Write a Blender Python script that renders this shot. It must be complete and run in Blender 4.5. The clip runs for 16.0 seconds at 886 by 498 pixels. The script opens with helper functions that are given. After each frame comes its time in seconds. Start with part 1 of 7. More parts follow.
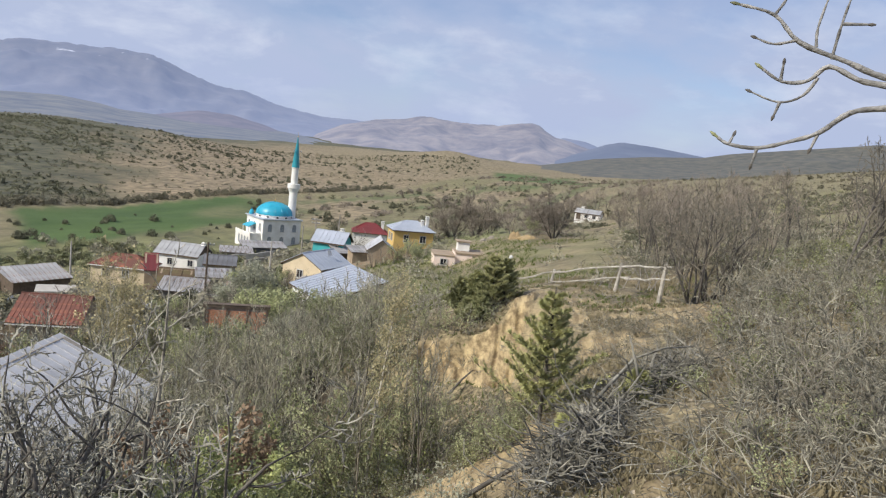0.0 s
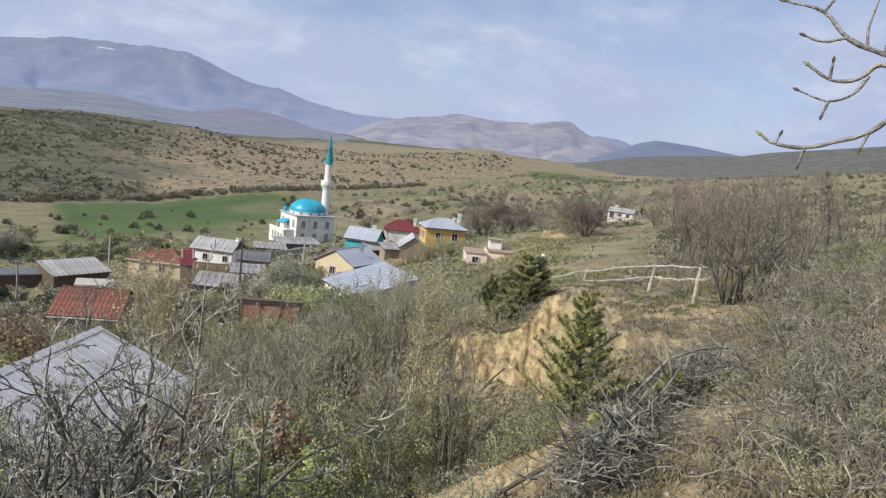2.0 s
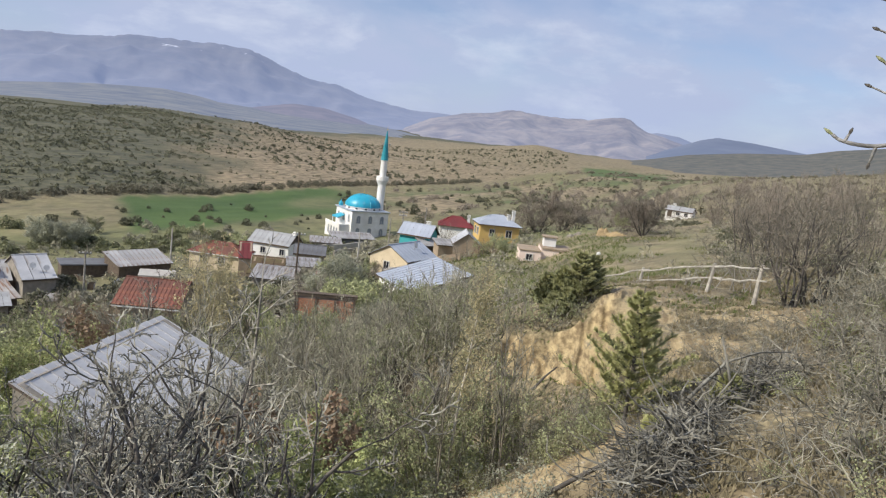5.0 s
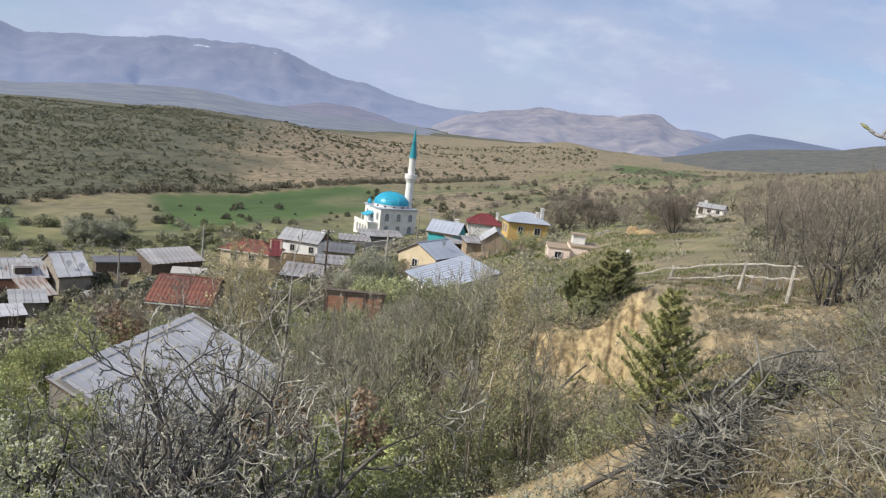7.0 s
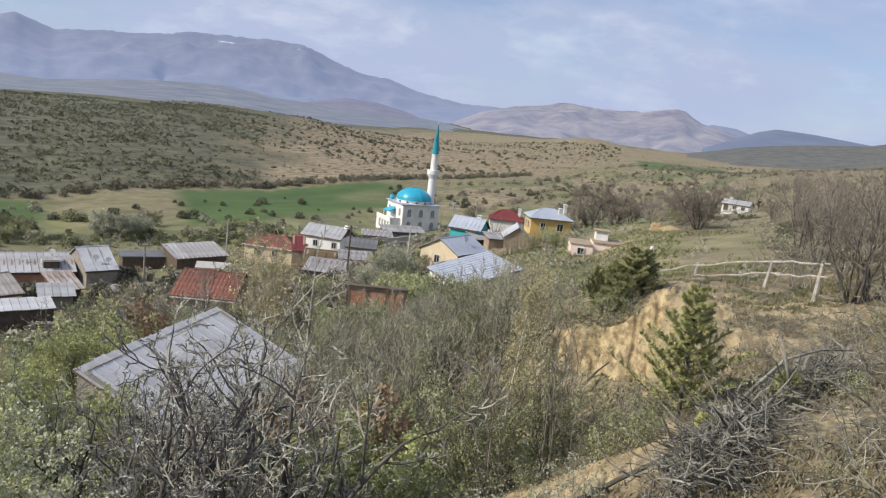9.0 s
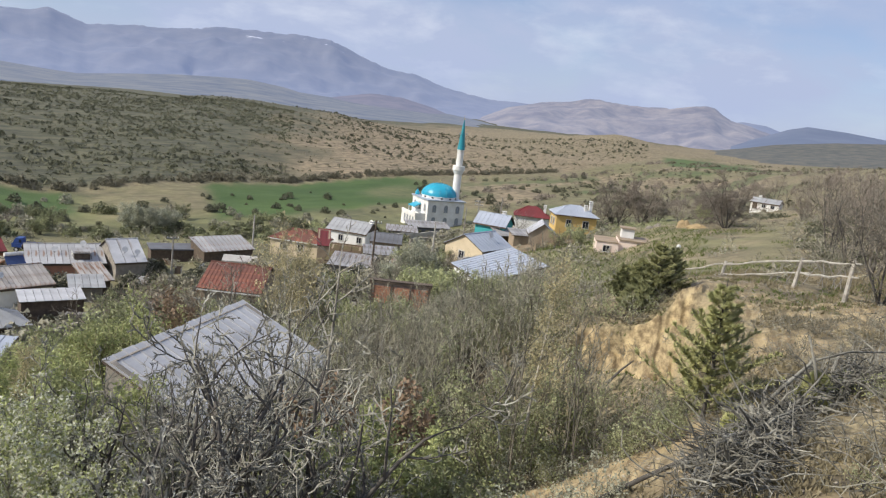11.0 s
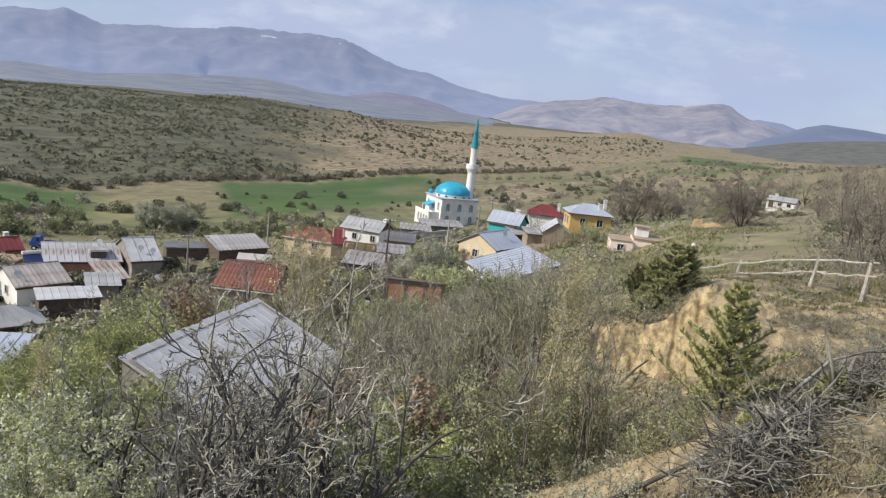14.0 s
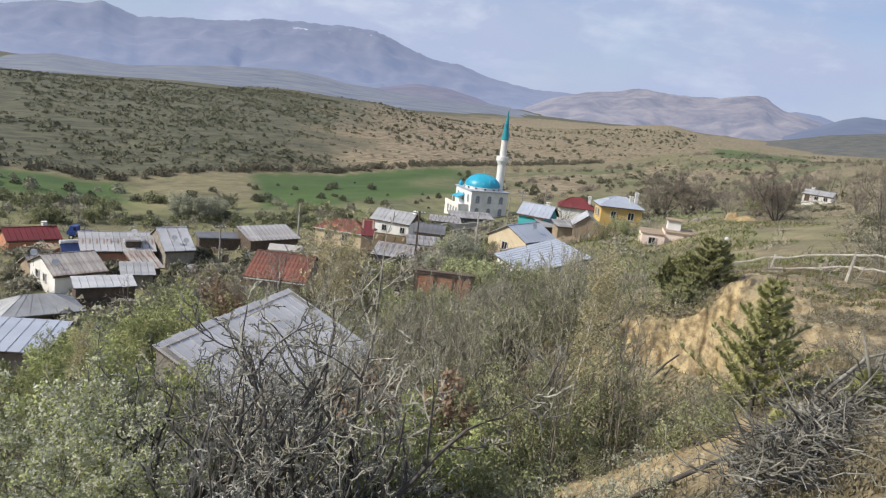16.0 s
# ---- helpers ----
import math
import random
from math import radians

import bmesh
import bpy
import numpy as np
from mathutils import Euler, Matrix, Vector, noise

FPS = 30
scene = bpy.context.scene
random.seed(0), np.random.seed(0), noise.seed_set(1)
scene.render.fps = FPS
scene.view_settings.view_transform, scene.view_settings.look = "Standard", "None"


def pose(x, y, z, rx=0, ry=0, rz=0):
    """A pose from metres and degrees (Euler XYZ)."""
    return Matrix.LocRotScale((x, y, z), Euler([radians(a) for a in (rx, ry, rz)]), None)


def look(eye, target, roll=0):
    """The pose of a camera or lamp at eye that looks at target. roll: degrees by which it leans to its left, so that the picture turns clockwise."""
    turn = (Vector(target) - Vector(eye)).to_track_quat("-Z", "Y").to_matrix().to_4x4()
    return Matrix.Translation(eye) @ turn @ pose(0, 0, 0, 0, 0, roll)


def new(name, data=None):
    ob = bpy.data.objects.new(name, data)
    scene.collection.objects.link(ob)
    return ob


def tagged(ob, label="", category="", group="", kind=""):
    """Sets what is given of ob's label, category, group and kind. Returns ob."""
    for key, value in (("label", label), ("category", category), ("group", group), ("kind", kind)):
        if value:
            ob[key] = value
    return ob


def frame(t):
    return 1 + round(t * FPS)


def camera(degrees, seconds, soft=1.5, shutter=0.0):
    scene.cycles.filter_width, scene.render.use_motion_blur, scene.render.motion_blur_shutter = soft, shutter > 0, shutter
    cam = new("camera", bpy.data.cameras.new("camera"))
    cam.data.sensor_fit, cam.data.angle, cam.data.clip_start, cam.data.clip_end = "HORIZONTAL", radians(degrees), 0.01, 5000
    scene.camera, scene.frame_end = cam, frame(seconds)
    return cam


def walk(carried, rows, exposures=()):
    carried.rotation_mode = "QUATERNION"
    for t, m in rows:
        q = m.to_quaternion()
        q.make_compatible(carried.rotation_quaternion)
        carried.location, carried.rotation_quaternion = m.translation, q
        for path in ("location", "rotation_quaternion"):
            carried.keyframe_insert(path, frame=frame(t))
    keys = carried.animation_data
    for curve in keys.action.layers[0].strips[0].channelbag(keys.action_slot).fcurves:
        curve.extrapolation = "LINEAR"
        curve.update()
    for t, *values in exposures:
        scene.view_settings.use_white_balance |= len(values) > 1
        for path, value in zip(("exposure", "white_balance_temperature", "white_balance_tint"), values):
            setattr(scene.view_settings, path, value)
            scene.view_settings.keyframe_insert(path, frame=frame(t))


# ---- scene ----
cam = camera(60.4, 16.0, soft=1.25)

# ---- the walk: a standing pan to the left; eye 35 m above the datum ----
EYE = 35.0
TURNS = [
    (0.0, 81.947, -6.535, 0.923), (0.5, 81.738, -6.468, 1.120), (1.0, 81.491, -6.460, 1.345),
    (1.5, 81.360, -6.613, 1.776), (2.0, 81.491, -6.688, 3.371), (2.5, 81.417, -6.685, 5.088),
    (3.0, 81.070, -6.681, 5.843), (3.5, 80.888, -6.572, 6.825), (4.0, 80.930, -6.629, 7.020),
    (6.5, 80.307, -6.768, 9.147), (7.0, 80.306, -6.514, 9.623), (7.5, 80.377, -6.757, 9.646),
    (8.0, 80.077, -6.621, 10.087), (8.5, 79.811, -6.350, 10.490), (9.0, 79.803, -6.453, 11.314),
    (9.5, 79.579, -6.468, 12.151), (10.0, 79.213, -6.689, 12.871), (12.5, 79.388, -6.748, 13.416),
    (13.0, 79.165, -6.790, 13.449), (13.5, 78.980, -6.753, 13.438), (14.0, 79.040, -6.551, 14.274),
    (14.5, 78.667, -6.600, 14.710), (15.0, 78.475, -6.692, 15.310), (15.5, 78.355, -6.628, 16.165),
    (16.0, 78.183, -6.532, 16.543)]
# the hand sways a few centimetres to the left as it turns
SWAY = [(0.0, 0.0), (1.0, -0.020), (2.0, -0.030), (3.5, -0.035), (16.0, -0.045)]


def sway(t):
    return float(np.interp(t, [a for a, b in SWAY], [b for a, b in SWAY]))


walk(cam, [(t, pose(sway(t), 0, EYE, rx, ry, rz)) for t, rx, ry, rz in TURNS])

# ---- sky, sun ----
SUN_AZ, SUN_EL = -122.0, 38.0
world = bpy.data.worlds.new("world")
scene.world = world
world.use_nodes = True
wn = world.node_tree
wn.nodes.clear()


def wnode(kind, **values):
    n = wn.nodes.new(kind)
    for key, value in values.items():
        n.inputs[key].default_value = value
    return n


sky = wn.nodes.new("ShaderNodeTexSky")
sky.sky_type, sky.sun_disc = "NISHITA", False
sky.sun_elevation, sky.sun_rotation = radians(SUN_EL), radians(SUN_AZ)
sky.altitude, sky.air_density, sky.dust_density, sky.ozone_density = 1100, 1.0, 0.7, 2.0
coord = wn.nodes.new("ShaderNodeTexCoord")
split = wn.nodes.new("ShaderNodeSeparateXYZ")
wn.links.new(coord.outputs["Generated"], split.inputs[0])
# a layer of cloud: the direction is thrown on to a plane overhead
lift = wnode("ShaderNodeMath")
lift.operation, lift.inputs[1].default_value = "ADD", 0.34
wn.links.new(split.outputs["Z"], lift.inputs[0])
flat = []
for axis in "XY":
    d = wn.nodes.new("ShaderNodeMath")
    d.operation = "DIVIDE"
    wn.links.new(split.outputs[axis], d.inputs[0])
    wn.links.new(lift.outputs[0], d.inputs[1])
    flat.append(d)
plane = wn.nodes.new("ShaderNodeCombineXYZ")
wn.links.new(flat[0].outputs[0], plane.inputs[0])
wn.links.new(flat[1].outputs[0], plane.inputs[1])
cloud = wnode("ShaderNodeTexNoise", Scale=1.15, Detail=7.0, Roughness=0.52, Distortion=0.1)
wn.links.new(plane.outputs[0], cloud.inputs["Vector"])
ramp = wn.nodes.new("ShaderNodeValToRGB")
ramp.color_ramp.elements[0].position, ramp.color_ramp.elements[1].position = 0.34, 0.54
ramp.color_ramp.elements[0].color = (0.15, 0.15, 0.15, 1)
wn.links.new(cloud.outputs["Fac"], ramp.inputs[0])
dim = wnode("ShaderNodeVectorMath")
dim.operation = "MULTIPLY"
dim.inputs[1].default_value = (0.095, 0.097, 0.111)
wn.links.new(sky.outputs[0], dim.inputs[0])
mixsky = wn.nodes.new("ShaderNodeMix")
mixsky.data_type = "RGBA"
# the veil is grey-lilac, its thickest puffs nearly white
puff = wnode("ShaderNodeTexNoise", Scale=3.0, Detail=8.0, Roughness=0.6, Distortion=0.15)
wn.links.new(plane.outputs[0], puff.inputs["Vector"])
lit = wn.nodes.new("ShaderNodeValToRGB")
lit.color_ramp.elements[0].position, lit.color_ramp.elements[1].position = 0.50, 0.76
lit.color_ramp.elements[0].color, lit.color_ramp.elements[1].color = (0.47, 0.54, 0.735, 1), (0.70, 0.755, 0.89, 1)
wn.links.new(puff.outputs["Fac"], lit.inputs[0])
wn.links.new(lit.outputs[0], mixsky.inputs["B"])
wn.links.new(ramp.outputs[0], mixsky.inputs["Factor"])
wn.links.new(dim.outputs[0], mixsky.inputs["A"])
# haze low over the horizon
low = wnode("ShaderNodeMapRange")
low.inputs["From Min"].default_value, low.inputs["From Max"].default_value = 0.0, 0.10
low.inputs["To Min"].default_value, low.inputs["To Max"].default_value = 0.75, 0.0
wn.links.new(split.outputs["Z"], low.inputs[0])
hazed = wn.nodes.new("ShaderNodeMix")
hazed.data_type = "RGBA"
hazed.inputs["B"].default_value = (0.45, 0.53, 0.76, 1)
wn.links.new(low.outputs[0], hazed.inputs["Factor"])
wn.links.new(mixsky.outputs["Result"], hazed.inputs["A"])
back = wnode("ShaderNodeBackground", Strength=1.0)
wn.links.new(hazed.outputs["Result"], back.inputs["Color"])
wout = wn.nodes.new("ShaderNodeOutputWorld")
wn.links.new(back.outputs[0], wout.inputs[0])

lamp = bpy.data.lights.new("sun", "SUN")
lamp.energy, lamp.angle, lamp.color = 5.0, radians(0.6), (1.0, 0.92, 0.79)
sun = new("sun", lamp)
sd = Vector((math.sin(radians(SUN_AZ)) * math.cos(radians(SUN_EL)), math.cos(radians(SUN_AZ)) * math.cos(radians(SUN_EL)), math.sin(radians(SUN_EL))))
sun.matrix_world = look(sd * 60, (0, 0, 0))
scene.view_settings.exposure = 0.0

# ---- materials ----
def material(name, base, second=None, rough=0.85, scale=1.0, fine=0.0, metal=0.0, bump=0.0, bump_scale=None, vary=0.0, spots=None, through_light=0.0):
    """A surface of two tones in large stains, a fine grain, relief, and a shift of tone from piece to piece."""
    m = bpy.data.materials.new(name)
    m.use_nodes = True
    nt = m.node_tree
    b = nt.nodes["Principled BSDF"]
    b.inputs["Roughness"].default_value, b.inputs["Metallic"].default_value = rough, metal
    second = second or tuple(c * 0.7 for c in base)
    tc = nt.nodes.new("ShaderNodeTexCoord")
    big = nt.nodes.new("ShaderNodeTexNoise")
    big.inputs["Scale"].default_value, big.inputs["Detail"].default_value, big.inputs["Roughness"].default_value = scale, 6, 0.62
    nt.links.new(tc.outputs["Object"], big.inputs["Vector"])
    rampn = nt.nodes.new("ShaderNodeValToRGB")
    rampn.color_ramp.elements[0].position, rampn.color_ramp.elements[1].position = 0.36, 0.66
    rampn.color_ramp.elements[0].color, rampn.color_ramp.elements[1].color = (*second, 1), (*base, 1)
    nt.links.new(big.outputs["Fac"], rampn.inputs[0])
    out = rampn.outputs["Color"]
    if spots:
        n = nt.nodes.new("ShaderNodeTexNoise")
        n.inputs["Scale"].default_value, n.inputs["Detail"].default_value = scale * 2.3, 8
        if len(spots) > 2:
            # rust runs down the slope of the roof
            mp = nt.nodes.new("ShaderNodeMapping")
            mp.inputs["Scale"].default_value = (2.4, 0.25, 0.25)
            nt.links.new(tc.outputs["Object"], mp.inputs[0])
            nt.links.new(mp.outputs[0], n.inputs["Vector"])
        else:
            nt.links.new(tc.outputs["Object"], n.inputs["Vector"])
        r2 = nt.nodes.new("ShaderNodeValToRGB")
        r2.color_ramp.elements[0].position, r2.color_ramp.elements[1].position = spots[1], spots[1] + 0.1
        nt.links.new(n.outputs["Fac"], r2.inputs[0])
        mx = nt.nodes.new("ShaderNodeMix")
        mx.data_type = "RGBA"
        mx.inputs["B"].default_value = (*spots[0], 1)
        nt.links.new(r2.outputs[0], mx.inputs["Factor"])
        nt.links.new(out, mx.inputs["A"])
        out = mx.outputs["Result"]
    if fine or vary:
        hsv = nt.nodes.new("ShaderNodeHueSaturation")
        add = nt.nodes.new("ShaderNodeMath")
        add.operation, add.inputs[0].default_value, add.inputs[1].default_value = "ADD", 0.0, 0.0
        if fine:
            g = nt.nodes.new("ShaderNodeTexNoise")
            g.inputs["Scale"].default_value, g.inputs["Detail"].default_value = scale * 14, 3
            nt.links.new(tc.outputs["Object"], g.inputs["Vector"])
            mr = nt.nodes.new("ShaderNodeMapRange")
            mr.inputs["To Min"].default_value, mr.inputs["To Max"].default_value = 1 - fine, 1 + fine
            nt.links.new(g.outputs["Fac"], mr.inputs[0])
            nt.links.new(mr.outputs[0], add.inputs[0])
        else:
            add.inputs[0].default_value = 1.0
        if vary:
            geo = nt.nodes.new("ShaderNodeNewGeometry")
            info = nt.nodes.new("ShaderNodeObjectInfo")
            s = nt.nodes.new("ShaderNodeMath")
            s.operation = "ADD"
            nt.links.new(geo.outputs["Random Per Island"], s.inputs[0])
            own = nt.nodes.new("ShaderNodeMath")
            own.operation, own.inputs[1].default_value = "MULTIPLY", 1.5
            nt.links.new(info.outputs["Random"], own.inputs[0])
            nt.links.new(own.outputs[0], s.inputs[1])
            mr = nt.nodes.new("ShaderNodeMapRange")
            mr.inputs["From Max"].default_value = 2.5
            mr.inputs["To Min"].default_value, mr.inputs["To Max"].default_value = -vary, vary
            nt.links.new(s.outputs[0], mr.inputs[0])
            nt.links.new(mr.outputs[0], add.inputs[1])
        nt.links.new(add.outputs[0], hsv.inputs["Value"])
        nt.links.new(out, hsv.inputs["Color"])
        out = hsv.outputs["Color"]
    nt.links.new(out, b.inputs["Base Color"])
    if bump:
        bn = nt.nodes.new("ShaderNodeTexNoise")
        bn.inputs["Scale"].default_value, bn.inputs["Detail"].default_value = bump_scale or scale * 8, 5
        nt.links.new(tc.outputs["Object"], bn.inputs["Vector"])
        bp = nt.nodes.new("ShaderNodeBump")
        bp.inputs["Strength"].default_value, bp.inputs["Distance"].default_value = bump, 0.03
        nt.links.new(bn.outputs["Fac"], bp.inputs["Height"])
        nt.links.new(bp.outputs[0], b.inputs["Normal"])
    if through_light:
        tr = nt.nodes.new("ShaderNodeBsdfTranslucent")
        nt.links.new(out, tr.inputs["Color"])
        ms = nt.nodes.new("ShaderNodeMixShader")
        ms.inputs[0].default_value = through_light
        nt.links.new(b.outputs[0], ms.inputs[1])
        nt.links.new(tr.outputs[0], ms.inputs[2])
        nt.links.new(ms.outputs[0], nt.nodes["Material Output"].inputs[0])
    return m


M = {
    "white": material("white_plaster", (0.80, 0.80, 0.79), (0.66, 0.65, 0.62), 0.9, 0.5, 0.05, bump=0.15),
    "cream": material("cream_plaster", (0.66, 0.56, 0.40), (0.54, 0.45, 0.31), 0.9, 0.6, 0.06, bump=0.2),
    "yellow": material("yellow_plaster", (0.62, 0.43, 0.15), (0.52, 0.36, 0.14), 0.9, 0.5, 0.05, bump=0.15),
    "pink": material("pale_pink_plaster", (0.82, 0.70, 0.62), (0.74, 0.60, 0.52), 0.9, 0.6, 0.05, bump=0.15),
    "teal": material("teal_paint", (0.06, 0.42, 0.45), (0.05, 0.34, 0.38), 0.7, 0.6, 0.05),
    "mud": material("mud_plaster", (0.36, 0.29, 0.21), (0.27, 0.21, 0.15), 0.95, 0.7, 0.1, bump=0.4),
    "stone": material("rubble_stone", (0.32, 0.29, 0.25), (0.22, 0.20, 0.17), 0.95, 1.6, 0.2, bump=0.6),
    "brick": material("orange_brick", (0.54, 0.27, 0.165), (0.40, 0.20, 0.125), 0.9, 0.8, 0.12, vary=0.2, bump=0.2),
    "mortar": material("mortar", (0.38, 0.33, 0.28), rough=0.95, scale=2),
    "zinc": material("galvanised_sheet", (0.57, 0.58, 0.61), (0.44, 0.445, 0.47), 0.6, 0.35, 0.06, metal=0.2, vary=0.16, spots=((0.30, 0.265, 0.24), 0.56, True), bump=0.06),
    "zinc_old": material("weathered_sheet", (0.38, 0.38, 0.39), (0.235, 0.23, 0.225), 0.65, 0.6, 0.12, metal=0.15, vary=0.28, spots=((0.17, 0.135, 0.115), 0.54, True), bump=0.1),
    "zinc_rust": material("rusty_sheet", (0.42, 0.40, 0.38), (0.27, 0.235, 0.21), 0.75, 0.6, 0.12, metal=0.1, vary=0.28, spots=((0.23, 0.13, 0.085), 0.52, True), bump=0.1),
    "zinc_pale": material("pale_sheet", (0.58, 0.585, 0.60), (0.42, 0.425, 0.44), 0.6, 0.5, 0.08, metal=0.15, vary=0.14, spots=((0.40, 0.36, 0.33), 0.62, True), bump=0.06),
    "zinc_dull": material("dull_grey_sheet", (0.40, 0.41, 0.42), (0.29, 0.295, 0.30), 0.65, 0.5, 0.10, metal=0.15, vary=0.14, spots=((0.22, 0.20, 0.18), 0.62, True), bump=0.08),
    "zinc_patch": material("patched_sheet", (0.44, 0.445, 0.455), (0.29, 0.285, 0.285), 0.65, 0.45, 0.12, metal=0.15, vary=0.22, spots=((0.25, 0.16, 0.115), 0.58, True), bump=0.1),
    "moss_roof": material("mossy_roof", (0.12, 0.105, 0.045), (0.085, 0.05, 0.034), 0.95, 0.9, 0.2, vary=0.15, bump=0.4),
    "ochre_earth": material("ochre_earth", (0.44, 0.34, 0.18), (0.27, 0.20, 0.115), 0.95, 0.9, 0.2, bump=0.6),
    "dark_sheet": material("dark_sheet", (0.16, 0.17, 0.19), (0.11, 0.11, 0.12), 0.7, 0.5, 0.1, vary=0.1),
    "red_sheet": material("red_sheet", (0.21, 0.032, 0.036), (0.14, 0.028, 0.03), 0.6, 0.4, 0.06, vary=0.1),
    "red_tile": material("red_brown_tile", (0.20, 0.074, 0.052), (0.105, 0.052, 0.041), 0.85, 0.5, 0.14, vary=0.25, spots=((0.30, 0.13, 0.075), 0.56), bump=0.3),
    "blue_sheet": material("blue_grey_sheet", (0.45, 0.49, 0.56), (0.36, 0.40, 0.47), 0.55, 0.4, 0.05, metal=0.2, vary=0.08),
    "panel": material("blue_panel_glass", (0.06, 0.09, 0.20), (0.04, 0.06, 0.15), 0.25, 1.0),
    "dome": material("turquoise_sheet", (0.02, 0.36, 0.52), (0.02, 0.31, 0.46), 0.4, 0.3, 0.04, vary=0.05),
    "spire": material("teal_spire_sheet", (0.02, 0.27, 0.33), (0.02, 0.22, 0.28), 0.4, 0.4, 0.05),
    "gold": material("brass", (0.65, 0.48, 0.2), rough=0.35, scale=2, metal=0.9),
    "glass": material("dark_window_glass", (0.03, 0.035, 0.045), (0.02, 0.02, 0.03), 0.08, 0.5),
    "glass_pale": material("pale_window_glass", (0.30, 0.33, 0.37), (0.22, 0.25, 0.29), 0.12, 0.8),
    "frame": material("window_frame", (0.62, 0.61, 0.58), rough=0.6, scale=2),
    "wood": material("weathered_wood", (0.36, 0.34, 0.31), (0.21, 0.195, 0.175), 0.9, 3.0, 0.2, bump=0.5, vary=0.12),
    "wood_pale": material("bleached_pole_wood", (0.50, 0.475, 0.42), (0.27, 0.255, 0.225), 0.9, 3.0, 0.2, bump=0.5, vary=0.12),
    "wood_dark": material("dark_wood", (0.13, 0.10, 0.075), (0.08, 0.06, 0.045), 0.9, 2.5, 0.2, bump=0.4, vary=0.1),
    "concrete": material("concrete", (0.46, 0.44, 0.41), (0.36, 0.34, 0.31), 0.95, 0.9, 0.1, bump=0.3),
    "steel": material("grey_steel", (0.30, 0.31, 0.32), rough=0.5, scale=2, metal=0.6),
    "dish": material("white_dish", (0.75, 0.75, 0.74), rough=0.5, scale=2),
    "blue_paint": material("blue_paint", (0.03, 0.08, 0.30), rough=0.4, scale=1),
    "rubber": material("black_rubber", (0.02, 0.02, 0.02), rough=0.8, scale=4),
    "bark_grey": material("grey_bark", (0.29, 0.265, 0.215), (0.12, 0.11, 0.088), 0.95, 3.0, 0.2, bump=0.5, vary=0.2),
    "bark_brown": material("brown_bark", (0.125, 0.115, 0.102), (0.07, 0.064, 0.057), 0.95, 3.0, 0.2, bump=0.5, vary=0.25),
    "bark_lichen": material("lichen_spotted_bark", (0.47, 0.445, 0.38), (0.17, 0.157, 0.13), 0.95, 5.0, 0.2, bump=0.4, vary=0.15),
    "bark_pale": material("pale_birch_bark", (0.62, 0.58, 0.50), (0.36, 0.33, 0.28), 0.85, 2.5, 0.15, bump=0.2),
    "twig_grey": material("grey_twigs", (0.36, 0.345, 0.27), (0.085, 0.08, 0.062), 0.95, 1.6, 0.25, vary=0.5),
    "twig_slope": material("dark_brown_twigs", (0.25, 0.225, 0.18), (0.11, 0.10, 0.08), 0.95, 1.4, 0.2, vary=0.4),
    "twig_willow": material("straw_coloured_twigs", (0.44, 0.40, 0.235), (0.26, 0.23, 0.13), 0.95, 1.2, 0.2, vary=0.35),
    "twig_brown": material("brown_twigs", (0.27, 0.245, 0.17), (0.165, 0.15, 0.108), 0.95, 1.2, 0.2, vary=0.5),
    "bark_bough": material("walnut_bough_bark", (0.35, 0.348, 0.34), (0.11, 0.108, 0.104), 0.9, 14.0, 0.2, bump=0.5, bump_scale=60),
    "twig_far": material("far_mauve_twigs", (0.29, 0.25, 0.205), (0.19, 0.165, 0.135), 0.95, 0.6, 0.2, vary=0.25),
    "leaf_yellow": material("yellow_catkins", (0.50, 0.45, 0.26), (0.37, 0.325, 0.185), 0.75, 0.8, 0.1, vary=0.3, through_light=0.22),
    "twig_mauve": material("mauve_twigs", (0.37, 0.355, 0.265), (0.20, 0.19, 0.142), 0.95, 1.2, 0.2, vary=0.55),
    "twig_dark": material("dark_grey_twigs", (0.49, 0.48, 0.405), (0.115, 0.111, 0.092), 0.95, 2.2, 0.2, vary=0.5),
    "deadwood": material("bleached_deadwood", (0.33, 0.32, 0.27), (0.05, 0.047, 0.039), 0.95, 2.0, 0.2, bump=0.4, vary=0.45),
    "leaf_lime": material("young_yellow_green_leaf", (0.40, 0.43, 0.19), (0.235, 0.265, 0.112), 0.7, 0.8, 0.1, vary=0.55, through_light=0.3),
    "leaf_green": material("spring_green_leaf", (0.28, 0.30, 0.13), (0.175, 0.195, 0.085), 0.7, 0.8, 0.1, vary=0.6, through_light=0.22),
    "leaf_olive": material("olive_green_leaf", (0.37, 0.39, 0.21), (0.215, 0.23, 0.125), 0.75, 0.8, 0.1, vary=0.7, through_light=0.3),
    "leaf_brown": material("withered_brown_leaf", (0.30, 0.215, 0.14), (0.19, 0.135, 0.09), 0.85, 1.5, 0.1, vary=0.4, through_light=0.15),
    "blossom": material("white_blossom", (0.64, 0.645, 0.53), (0.46, 0.475, 0.35), 0.8, 1.0, 0.1, vary=0.2, through_light=0.3),
    "silver_leaf": material("silver_green_leaf", (0.46, 0.47, 0.36), (0.31, 0.32, 0.24), 0.8, 1.0, 0.1, vary=0.3, through_light=0.3),
    "needle": material("pine_needles", (0.56, 0.55, 0.26), (0.36, 0.375, 0.16), 0.75, 1.2, 0.1, vary=0.35, through_light=0.22),
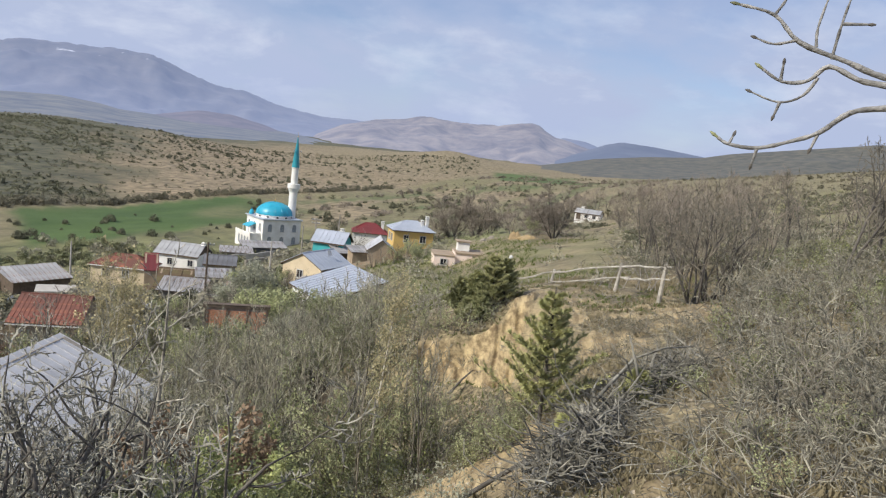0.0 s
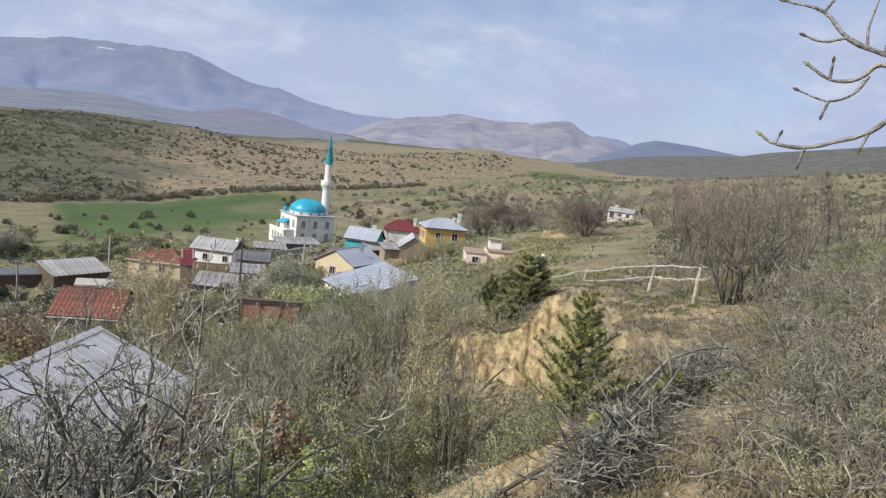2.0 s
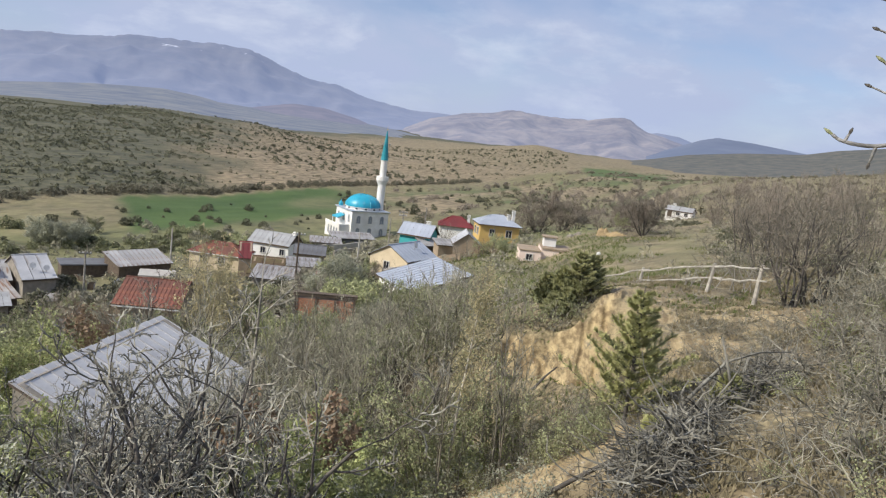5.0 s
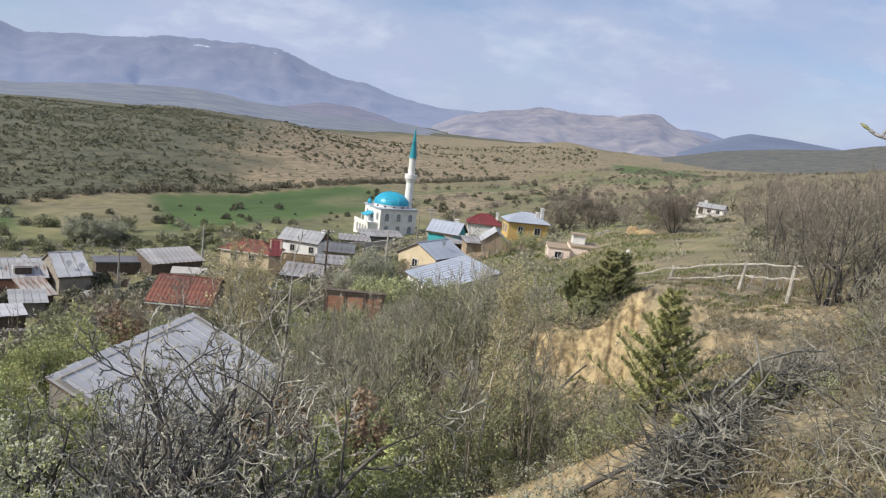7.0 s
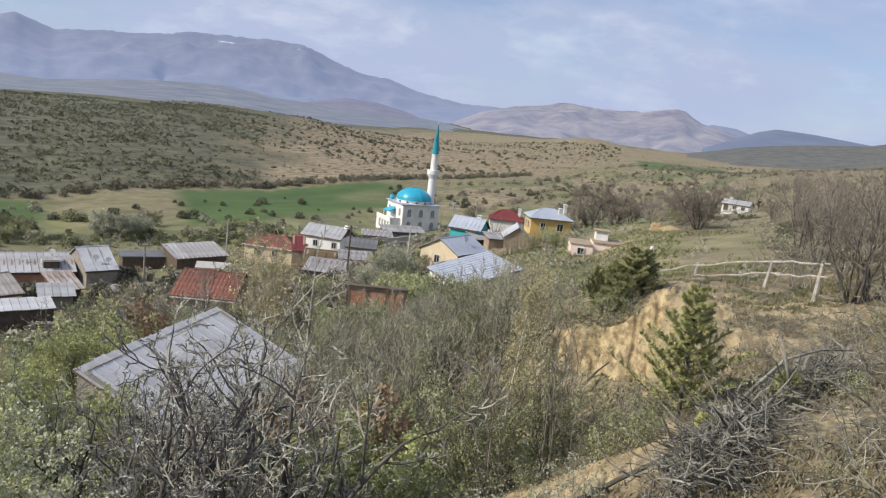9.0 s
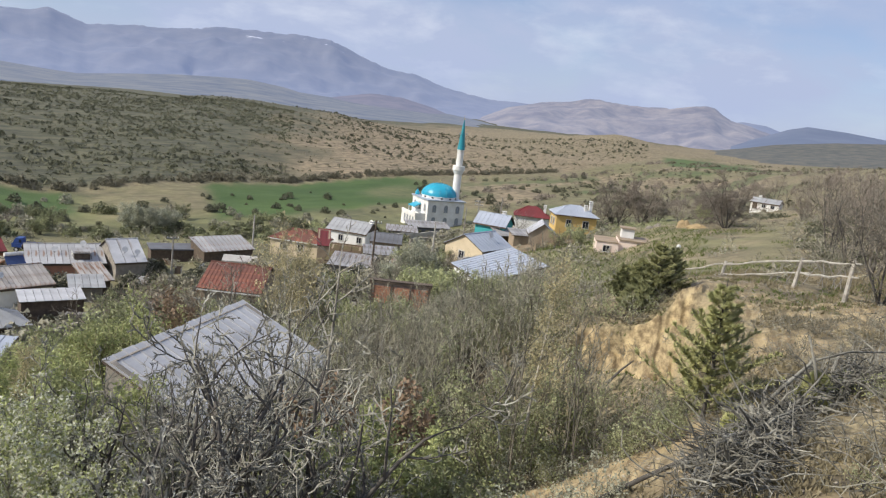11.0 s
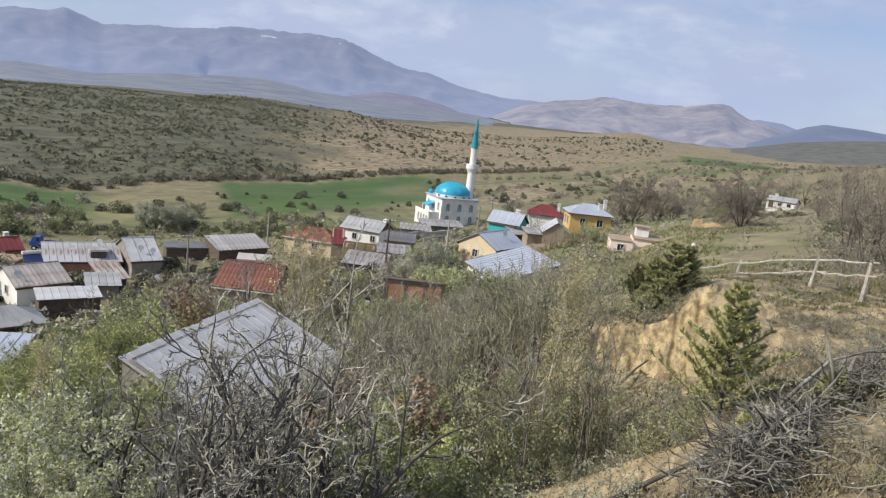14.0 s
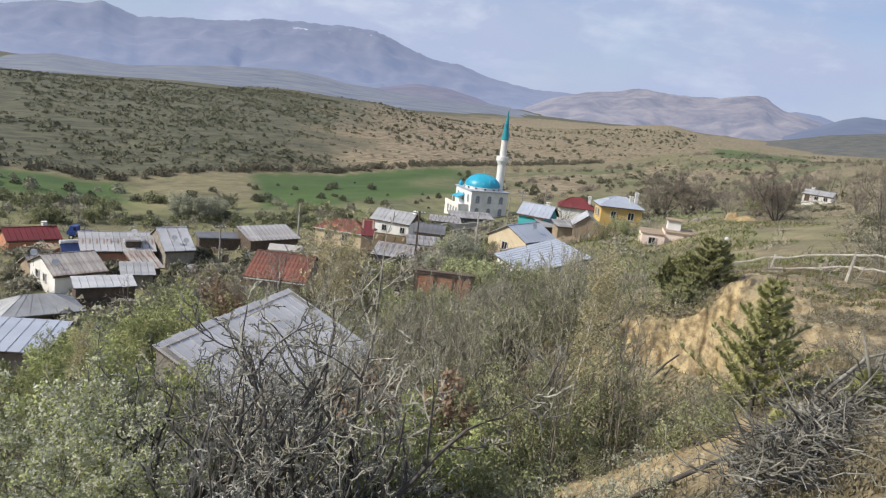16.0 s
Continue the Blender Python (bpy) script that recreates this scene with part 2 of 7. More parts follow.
    "juniper": material("juniper_needles", (0.34, 0.34, 0.165), (0.19, 0.20, 0.095), 0.8, 1.2, 0.1, vary=0.4, through_light=0.1),
    "bush_far": material("far_scrub", (0.165, 0.165, 0.105), (0.115, 0.118, 0.076), 0.95, 0.02, vary=0.4),
    "bush_brown": material("far_bare_scrub", (0.205, 0.19, 0.132), (0.15, 0.142, 0.10), 0.95, 0.02, vary=0.3),
    "straw": material("dry_grass_blades", (0.32, 0.275, 0.17), (0.19, 0.165, 0.10), 0.9, 0.6, 0.1, vary=0.35, through_light=0.25),
    "grass": material("green_grass_blades", (0.17, 0.20, 0.06), (0.12, 0.15, 0.045), 0.85, 0.6, 0.1, vary=0.3, through_light=0.3),
    "gravel": material("pale_stones", (0.48, 0.42, 0.33), (0.36, 0.31, 0.24), 0.95, 3.0, 0.1, vary=0.25),
}


def ground_material():
    """Soil and turf; the mesh says where crops, bare earth, scrub and brown pasture lie."""
    m = bpy.data.materials.new("ground")
    m.use_nodes = True
    nt = m.node_tree
    b = nt.nodes["Principled BSDF"]
    b.inputs["Roughness"].default_value = 0.95
    tc = nt.nodes.new("ShaderNodeTexCoord")

    def tone(scale, a, c, lo=0.36, hi=0.64, detail=8, stretch=None):
        n = nt.nodes.new("ShaderNodeTexNoise")
        n.inputs["Scale"].default_value, n.inputs["Detail"].default_value, n.inputs["Roughness"].default_value = scale, detail, 0.65
        src = tc.outputs["Object"]
        if stretch:
            mp = nt.nodes.new("ShaderNodeMapping")
            mp.vector_type = "TEXTURE"
            mp.inputs["Rotation"].default_value, mp.inputs["Scale"].default_value = (0, 0, stretch[0]), (stretch[1], 1, 1)
            nt.links.new(src, mp.inputs[0])
            src = mp.outputs[0]
        nt.links.new(src, n.inputs["Vector"])
        r = nt.nodes.new("ShaderNodeValToRGB")
        r.color_ramp.elements[0].position, r.color_ramp.elements[1].position = lo, hi
        r.color_ramp.elements[0].color, r.color_ramp.elements[1].color = (*a, 1), (*c, 1)
        nt.links.new(n.outputs["Fac"], r.inputs[0])
        return r.outputs["Color"]

    def mix(fac, a, c):
        x = nt.nodes.new("ShaderNodeMix")
        x.data_type = "RGBA"
        nt.links.new(fac, x.inputs["Factor"])
        nt.links.new(a, x.inputs["A"])
        nt.links.new(c, x.inputs["B"])
        return x.outputs["Result"]

    at = nt.nodes.new("ShaderNodeAttribute")
    at.attribute_name = "cover"
    sp = nt.nodes.new("ShaderNodeSeparateColor")
    nt.links.new(at.outputs["Color"], sp.inputs[0])
    near_soil = tone(0.55, (0.062, 0.051, 0.032), (0.32, 0.265, 0.15), 0.40, 0.60, 12)
    fleck = tone(4.5, (0.038, 0.033, 0.023), (0.42, 0.35, 0.21), 0.42, 0.60, 12)
    half = nt.nodes.new("ShaderNodeValue")
    half.outputs[0].default_value = 0.5
    col = mix(half.outputs[0], near_soil, fleck)
    pasture = tone(0.45, (0.095, 0.08, 0.05), (0.33, 0.26, 0.165), 0.37, 0.61, 14, (1.156, 2.5))
    heath = tone(0.30, (0.036, 0.042, 0.026), (0.122, 0.12, 0.07), 0.38, 0.62, 14, (1.156, 2.5))
    turf = tone(0.10, (0.085, 0.09, 0.042), (0.20, 0.20, 0.088), 0.37, 0.63, 14)
    crop = tone(0.10, (0.036, 0.075, 0.017), (0.075, 0.125, 0.03), 0.35, 0.65, 10, (1.156, 6))
    sand = tone(3.0, (0.17, 0.125, 0.068), (0.46, 0.365, 0.205), 0.40, 0.60, 12, (1.5, 7))
    # dark floor tone: old leaves in scrub, deeper darks under the ravine trees
    dark_floor = tone(1.3, (0.028, 0.024, 0.016), (0.125, 0.10, 0.062), 0.40, 0.62, 12)
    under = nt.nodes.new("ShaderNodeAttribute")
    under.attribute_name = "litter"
    col = mix(under.outputs["Fac"], col, dark_floor)
    col = mix(at.outputs["Alpha"], col, turf)
    wild = nt.nodes.new("ShaderNodeAttribute")
    wild.attribute_name = "heath"
    col = mix(wild.outputs["Fac"], col, heath)
    col = mix(sp.outputs[2], col, pasture)
    col = mix(sp.outputs[0], col, crop)
    col = mix(sp.outputs[1], col, sand)
    nt.links.new(col, b.inputs["Base Color"])
    n = nt.nodes.new("ShaderNodeTexNoise")
    n.inputs["Scale"].default_value, n.inputs["Detail"].default_value = 5, 6
    nt.links.new(tc.outputs["Object"], n.inputs["Vector"])
    bp = nt.nodes.new("ShaderNodeBump")
    bp.inputs["Strength"].default_value, bp.inputs["Distance"].default_value = 0.6, 0.08
    nt.links.new(n.outputs["Fac"], bp.inputs["Height"])
    nt.links.new(bp.outputs[0], b.inputs["Normal"])
    return m


M["ground"] = ground_material()


def distance_material(name, rock, dark, air, glow, scale=0.004, snow=None):
    """Far mountains behind miles of lit air: rock and scrub, the haze painted on as the surface's own glow."""
    m = bpy.data.materials.new(name)
    m.use_nodes = True
    nt = m.node_tree
    b = nt.nodes["Principled BSDF"]
    b.inputs["Roughness"].default_value = 1.0
    tc = nt.nodes.new("ShaderNodeTexCoord")
    n = nt.nodes.new("ShaderNodeTexNoise")
    n.inputs["Scale"].default_value, n.inputs["Detail"].default_value, n.inputs["Roughness"].default_value = scale, 12, 0.68
    nt.links.new(tc.outputs["Object"], n.inputs["Vector"])
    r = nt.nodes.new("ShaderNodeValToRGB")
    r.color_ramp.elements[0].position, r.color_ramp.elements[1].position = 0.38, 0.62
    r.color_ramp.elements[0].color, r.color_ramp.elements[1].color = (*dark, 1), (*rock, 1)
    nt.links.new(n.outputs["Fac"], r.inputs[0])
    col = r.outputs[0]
    if snow:
        # old snow lying in the gullies under the crest
        n2 = nt.nodes.new("ShaderNodeTexNoise")
        n2.inputs["Scale"].default_value, n2.inputs["Detail"].default_value = 0.011, 6
        nt.links.new(tc.outputs["Object"], n2.inputs["Vector"])
        s2 = nt.nodes.new("ShaderNodeSeparateXYZ")
        nt.links.new(tc.outputs["Object"], s2.inputs[0])
        up = nt.nodes.new("ShaderNodeMapRange")
        up.inputs["From Min"].default_value, up.inputs["From Max"].default_value = snow[0], snow[1]
        nt.links.new(s2.outputs["Z"], up.inputs[0])
        patch = nt.nodes.new("ShaderNodeMapRange")
        patch.inputs["From Min"].default_value, patch.inputs["From Max"].default_value = 0.64, 0.69
        nt.links.new(n2.outputs["Fac"], patch.inputs[0])
        both = nt.nodes.new("ShaderNodeMath")
        both.operation = "MULTIPLY"
        nt.links.new(up.outputs[0], both.inputs[0])
        nt.links.new(patch.outputs[0], both.inputs[1])
        ms = nt.nodes.new("ShaderNodeMix")
        ms.data_type = "RGBA"
        ms.inputs["B"].default_value = (0.7, 0.72, 0.76, 1)
        nt.links.new(both.outputs[0], ms.inputs["Factor"])
        nt.links.new(col, ms.inputs["A"])
        col = ms.outputs["Result"]
    nt.links.new(col, b.inputs["Base Color"])
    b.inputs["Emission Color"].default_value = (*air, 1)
    # the painted haze glows strongest low down, over the plain
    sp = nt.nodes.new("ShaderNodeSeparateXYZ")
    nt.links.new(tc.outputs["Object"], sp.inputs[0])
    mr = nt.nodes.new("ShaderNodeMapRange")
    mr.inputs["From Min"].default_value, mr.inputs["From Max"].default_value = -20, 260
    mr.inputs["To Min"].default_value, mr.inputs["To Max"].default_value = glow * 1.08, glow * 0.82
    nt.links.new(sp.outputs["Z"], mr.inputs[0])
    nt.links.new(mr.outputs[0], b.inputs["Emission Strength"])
    return m


# each far surface glows in its haze colour; none is a lamp
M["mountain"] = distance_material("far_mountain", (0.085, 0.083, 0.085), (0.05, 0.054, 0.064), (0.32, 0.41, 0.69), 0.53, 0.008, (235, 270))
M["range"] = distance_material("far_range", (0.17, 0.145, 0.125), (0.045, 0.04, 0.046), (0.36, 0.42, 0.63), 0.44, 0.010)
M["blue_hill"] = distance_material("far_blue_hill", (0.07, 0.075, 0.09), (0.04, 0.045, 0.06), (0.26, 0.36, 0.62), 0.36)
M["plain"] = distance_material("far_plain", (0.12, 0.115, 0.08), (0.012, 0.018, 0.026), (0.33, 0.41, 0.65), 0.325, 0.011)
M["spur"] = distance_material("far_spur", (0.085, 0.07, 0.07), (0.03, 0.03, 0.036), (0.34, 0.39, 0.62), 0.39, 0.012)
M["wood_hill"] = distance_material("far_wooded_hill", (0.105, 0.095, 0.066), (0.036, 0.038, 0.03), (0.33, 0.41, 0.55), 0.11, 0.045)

# ---- building helpers ----
class Geo:
    """Gathers vertices and faces of one mesh."""

    def __init__(self):
        self.v, self.f = [], []

    def add(self, verts, faces):
        n = len(self.v)
        self.v.extend(verts)
        self.f.extend([tuple(i + n for i in f) for f in faces])
        return self

    def box(self, x0, x1, y0, y1, z0, z1):
        c = [(x, y, z) for z in (z0, z1) for x, y in ((x0, y0), (x1, y0), (x1, y1), (x0, y1))]
        return self.add(c, [(3, 2, 1, 0), (4, 5, 6, 7), (0, 1, 5, 4), (1, 2, 6, 5), (2, 3, 7, 6), (3, 0, 4, 7)])

    def slab(self, quad, down):
        """A plate of the thickness down under four corners."""
        lo = [(x, y, z - down) for x, y, z in quad]
        return self.add([*quad, *lo], [(0, 1, 2, 3), (7, 6, 5, 4), (0, 4, 5, 1), (1, 5, 6, 2), (2, 6, 7, 3), (3, 7, 4, 0)])

    def tube(self, pts, radii, sides=4, cap=False):
        n0 = len(self.v)
        pts = [Vector(p) for p in pts]
        for i, p in enumerate(pts):
            d = (pts[min(i + 1, len(pts) - 1)] - pts[max(i - 1, 0)])
            d = d.normalized() if d.length > 1e-6 else Vector((0, 0, 1))
            a = d.cross(Vector((0.31, 0.95, 0.07)))
            a = a.normalized() if a.length > 1e-3 else Vector((1, 0, 0))
            b = d.cross(a)
            for k in range(sides):
                w = 2 * math.pi * k / sides
                q = p + (a * math.cos(w) + b * math.sin(w)) * radii[i]
                self.v.append((q.x, q.y, q.z))
        for i in range(len(pts) - 1):
            for k in range(sides):
                k2 = (k + 1) % sides
                self.f.append((n0 + i * sides + k, n0 + i * sides + k2, n0 + (i + 1) * sides + k2, n0 + (i + 1) * sides + k))
        if cap:
            self.f.append(tuple(n0 + (len(pts) - 1) * sides + k for k in range(sides)))
            self.f.append(tuple(n0 + k for k in reversed(range(sides))))
        return self

    def shoot(self, pts, radii, sides=3):
        """A tube that ends in a point."""
        if len(pts) == 2:
            d = (pts[1] - pts[0]).normalized()
            a = d.orthogonal().normalized() * radii[0]
            b = d.cross(a)
            self.v.extend([tuple(pts[0] + a), tuple(pts[0] - a * 0.5 + b * 0.87), tuple(pts[0] - a * 0.5 - b * 0.87)])
            sides = 3
        else:
            self.tube(pts[:-1], radii[:-1], sides)
        n = len(self.v)
        self.v.append(tuple(pts[-1]))
        for k in range(sides):
            self.f.append((n - sides + k, n - sides + (k + 1) % sides, n))
        return self

    def turned(self, profile, sides=24, cx=0.0, cy=0.0):
        """A lathe form from (radius, z) pairs, bottom to top."""
        n0 = len(self.v)
        for r, z in profile:
            for k in range(sides):
                w = 2 * math.pi * k / sides
                self.v.append((cx + r * math.cos(w), cy + r * math.sin(w), z))
        for i in range(len(profile) - 1):
            for k in range(sides):
                k2 = (k + 1) % sides
                self.f.append((n0 + i * sides + k, n0 + i * sides + k2, n0 + (i + 1) * sides + k2, n0 + (i + 1) * sides + k))
        self.f.append(tuple(n0 + (len(profile) - 1) * sides + k for k in range(sides)))
        return self

    def mesh(self, name, mat, smooth=False):
        me = bpy.data.meshes.new(name)
        me.from_pydata(self.v, [], self.f)
        me.materials.append(M[mat])
        if smooth:
            me.polygons.foreach_set("use_smooth", [True] * len(me.polygons))
        me.update()
        return me


def part(name, geo, mat, parent=None, label="", smooth=False):
    me = geo if isinstance(geo, bpy.types.Mesh) else geo.mesh(name, mat, smooth)
    ob = new(name, me)
    if parent:
        ob.parent = parent
    return tagged(ob, label)


def base(name, m, label, category, group="", kind=""):
    ob = new(name)
    ob.matrix_basis = m
    return tagged(ob, label, category, group, kind)


def at(az, r):
    """East and north of a spot given by its bearing in degrees and its distance."""
    return r * math.sin(radians(az)), r * math.cos(radians(az))


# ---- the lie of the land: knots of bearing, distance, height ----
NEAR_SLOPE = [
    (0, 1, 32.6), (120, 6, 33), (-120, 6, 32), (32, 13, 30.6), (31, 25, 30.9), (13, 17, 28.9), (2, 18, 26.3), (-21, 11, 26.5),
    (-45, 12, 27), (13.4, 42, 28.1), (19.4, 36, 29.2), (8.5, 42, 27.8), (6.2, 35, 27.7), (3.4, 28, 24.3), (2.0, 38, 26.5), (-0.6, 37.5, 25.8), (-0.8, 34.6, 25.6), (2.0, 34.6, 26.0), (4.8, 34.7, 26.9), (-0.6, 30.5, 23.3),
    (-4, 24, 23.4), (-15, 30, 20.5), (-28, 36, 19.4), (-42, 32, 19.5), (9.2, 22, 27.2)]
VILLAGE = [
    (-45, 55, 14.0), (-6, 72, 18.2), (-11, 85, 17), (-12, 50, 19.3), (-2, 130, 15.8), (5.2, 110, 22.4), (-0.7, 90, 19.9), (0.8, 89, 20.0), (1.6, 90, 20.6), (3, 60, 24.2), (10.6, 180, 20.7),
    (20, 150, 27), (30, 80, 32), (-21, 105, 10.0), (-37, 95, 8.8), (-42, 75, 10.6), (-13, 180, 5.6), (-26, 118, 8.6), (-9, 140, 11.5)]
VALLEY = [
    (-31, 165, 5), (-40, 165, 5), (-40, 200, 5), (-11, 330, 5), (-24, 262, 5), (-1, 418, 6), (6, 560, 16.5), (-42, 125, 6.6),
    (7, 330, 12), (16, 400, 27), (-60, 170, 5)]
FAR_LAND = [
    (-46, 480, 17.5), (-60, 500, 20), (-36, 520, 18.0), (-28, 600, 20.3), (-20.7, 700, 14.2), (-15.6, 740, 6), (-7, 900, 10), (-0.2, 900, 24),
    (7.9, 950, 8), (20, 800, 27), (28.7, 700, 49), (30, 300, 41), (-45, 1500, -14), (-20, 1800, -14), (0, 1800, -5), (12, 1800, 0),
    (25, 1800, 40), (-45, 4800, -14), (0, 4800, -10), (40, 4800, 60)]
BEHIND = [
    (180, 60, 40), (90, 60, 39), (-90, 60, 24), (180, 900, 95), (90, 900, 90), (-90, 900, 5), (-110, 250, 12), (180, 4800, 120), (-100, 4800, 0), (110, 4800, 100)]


def spread(x, y):
    r = np.hypot(x, y)
    k = np.log1p(r / 8.0) / np.maximum(r, 1e-6)
    return np.stack([x * k, y * k], -1)


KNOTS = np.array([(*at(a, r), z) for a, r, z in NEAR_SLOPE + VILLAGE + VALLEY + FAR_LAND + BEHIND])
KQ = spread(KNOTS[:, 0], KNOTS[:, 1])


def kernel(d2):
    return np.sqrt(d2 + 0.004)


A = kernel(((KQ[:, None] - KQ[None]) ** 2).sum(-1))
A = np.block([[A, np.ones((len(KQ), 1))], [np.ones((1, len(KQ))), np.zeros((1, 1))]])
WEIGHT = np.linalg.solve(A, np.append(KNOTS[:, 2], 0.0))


def vnoise(x, y, seed=0):
    """Smooth value noise from -1 to 1."""
    x, y = np.asarray(x, float), np.asarray(y, float)
    xi, yi = np.floor(x), np.floor(y)
    fx, fy = x - xi, y - yi
    fx, fy = fx * fx * (3 - 2 * fx), fy * fy * (3 - 2 * fy)

    def h(a, b):
        s = np.sin(a * 127.1 + b * 311.7 + seed * 74.7) * 43758.5453
        return (s - np.floor(s)) * 2 - 1

    return (h(xi, yi) * (1 - fx) + h(xi + 1, yi) * fx) * (1 - fy) + (h(xi, yi + 1) * (1 - fx) + h(xi + 1, yi + 1) * fx) * fy


def smooth(a, b, x):
    t = np.clip((np.asarray(x, float) - a) / (b - a), 0, 1)
    return t * t * (3 - 2 * t)


def bank_mask(x, y):
    """The slipped earth bank under the fence: 1 on the bare scarp."""
    a = np.degrees(np.arctan2(x, y))
    r = np.hypot(x, y)
    w = 0.8 * vnoise(x * 0.9, y * 0.9, 5)
    foot = np.interp(a, (-2, 0.5, 3.3, 4.7, 6.0, 7.0), (33.6, 32.6, 31.0, 30.2, 28.8, 29.5))
    scar = smooth(-1.9, -0.9, a + 0.8 * w) * smooth(7.4, 6.4, a + 0.8 * w) * smooth(foot - 0.5, foot + 0.5, r + w) * smooth(34.75, 34.45, r + 0.3 * w)
    gully = smooth(5.2, 5.9, a + w) * smooth(7.8, 7.1, a + w) * smooth(32.5, 34, r) * smooth(36.8, 35.8, r + w)
    return np.maximum(scar, gully)


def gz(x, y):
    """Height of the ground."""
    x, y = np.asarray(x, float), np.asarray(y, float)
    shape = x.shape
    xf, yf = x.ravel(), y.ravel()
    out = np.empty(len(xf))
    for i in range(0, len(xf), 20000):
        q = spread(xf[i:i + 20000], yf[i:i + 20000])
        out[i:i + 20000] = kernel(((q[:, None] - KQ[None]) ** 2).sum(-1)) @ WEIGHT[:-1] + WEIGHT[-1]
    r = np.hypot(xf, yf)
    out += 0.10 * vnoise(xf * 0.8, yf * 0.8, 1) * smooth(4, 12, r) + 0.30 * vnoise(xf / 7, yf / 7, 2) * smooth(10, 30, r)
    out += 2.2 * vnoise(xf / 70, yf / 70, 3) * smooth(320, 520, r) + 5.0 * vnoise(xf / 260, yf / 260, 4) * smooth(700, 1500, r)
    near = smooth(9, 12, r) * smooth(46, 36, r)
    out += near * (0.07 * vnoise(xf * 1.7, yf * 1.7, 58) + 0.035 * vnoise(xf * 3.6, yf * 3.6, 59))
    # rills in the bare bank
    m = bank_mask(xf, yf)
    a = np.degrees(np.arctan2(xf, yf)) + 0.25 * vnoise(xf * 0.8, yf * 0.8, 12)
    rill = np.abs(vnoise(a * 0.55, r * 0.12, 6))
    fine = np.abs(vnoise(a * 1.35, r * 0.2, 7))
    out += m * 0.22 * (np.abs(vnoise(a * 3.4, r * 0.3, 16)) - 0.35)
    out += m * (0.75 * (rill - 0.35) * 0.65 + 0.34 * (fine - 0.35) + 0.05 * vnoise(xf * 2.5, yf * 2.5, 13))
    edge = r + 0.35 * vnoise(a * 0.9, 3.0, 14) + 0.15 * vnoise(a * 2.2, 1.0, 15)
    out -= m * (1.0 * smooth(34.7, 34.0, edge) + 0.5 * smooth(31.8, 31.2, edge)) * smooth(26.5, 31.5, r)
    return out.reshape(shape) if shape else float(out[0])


def valley(x, y):
    """Along the valley, and to the near side of its far edge."""
    s, d = (x + 123) * 0.4026 + (y - 152) * 0.915, (x + 123) * 0.915 - (y - 152) * 0.4026
    return s, d - np.interp(s, (-60, -40, -19, 2, 45, 152, 400), (-20, -14, -7, 0, -5, -19, -30))


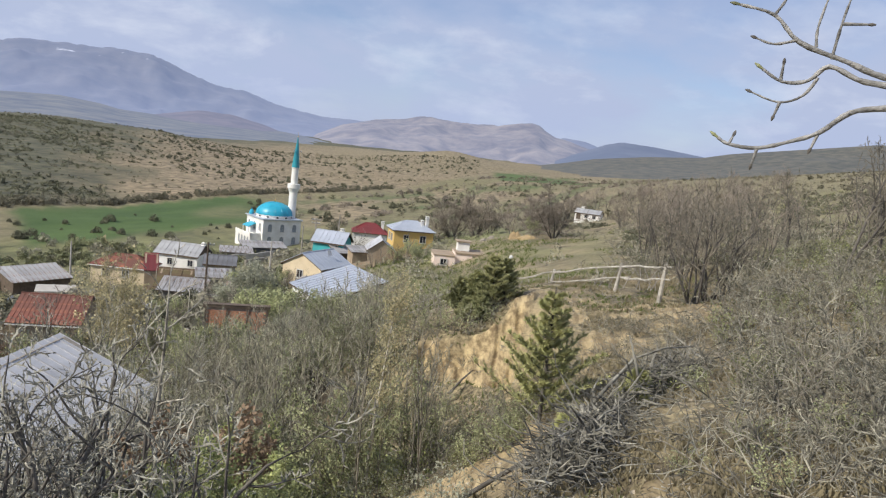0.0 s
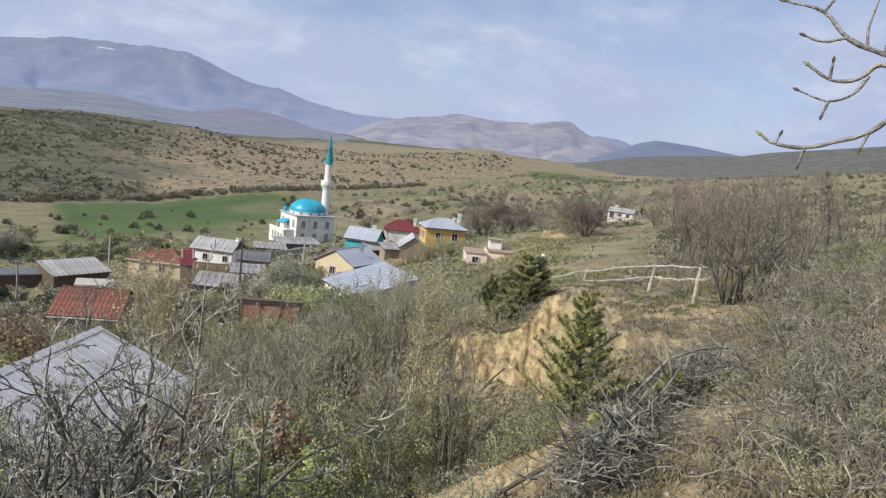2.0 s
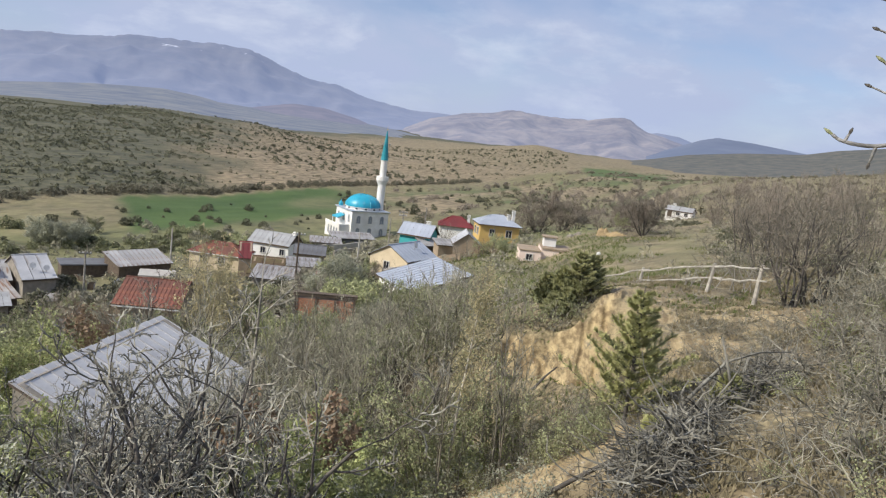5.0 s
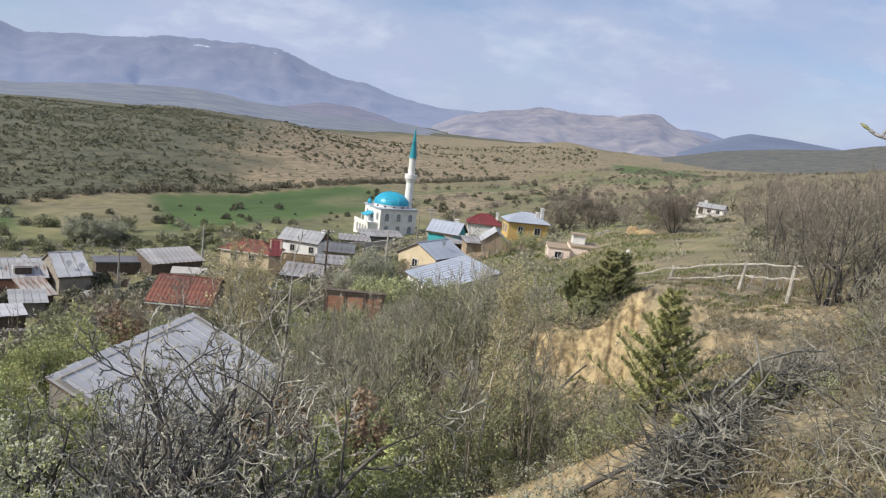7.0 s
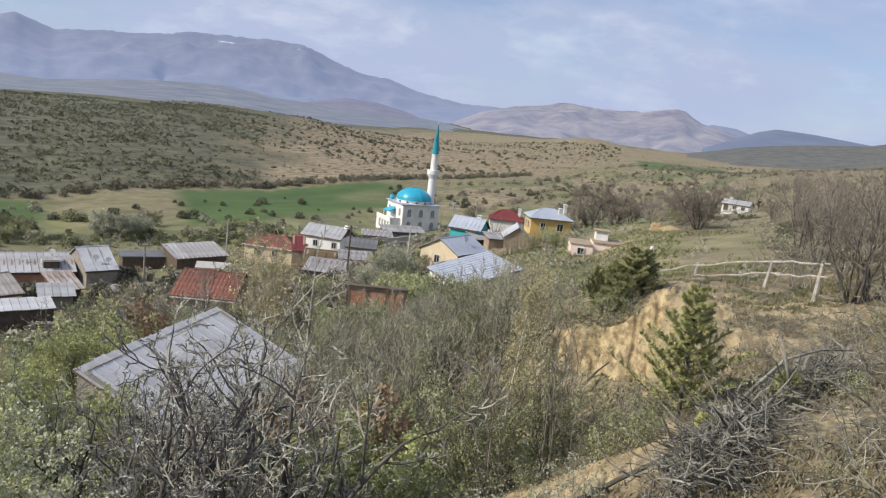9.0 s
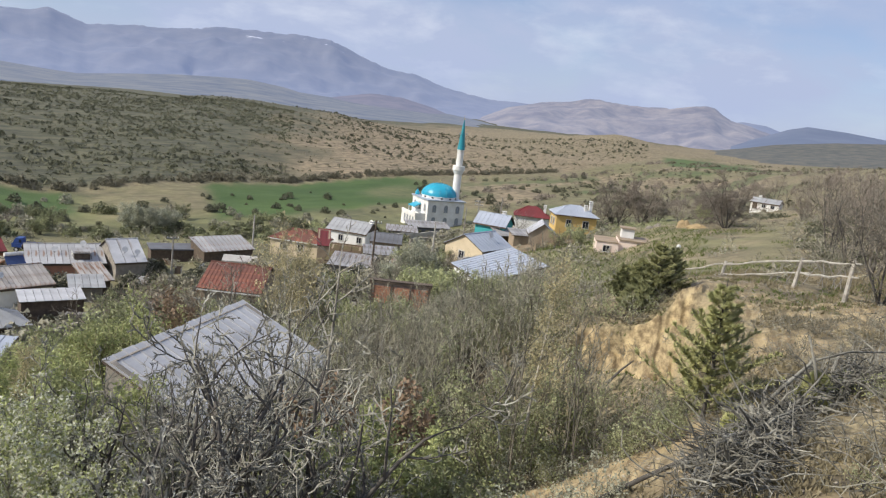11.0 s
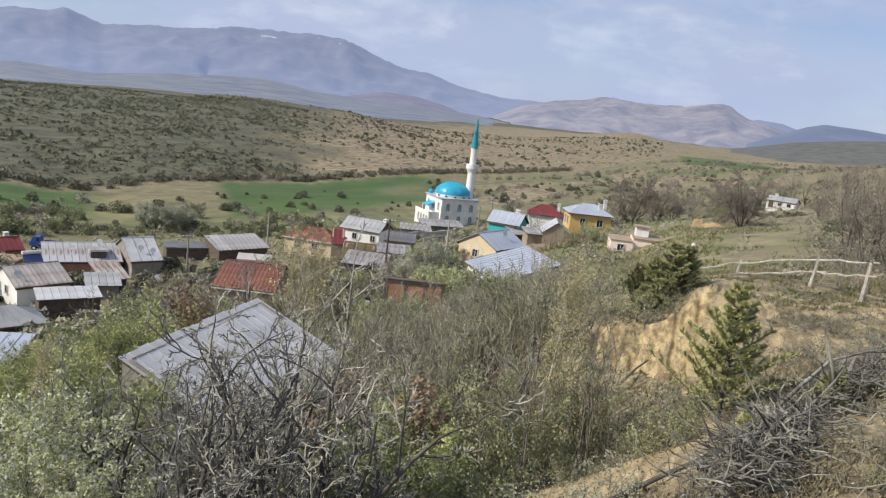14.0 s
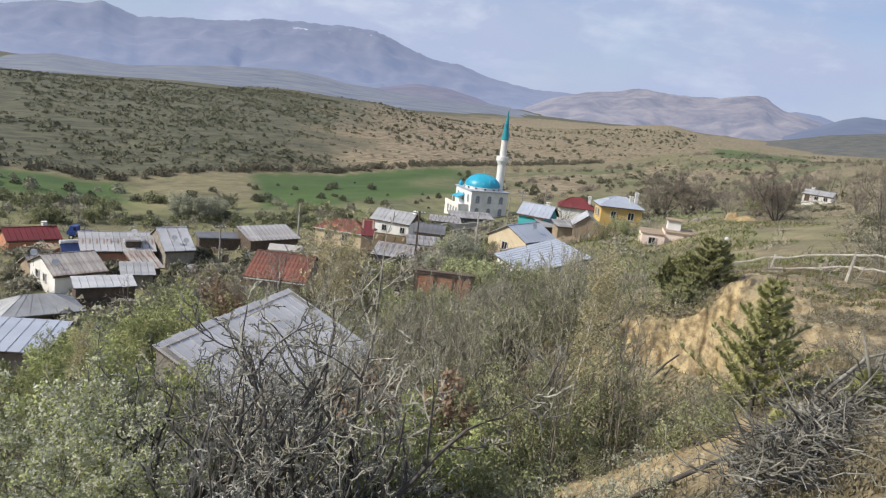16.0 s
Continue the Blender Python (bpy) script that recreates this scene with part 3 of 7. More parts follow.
def covers(x, y):
    """How much crop, bare sand, brown pasture and turf lie on the ground."""
    s, d = valley(x, y)
    r, a = np.hypot(x, y), np.degrees(np.arctan2(x, y))
    wob = 2.5 * vnoise(x / 14, y / 14, 11)
    d2 = d + 0.5 * wob
    crop = smooth(38, 43, s + 0.7 * d + wob) * smooth(150, 135, s + wob) * smooth(1, 3, d2) * smooth(44, 38, d2 + wob)
    crop *= 0.45 + 0.55 * smooth(-0.5, 0.2, vnoise(x / 18, y / 30, 17) + 0.4)
    crop = np.maximum(crop, smooth(3, 0, s + 0.45 * d + wob) * smooth(-90, -80, s) * smooth(1, 3, d2) * smooth(33, 28, d2 + wob))
    stubble = smooth(3, 6, s + 0.45 * d + wob) * smooth(41, 37, s + 0.7 * d + wob) * smooth(1, 3, d2) * smooth(38, 32, d2 + wob)
    far = smooth(36, 30, np.abs(x - 66) * 1.0 + wob) * smooth(70, 55, np.abs(y - 560) + wob * 4)
    crop = np.maximum(crop, 0.9 * far)
    turf = smooth(-2, 4, d2) * smooth(120, 150, r) * smooth(12, 6, a - 0 * r)
    turf = np.maximum(turf, smooth(48, 55, r) * smooth(130, 110, r) * smooth(-14, -9, a) * smooth(14, 9, a) * 0.95)
    turf = np.maximum(turf, 0.6 * smooth(150, 300, r) * smooth(3, 10, a))
    turf = np.maximum(turf, 0.65 * smooth(52, 60, r) * smooth(150, 130, r) * smooth(2, -3, a))
    turf = np.maximum(turf, 0.6 * smooth(38, 50, r) * smooth(18, 22, a))
    hill = smooth(0, -6, d2)
    turf = np.maximum(turf * (1 - 0.45 * smooth(180, 240, r)), 0.4 * smooth(480, 620, r) * smooth(-17, -10, a))
    brown = hill * (0.05 + 0.95 * smooth(-27, -18, a + 1.2 * wob - 0.012 * (r - 350))) * (1 - 0.35 * smooth(-15, -7, a) * smooth(330, 480, r))
    brown = np.maximum(brown, 0.4 * stubble)
    dry = smooth(-9, -5, a) * smooth(12, 9, a) * smooth(50, 56, r) * smooth(125, 112, r)
    brown = np.maximum(brown, dry * (0.25 + 0.45 * smooth(-0.2, 0.4, vnoise(x / 5, y / 5, 63) + 0.5 * vnoise(x / 1.8, y / 1.8, 64))))
    # strips of field up the valley
    up = smooth(210, 260, r) * smooth(-14, -9, a) * smooth(16, 8, a) * smooth(2, 8, d2)
    brown = np.maximum(brown, up * 0.85 * smooth(0.0, 0.15, vnoise(s / 70, d / 13, 41)))
    crop = np.maximum(crop, up * 0.6 * smooth(0.35, 0.45, vnoise(s / 55, d / 11, 42)))
    path = smooth(3.3, 2.0, np.abs(r - 18.4 - 0.1 * a + 0.6 * vnoise(x, y, 8))) * smooth(-6, -3, a) * smooth(12, 8, a) * (0.55 + 0.45 * smooth(-0.4, 0.2, vnoise(x * 0.8, y * 0.8, 18)))
    patchy = smooth(0.10, 0.45, vnoise(x / 2.3, y / 2.3, 9) + 0.5 * vnoise(x, y, 10)) * smooth(2, 8, a) * smooth(55, 45, r) * smooth(8, 12, r) * smooth(24, 17, a) * 0.55
    patchy = np.maximum(patchy, 0.85 * smooth(-0.25, 0.25, vnoise(x / 1.7, y / 1.7, 29) + 0.5 * vnoise(x * 1.3, y * 1.3, 30)) * smooth(8, 10, a) * smooth(22, 20, a) * smooth(25, 27, r) * smooth(38, 36, r))
    sand = np.maximum(np.maximum(bank_mask(x, y), path), patchy)
    return np.stack([crop, sand, brown, turf], -1)


def heath_cover(x, y):
    """The scrub-covered hill beyond the valley."""
    d = valley(x, y)[1]
    a = np.degrees(np.arctan2(x, y))
    return smooth(0, -6, d) * (1 - smooth(-27, -18, a + 3 * vnoise(x / 14, y / 14, 11) - 0.012 * (np.hypot(x, y) - 350)))


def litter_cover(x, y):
    """Old leaves in the scrub, and ground darkened under the ravine's trees to deepen the darks."""
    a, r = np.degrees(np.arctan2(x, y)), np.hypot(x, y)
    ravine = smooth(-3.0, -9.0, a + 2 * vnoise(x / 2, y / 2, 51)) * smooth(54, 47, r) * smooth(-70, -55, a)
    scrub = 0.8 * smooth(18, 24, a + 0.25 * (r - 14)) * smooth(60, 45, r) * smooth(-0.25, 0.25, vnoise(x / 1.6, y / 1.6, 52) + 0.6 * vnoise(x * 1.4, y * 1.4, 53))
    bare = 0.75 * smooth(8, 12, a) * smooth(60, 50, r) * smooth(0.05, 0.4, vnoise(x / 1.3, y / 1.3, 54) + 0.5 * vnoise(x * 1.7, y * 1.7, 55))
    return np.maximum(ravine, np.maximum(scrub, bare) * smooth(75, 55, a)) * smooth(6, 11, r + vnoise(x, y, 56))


def ground():
    az = np.radians(np.concatenate([np.arange(-52, -4, 0.31), np.arange(-4, 10, 0.14), np.arange(10, 40, 0.31), np.arange(40, 308, 3.35)]))
    rr = np.concatenate([[0.4, 1.0], np.exp(np.linspace(math.log(2.0), math.log(4900), 270)), np.arange(10.0, 25.0, 0.17), np.arange(25.0, 37.0, 0.16)])
    rr = np.unique(np.round(rr, 3))
    a, r = np.meshgrid(az, rr)
    x, y = r * np.sin(a), r * np.cos(a)
    z = gz(x, y)
    n, k = a.shape
    i, j = np.meshgrid(np.arange(n - 1), np.arange(k), indexing="ij")
    j2 = (j + 1) % k
    faces = np.stack([i * k + j, (i + 1) * k + j, (i + 1) * k + j2, i * k + j2], -1).reshape(-1, 4)
    me = bpy.data.meshes.new("ground")
    me.from_pydata(np.stack([x, y, z], -1).reshape(-1, 3).tolist() + [(0, 0, float(gz(0.01, 0.01)))], [],
                   faces.tolist() + [(n * k, int(q), int((q + 1) % k)) for q in range(k)])
    col = me.color_attributes.new("cover", "FLOAT_COLOR", "POINT")
    c = np.vstack([covers(x.ravel(), y.ravel()), np.zeros((1, 4))]).astype(np.float32)
    col.data.foreach_set("color", c.ravel())
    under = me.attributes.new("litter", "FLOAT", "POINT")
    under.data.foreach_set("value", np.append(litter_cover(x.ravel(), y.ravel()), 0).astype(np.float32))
    wild = me.attributes.new("heath", "FLOAT", "POINT")
    wild.data.foreach_set("value", np.append(heath_cover(x.ravel(), y.ravel()), 0).astype(np.float32))
    me.polygons.foreach_set("use_smooth", [True] * len(me.polygons))
    me.materials.append(M["ground"])
    me.update()
    # faces look up
    if me.polygons[0].normal.z < 0:
        me.flip_normals()
    return tagged(new("ground", me), "dry grassy hillside and valley floor with green crop fields", "ground", kind="structure")


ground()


def mountain(name, label, mat, crest, far, near, foot, rough, seed, lo, hi):
    """A range along bearings: crest holds (bearing, elevation in degrees) seen from the hillside."""
    ca, ce = [c[0] for c in crest], [c[1] for c in crest]
    az = np.arange(lo, hi, 0.25)
    v = np.linspace(0, 1, 40)
    a, t = np.meshgrid(az, v)
    top = EYE + far * np.tan(np.radians(np.interp(a, ca, ce)))
    r = near + (far - near) * t
    x, y = r * np.sin(np.radians(a)), r * np.cos(np.radians(a))
    bend = a + 2.2 * vnoise(a * 0.4, t * 3, seed + 7)
    spur = vnoise(x / 420, y / 420, seed) * 0.5 + vnoise(x / 190 + 0.4 * bend, y / 190, seed + 1) * 0.32 + vnoise(x / 80, y / 80, seed + 2) * 0.18
    body = t ** 1.25 * (1 + rough * spur * (1 - t) * 1.6)
    z = foot + (top - foot) * body + (top - foot) * 0.012 * vnoise(a * 2.6, t * 12, seed + 3) * (rough > 0.4) + (top - foot) * 0.007 * (rough > 0.4) * vnoise(a * 6, t * 30, seed + 4)
    n, k = a.shape
    rows = [np.stack([x, y, z], -1).reshape(-1, 3)]
    # the far side falls away
    x2, y2 = (far + 500) * np.sin(np.radians(az)), (far + 500) * np.cos(np.radians(az))
    rows.append(np.stack([x2, y2, np.full(k, foot - 30.0)], -1))
    i, j = np.meshgrid(np.arange(n), np.arange(k - 1), indexing="ij")
    faces = np.stack([i * k + j, i * k + j + 1, (i + 1) * k + j + 1, (i + 1) * k + j], -1).reshape(-1, 4)
    me = bpy.data.meshes.new(name)
    me.from_pydata(np.vstack(rows).tolist(), [], faces.tolist())
    me.polygons.foreach_set("use_smooth", [True] * len(me.polygons))
    me.materials.append(M[mat])
    me.update()
    return tagged(new(name, me), label, "mountain", kind="structure")


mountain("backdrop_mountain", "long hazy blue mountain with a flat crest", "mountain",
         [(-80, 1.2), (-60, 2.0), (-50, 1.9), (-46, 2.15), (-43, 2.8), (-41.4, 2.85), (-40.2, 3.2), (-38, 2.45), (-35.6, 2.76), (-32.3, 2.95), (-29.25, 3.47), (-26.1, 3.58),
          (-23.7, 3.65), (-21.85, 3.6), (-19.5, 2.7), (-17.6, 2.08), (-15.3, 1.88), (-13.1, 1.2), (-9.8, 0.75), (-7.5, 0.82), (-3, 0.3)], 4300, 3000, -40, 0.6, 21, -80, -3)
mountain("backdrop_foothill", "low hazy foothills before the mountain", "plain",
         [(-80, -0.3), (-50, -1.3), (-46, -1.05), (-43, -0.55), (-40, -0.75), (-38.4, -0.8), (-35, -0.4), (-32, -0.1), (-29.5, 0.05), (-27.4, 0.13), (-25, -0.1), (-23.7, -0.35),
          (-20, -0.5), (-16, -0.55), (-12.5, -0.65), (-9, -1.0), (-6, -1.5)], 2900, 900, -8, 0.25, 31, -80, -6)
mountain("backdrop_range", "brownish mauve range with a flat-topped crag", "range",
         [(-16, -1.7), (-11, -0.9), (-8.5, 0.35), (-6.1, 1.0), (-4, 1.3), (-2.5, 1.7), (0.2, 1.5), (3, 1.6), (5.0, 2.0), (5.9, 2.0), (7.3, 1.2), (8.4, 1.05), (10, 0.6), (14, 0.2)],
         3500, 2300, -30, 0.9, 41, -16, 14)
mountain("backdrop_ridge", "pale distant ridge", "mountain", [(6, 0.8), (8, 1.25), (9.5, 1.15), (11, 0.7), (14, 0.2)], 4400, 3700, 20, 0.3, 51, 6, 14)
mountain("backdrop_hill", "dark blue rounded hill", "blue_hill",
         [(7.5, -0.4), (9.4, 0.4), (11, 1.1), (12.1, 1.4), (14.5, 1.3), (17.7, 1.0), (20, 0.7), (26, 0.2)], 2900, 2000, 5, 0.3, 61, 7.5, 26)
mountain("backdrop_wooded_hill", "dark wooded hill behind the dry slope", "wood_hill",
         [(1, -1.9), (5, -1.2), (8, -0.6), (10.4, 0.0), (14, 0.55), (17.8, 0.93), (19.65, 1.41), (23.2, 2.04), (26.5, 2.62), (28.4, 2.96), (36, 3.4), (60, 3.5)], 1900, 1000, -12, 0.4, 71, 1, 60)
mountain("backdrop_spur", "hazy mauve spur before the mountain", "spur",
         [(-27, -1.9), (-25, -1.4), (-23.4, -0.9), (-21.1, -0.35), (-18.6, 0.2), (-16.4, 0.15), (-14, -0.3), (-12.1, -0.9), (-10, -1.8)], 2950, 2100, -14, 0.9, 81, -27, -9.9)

# ---- houses ----
def window(parent, x, y, z, w, h, face, mat_frame="frame", arch=False, glass="glass"):
    """A window on a wall. face: which way the wall looks (f -y, b +y, l -x, r +x)."""
    g, p = Geo(), Geo()
    t = 0.09
    if arch:
        n = 8
        for k in range(n):
            a0, a1 = math.pi * k / n, math.pi * (k + 1) / n
            ro, ri = w / 2 + t, w / 2
            q = [(ro * math.cos(a0), h / 2 + ro * math.sin(a0)), (ro * math.cos(a1), h / 2 + ro * math.sin(a1)),
                 (ri * math.cos(a1), h / 2 + ri * math.sin(a1)), (ri * math.cos(a0), h / 2 + ri * math.sin(a0))]
            g.add([(u, -0.10, v) for u, v in q] + [(u, 0.02, v) for u, v in q], [(0, 1, 2, 3), (0, 4, 5, 1), (2, 6, 7, 3)])
        arc = [(w / 2 * math.cos(math.pi * k / n), -0.03, h / 2 + w / 2 * math.sin(math.pi * k / n)) for k in range(n + 1)]
        p.add(arc, [tuple(range(n + 1))])
    else:
        g.box(-w / 2 - t, w / 2 + t, -0.10, 0.02, h / 2, h / 2 + t)
    g.box(-w / 2 - t, -w / 2, -0.10, 0.02, -h / 2, h / 2).box(w / 2, w / 2 + t, -0.10, 0.02, -h / 2, h / 2)
    g.box(-w / 2 - t - 0.05, w / 2 + t + 0.05, -0.16, 0.02, -h / 2 - t, -h / 2)
    g.box(-0.025, 0.025, -0.07, 0.0, -h / 2, h / 2)
    p.box(-w / 2, w / 2, -0.035, -0.01, -h / 2, h / 2)
    rz = {"f": 0, "r": 90, "b": 180, "l": -90}[face]
    win = new("window")
    win.parent, win.matrix_basis = parent, pose(x, y, z, 0, 0, rz)
    part("frame", g, mat_frame, win)
    part("pane", p, glass, win)


def door(parent, x, y, z, w, h, face, mat="wood_dark"):
    rz = {"f": 0, "r": 90, "b": 180, "l": -90}[face]
    g = Geo().box(-w / 2, w / 2, -0.06, 0.01, 0, h).box(-w / 2 - 0.08, -w / 2, -0.1, 0.01, 0, h).box(w / 2, w / 2 + 0.08, -0.1, 0.01, 0, h)
    g.box(-w / 2 - 0.08, w / 2 + 0.08, -0.1, 0.01, h, h + 0.08)
    ob = part("door", g, mat, parent)
    ob.matrix_basis = pose(x, y, z, 0, 0, rz)


def ribbed(ra, rb, ea, eb, n, rib=0.03, thick=0.05):
    """A pitched sheet from ridge to eave with n folded seams, all one skin."""
    us = []
    w = (eb - ea).length
    for k in range(n + 1):
        t = k / n
        e = 0.022 / max(w, 0.2)
        us += [(max(t - e, 0), 0), (max(t - e, 0), rib), (min(t + e, 1), rib), (min(t + e, 1), 0)]
    g = Geo()
    m = len(us)
    for a, b in ((ra, rb), (ea, eb)):
        for t, up in us:
            p = a.lerp(b, t)
            g.v.append((p.x, p.y, p.z + up))
    for a, b in ((ra, rb), (ea, eb)):
        for t, up in us:
            p = a.lerp(b, t)
            g.v.append((p.x, p.y, p.z - thick))
    for k in range(m - 1):
        g.f += [(k, m + k, m + k + 1, k + 1), (m + k, 3 * m + k, 3 * m + k + 1, m + k + 1), (k + 1, 2 * m + k + 1, 2 * m + k, k)]
    g.f += [(0, 2 * m, 3 * m, m), (m - 1, 2 * m - 1, 4 * m - 1, 3 * m - 1)]
    return g


def roof_slope(g, ridge_a, ridge_b, eave_a, eave_b, seam=0.9):
    """One pitched plane with raised seams running from ridge to eave."""
    ra, rb, ea, eb = map(Vector, (ridge_a, ridge_b, eave_a, eave_b))
    return ribbed(ra, rb, ea, eb, max(1, round((eb - ea).length / seam)))


def sheeted(house_ob, edges, mat, rib=0.022):
    """A pitched roof: its boarding, and on it the single sheets side by side, a little uneven."""
    *corners, seam = edges
    ra, rb, ea, eb = map(Vector, corners)
    down = Vector((0, 0, 0.06))
    deck = part("roof", Geo().slab([tuple(v - down) for v in (ra, rb, eb, ea)], 0.07), "wood_dark", house_ob)
    n = max(2, round((eb - ea).length / seam))
    step = (eb - ea) / n
    g = ribbed(ra, ra + step * 0.955, ea, ea + step * 0.955, 1, rib, 0.03)
    me = g.mesh("roof_sheet", mat)
    rng = random.Random(int(ra.x * 31 + ra.y * 17 + ra.z * 7))
    for k in range(n):
        s = part("roof_sheet", me, mat, deck)
        slip = (ea - ra).normalized() * rng.uniform(-0.03, 0.05)
        s.location = step * k + slip + Vector((0, 0, rng.uniform(0.0, 0.018)))


def chimney(parent, x, y, z, h, w=0.5, mat="white"):
    g = Geo().box(-w / 2, w / 2, -w / 2, w / 2, -0.8, h).box(-w / 2 - 0.08, w / 2 + 0.08, -w / 2 - 0.08, w / 2 + 0.08, h - 0.18, h)
    ob = part("chimney", g, mat, parent)
    ob.location = (x, y, z)
    cap = Geo().box(-w / 2 - 0.1, w / 2 + 0.1, -w / 2 - 0.1, w / 2 + 0.1, h + 0.2, h + 0.28)
    for sx in (-1, 1):
        for sy in (-1, 1):
            cap.box(sx * w * 0.35 - 0.04, sx * w * 0.35 + 0.04, sy * w * 0.35 - 0.04, sy * w * 0.35 + 0.04, h, h + 0.2)
    part("chimney_cap", cap, mat, ob)


def dish(parent, x, y, z, turn, size=0.38):
    g = Geo()
    rings = [(size * k / 5, 0.35 * size * (k / 5) ** 2) for k in range(1, 6)]
    g.turned(rings, 12)
    g.turned([(r * 0.98, d + 0.02) for r, d in rings], 12)
    ob = part("satellite_dish", g, "dish", parent, "white satellite dish")
    ob.matrix_basis = pose(x, y, z + 0.6, 62, 0, turn - 205)
    m = part("dish_pole", Geo().tube([(0, 0, -0.9), (0, 0, 0.65)], [0.03, 0.03], 5), "steel", parent)
    m.location = (x, y, z)


def house(label, x, y, z, rot, L, W, h, rise, wall="white", roof="zinc", style="gable", over=0.35, seam=0.9, wins=(), doors=(), chims=(), dishes=(), gable=None,
          category="house", name="house", eave=True, rib=0.022, eaves="wood_dark"):
    """A house with its ridge along its own x. z: the foot of the walls, which go on into the ground."""
    ob = base(name, pose(x, y, z, 0, 0, rot), label, category)
    g = Geo()
    a, b = L / 2, W / 2
    t = 0.25
    # a ring of wall
    for z0 in (-1.5, h):
        g.v += [(x0, y0, z0) for x0, y0 in ((-a, -b), (a, -b), (a, b), (-a, b))] + [(x0, y0, z0) for x0, y0 in ((t - a, t - b), (a - t, t - b), (a - t, b - t), (t - a, b - t))]
    for k in range(4):
        m = (k + 1) % 4
        g.f += [(k, m, 8 + m, 8 + k), (4 + m, 4 + k, 12 + k, 12 + m), (8 + k, 8 + m, 12 + m, 12 + k)]
    part("wall", g, wall, ob)
    if style == "gable":
        for s in (-1, 1):
            q = Geo()
            x0, x1 = sorted((s * a, s * (a - t)))
            q.add([(x0, -b, h), (x0, b, h), (x0, 0, h + rise), (x1, -b, h), (x1, b, h), (x1, 0, h + rise)],
                  [(0, 2, 1), (3, 4, 5), (0, 3, 5, 2), (1, 2, 5, 4), (0, 1, 4, 3)])
            part("gable", q, gable or wall, ob)
    k = rise / b
    lo = h - k * over + 0.06
    A, B = a + over, b + over
    if style == "gable":
        for s in (-1, 1):
            q = (-A * -s, 0, h + rise + 0.06), (A * -s, 0, h + rise + 0.06), (-A * -s, s * B, lo), (A * -s, s * B, lo), seam
            sheeted(ob, q, roof, rib)
        part("ridge_cap", Geo().tube([(-A, 0, h + rise + 0.07), (A, 0, h + rise + 0.07)], [0.09, 0.09], 6), roof, ob)
        if eave:
            for s in (-1, 1):
                y0, y1 = sorted((s * B, s * (B - 0.04)))
                part("fascia", Geo().box(-A, A, y0, y1, lo - 0.26, lo - 0.11), eaves, ob)
    elif style == "hip":
        c = max(a - b, 0.3)
        top = h + rise + 0.06
        for s in (-1, 1):
            q = roof_slope(Geo(), (c * s, 0, top), (-c * s, 0, top), (A * s, s * B, lo), (-A * s, s * B, lo), seam=seam)
            part("roof", q, roof, ob)
            q = roof_slope(Geo(), (c * s, 0.01 * s, top), (c * s, -0.01 * s, top), (A * s, -B * -s, lo), (A * s, B * -s, lo), seam=seam)
            part("roof_hip", q, roof, ob)
        for q in ((-A, A, -B, -B + 0.04), (-A, A, B - 0.04, B), (-A, -A + 0.04, -B + 0.04, B - 0.04), (A - 0.04, A, -B + 0.04, B - 0.04)):
            part("fascia", Geo().box(*q, lo - 0.2, lo - 0.06), eaves, ob)
    elif style == "shed":
        kk = rise / W
        hi_z, lo_z = h + rise + kk * over + 0.06, h - kk * over + 0.06
        sheeted(ob, ((-A, B, hi_z), (A, B, hi_z), (-A, -B, lo_z), (A, -B, lo_z), seam), roof, rib)
        q = Geo().box(-a, a, b - t, b, h, h + rise)
        for s in (-1, 1):
            x0, x1 = sorted((s * a, s * (a - t)))
            q.add([(x0, -b, h), (x0, b - t, h), (x0, b - t, h + rise), (x1, -b, h), (x1, b - t, h), (x1, b - t, h + rise)],
                  [(0, 2, 1), (3, 4, 5), (0, 3, 5, 2), (1, 2, 5, 4)])
        part("gable", q, gable or wall, ob)
    elif style == "flat":
        part("roof", Geo().box(-A, A, -B, B, h, h + 0.18), roof, ob)
    for face, u, zc, w, hh in wins:
        px, py = {"f": (u, -b), "b": (u, b), "l": (-a, u), "r": (a, u)}[face]
        window(ob, px, py, zc, w, hh, face)
    for face, u, w, hh in doors:
        px, py = {"f": (u, -b), "b": (u, b), "l": (-a, u), "r": (a, u)}[face]
        door(ob, px, py, 0, w, hh, face)
    for cx, cy, ch in chims:
        chimney(ob, cx, cy, h + rise * (1 - abs(cy) / b), ch)
    for dx, dy, turn in dishes:
        dish(ob, dx, dy, h + rise * (1 - abs(dy) / b), turn)
    return ob


def solar_panel(ob, x, y, z):
    """A tilted blue water-heating panel on a stand, with its tank."""
    p = part("solar_panel", Geo().slab([(x - 1.0, y, z + 0.2), (x + 1.0, y, z + 0.2), (x + 1.0, y + 0.9, z + 1.1), (x - 1.0, y + 0.9, z + 1.1)], 0.08), "panel", ob, "blue solar water panel")
    for u in (-0.9, 0.9):
        part("stand", Geo().tube([(x + u, y + 0.85, z - 0.3), (x + u, y + 0.85, z + 1.0)], [0.03, 0.03], 4), "steel", p)
    part("tank", Geo().tube([(x - 1.0, y + 0.95, z + 1.3), (x + 1.0, y + 0.95, z + 1.3)], [0.22, 0.22], 12, True), "dish", p)


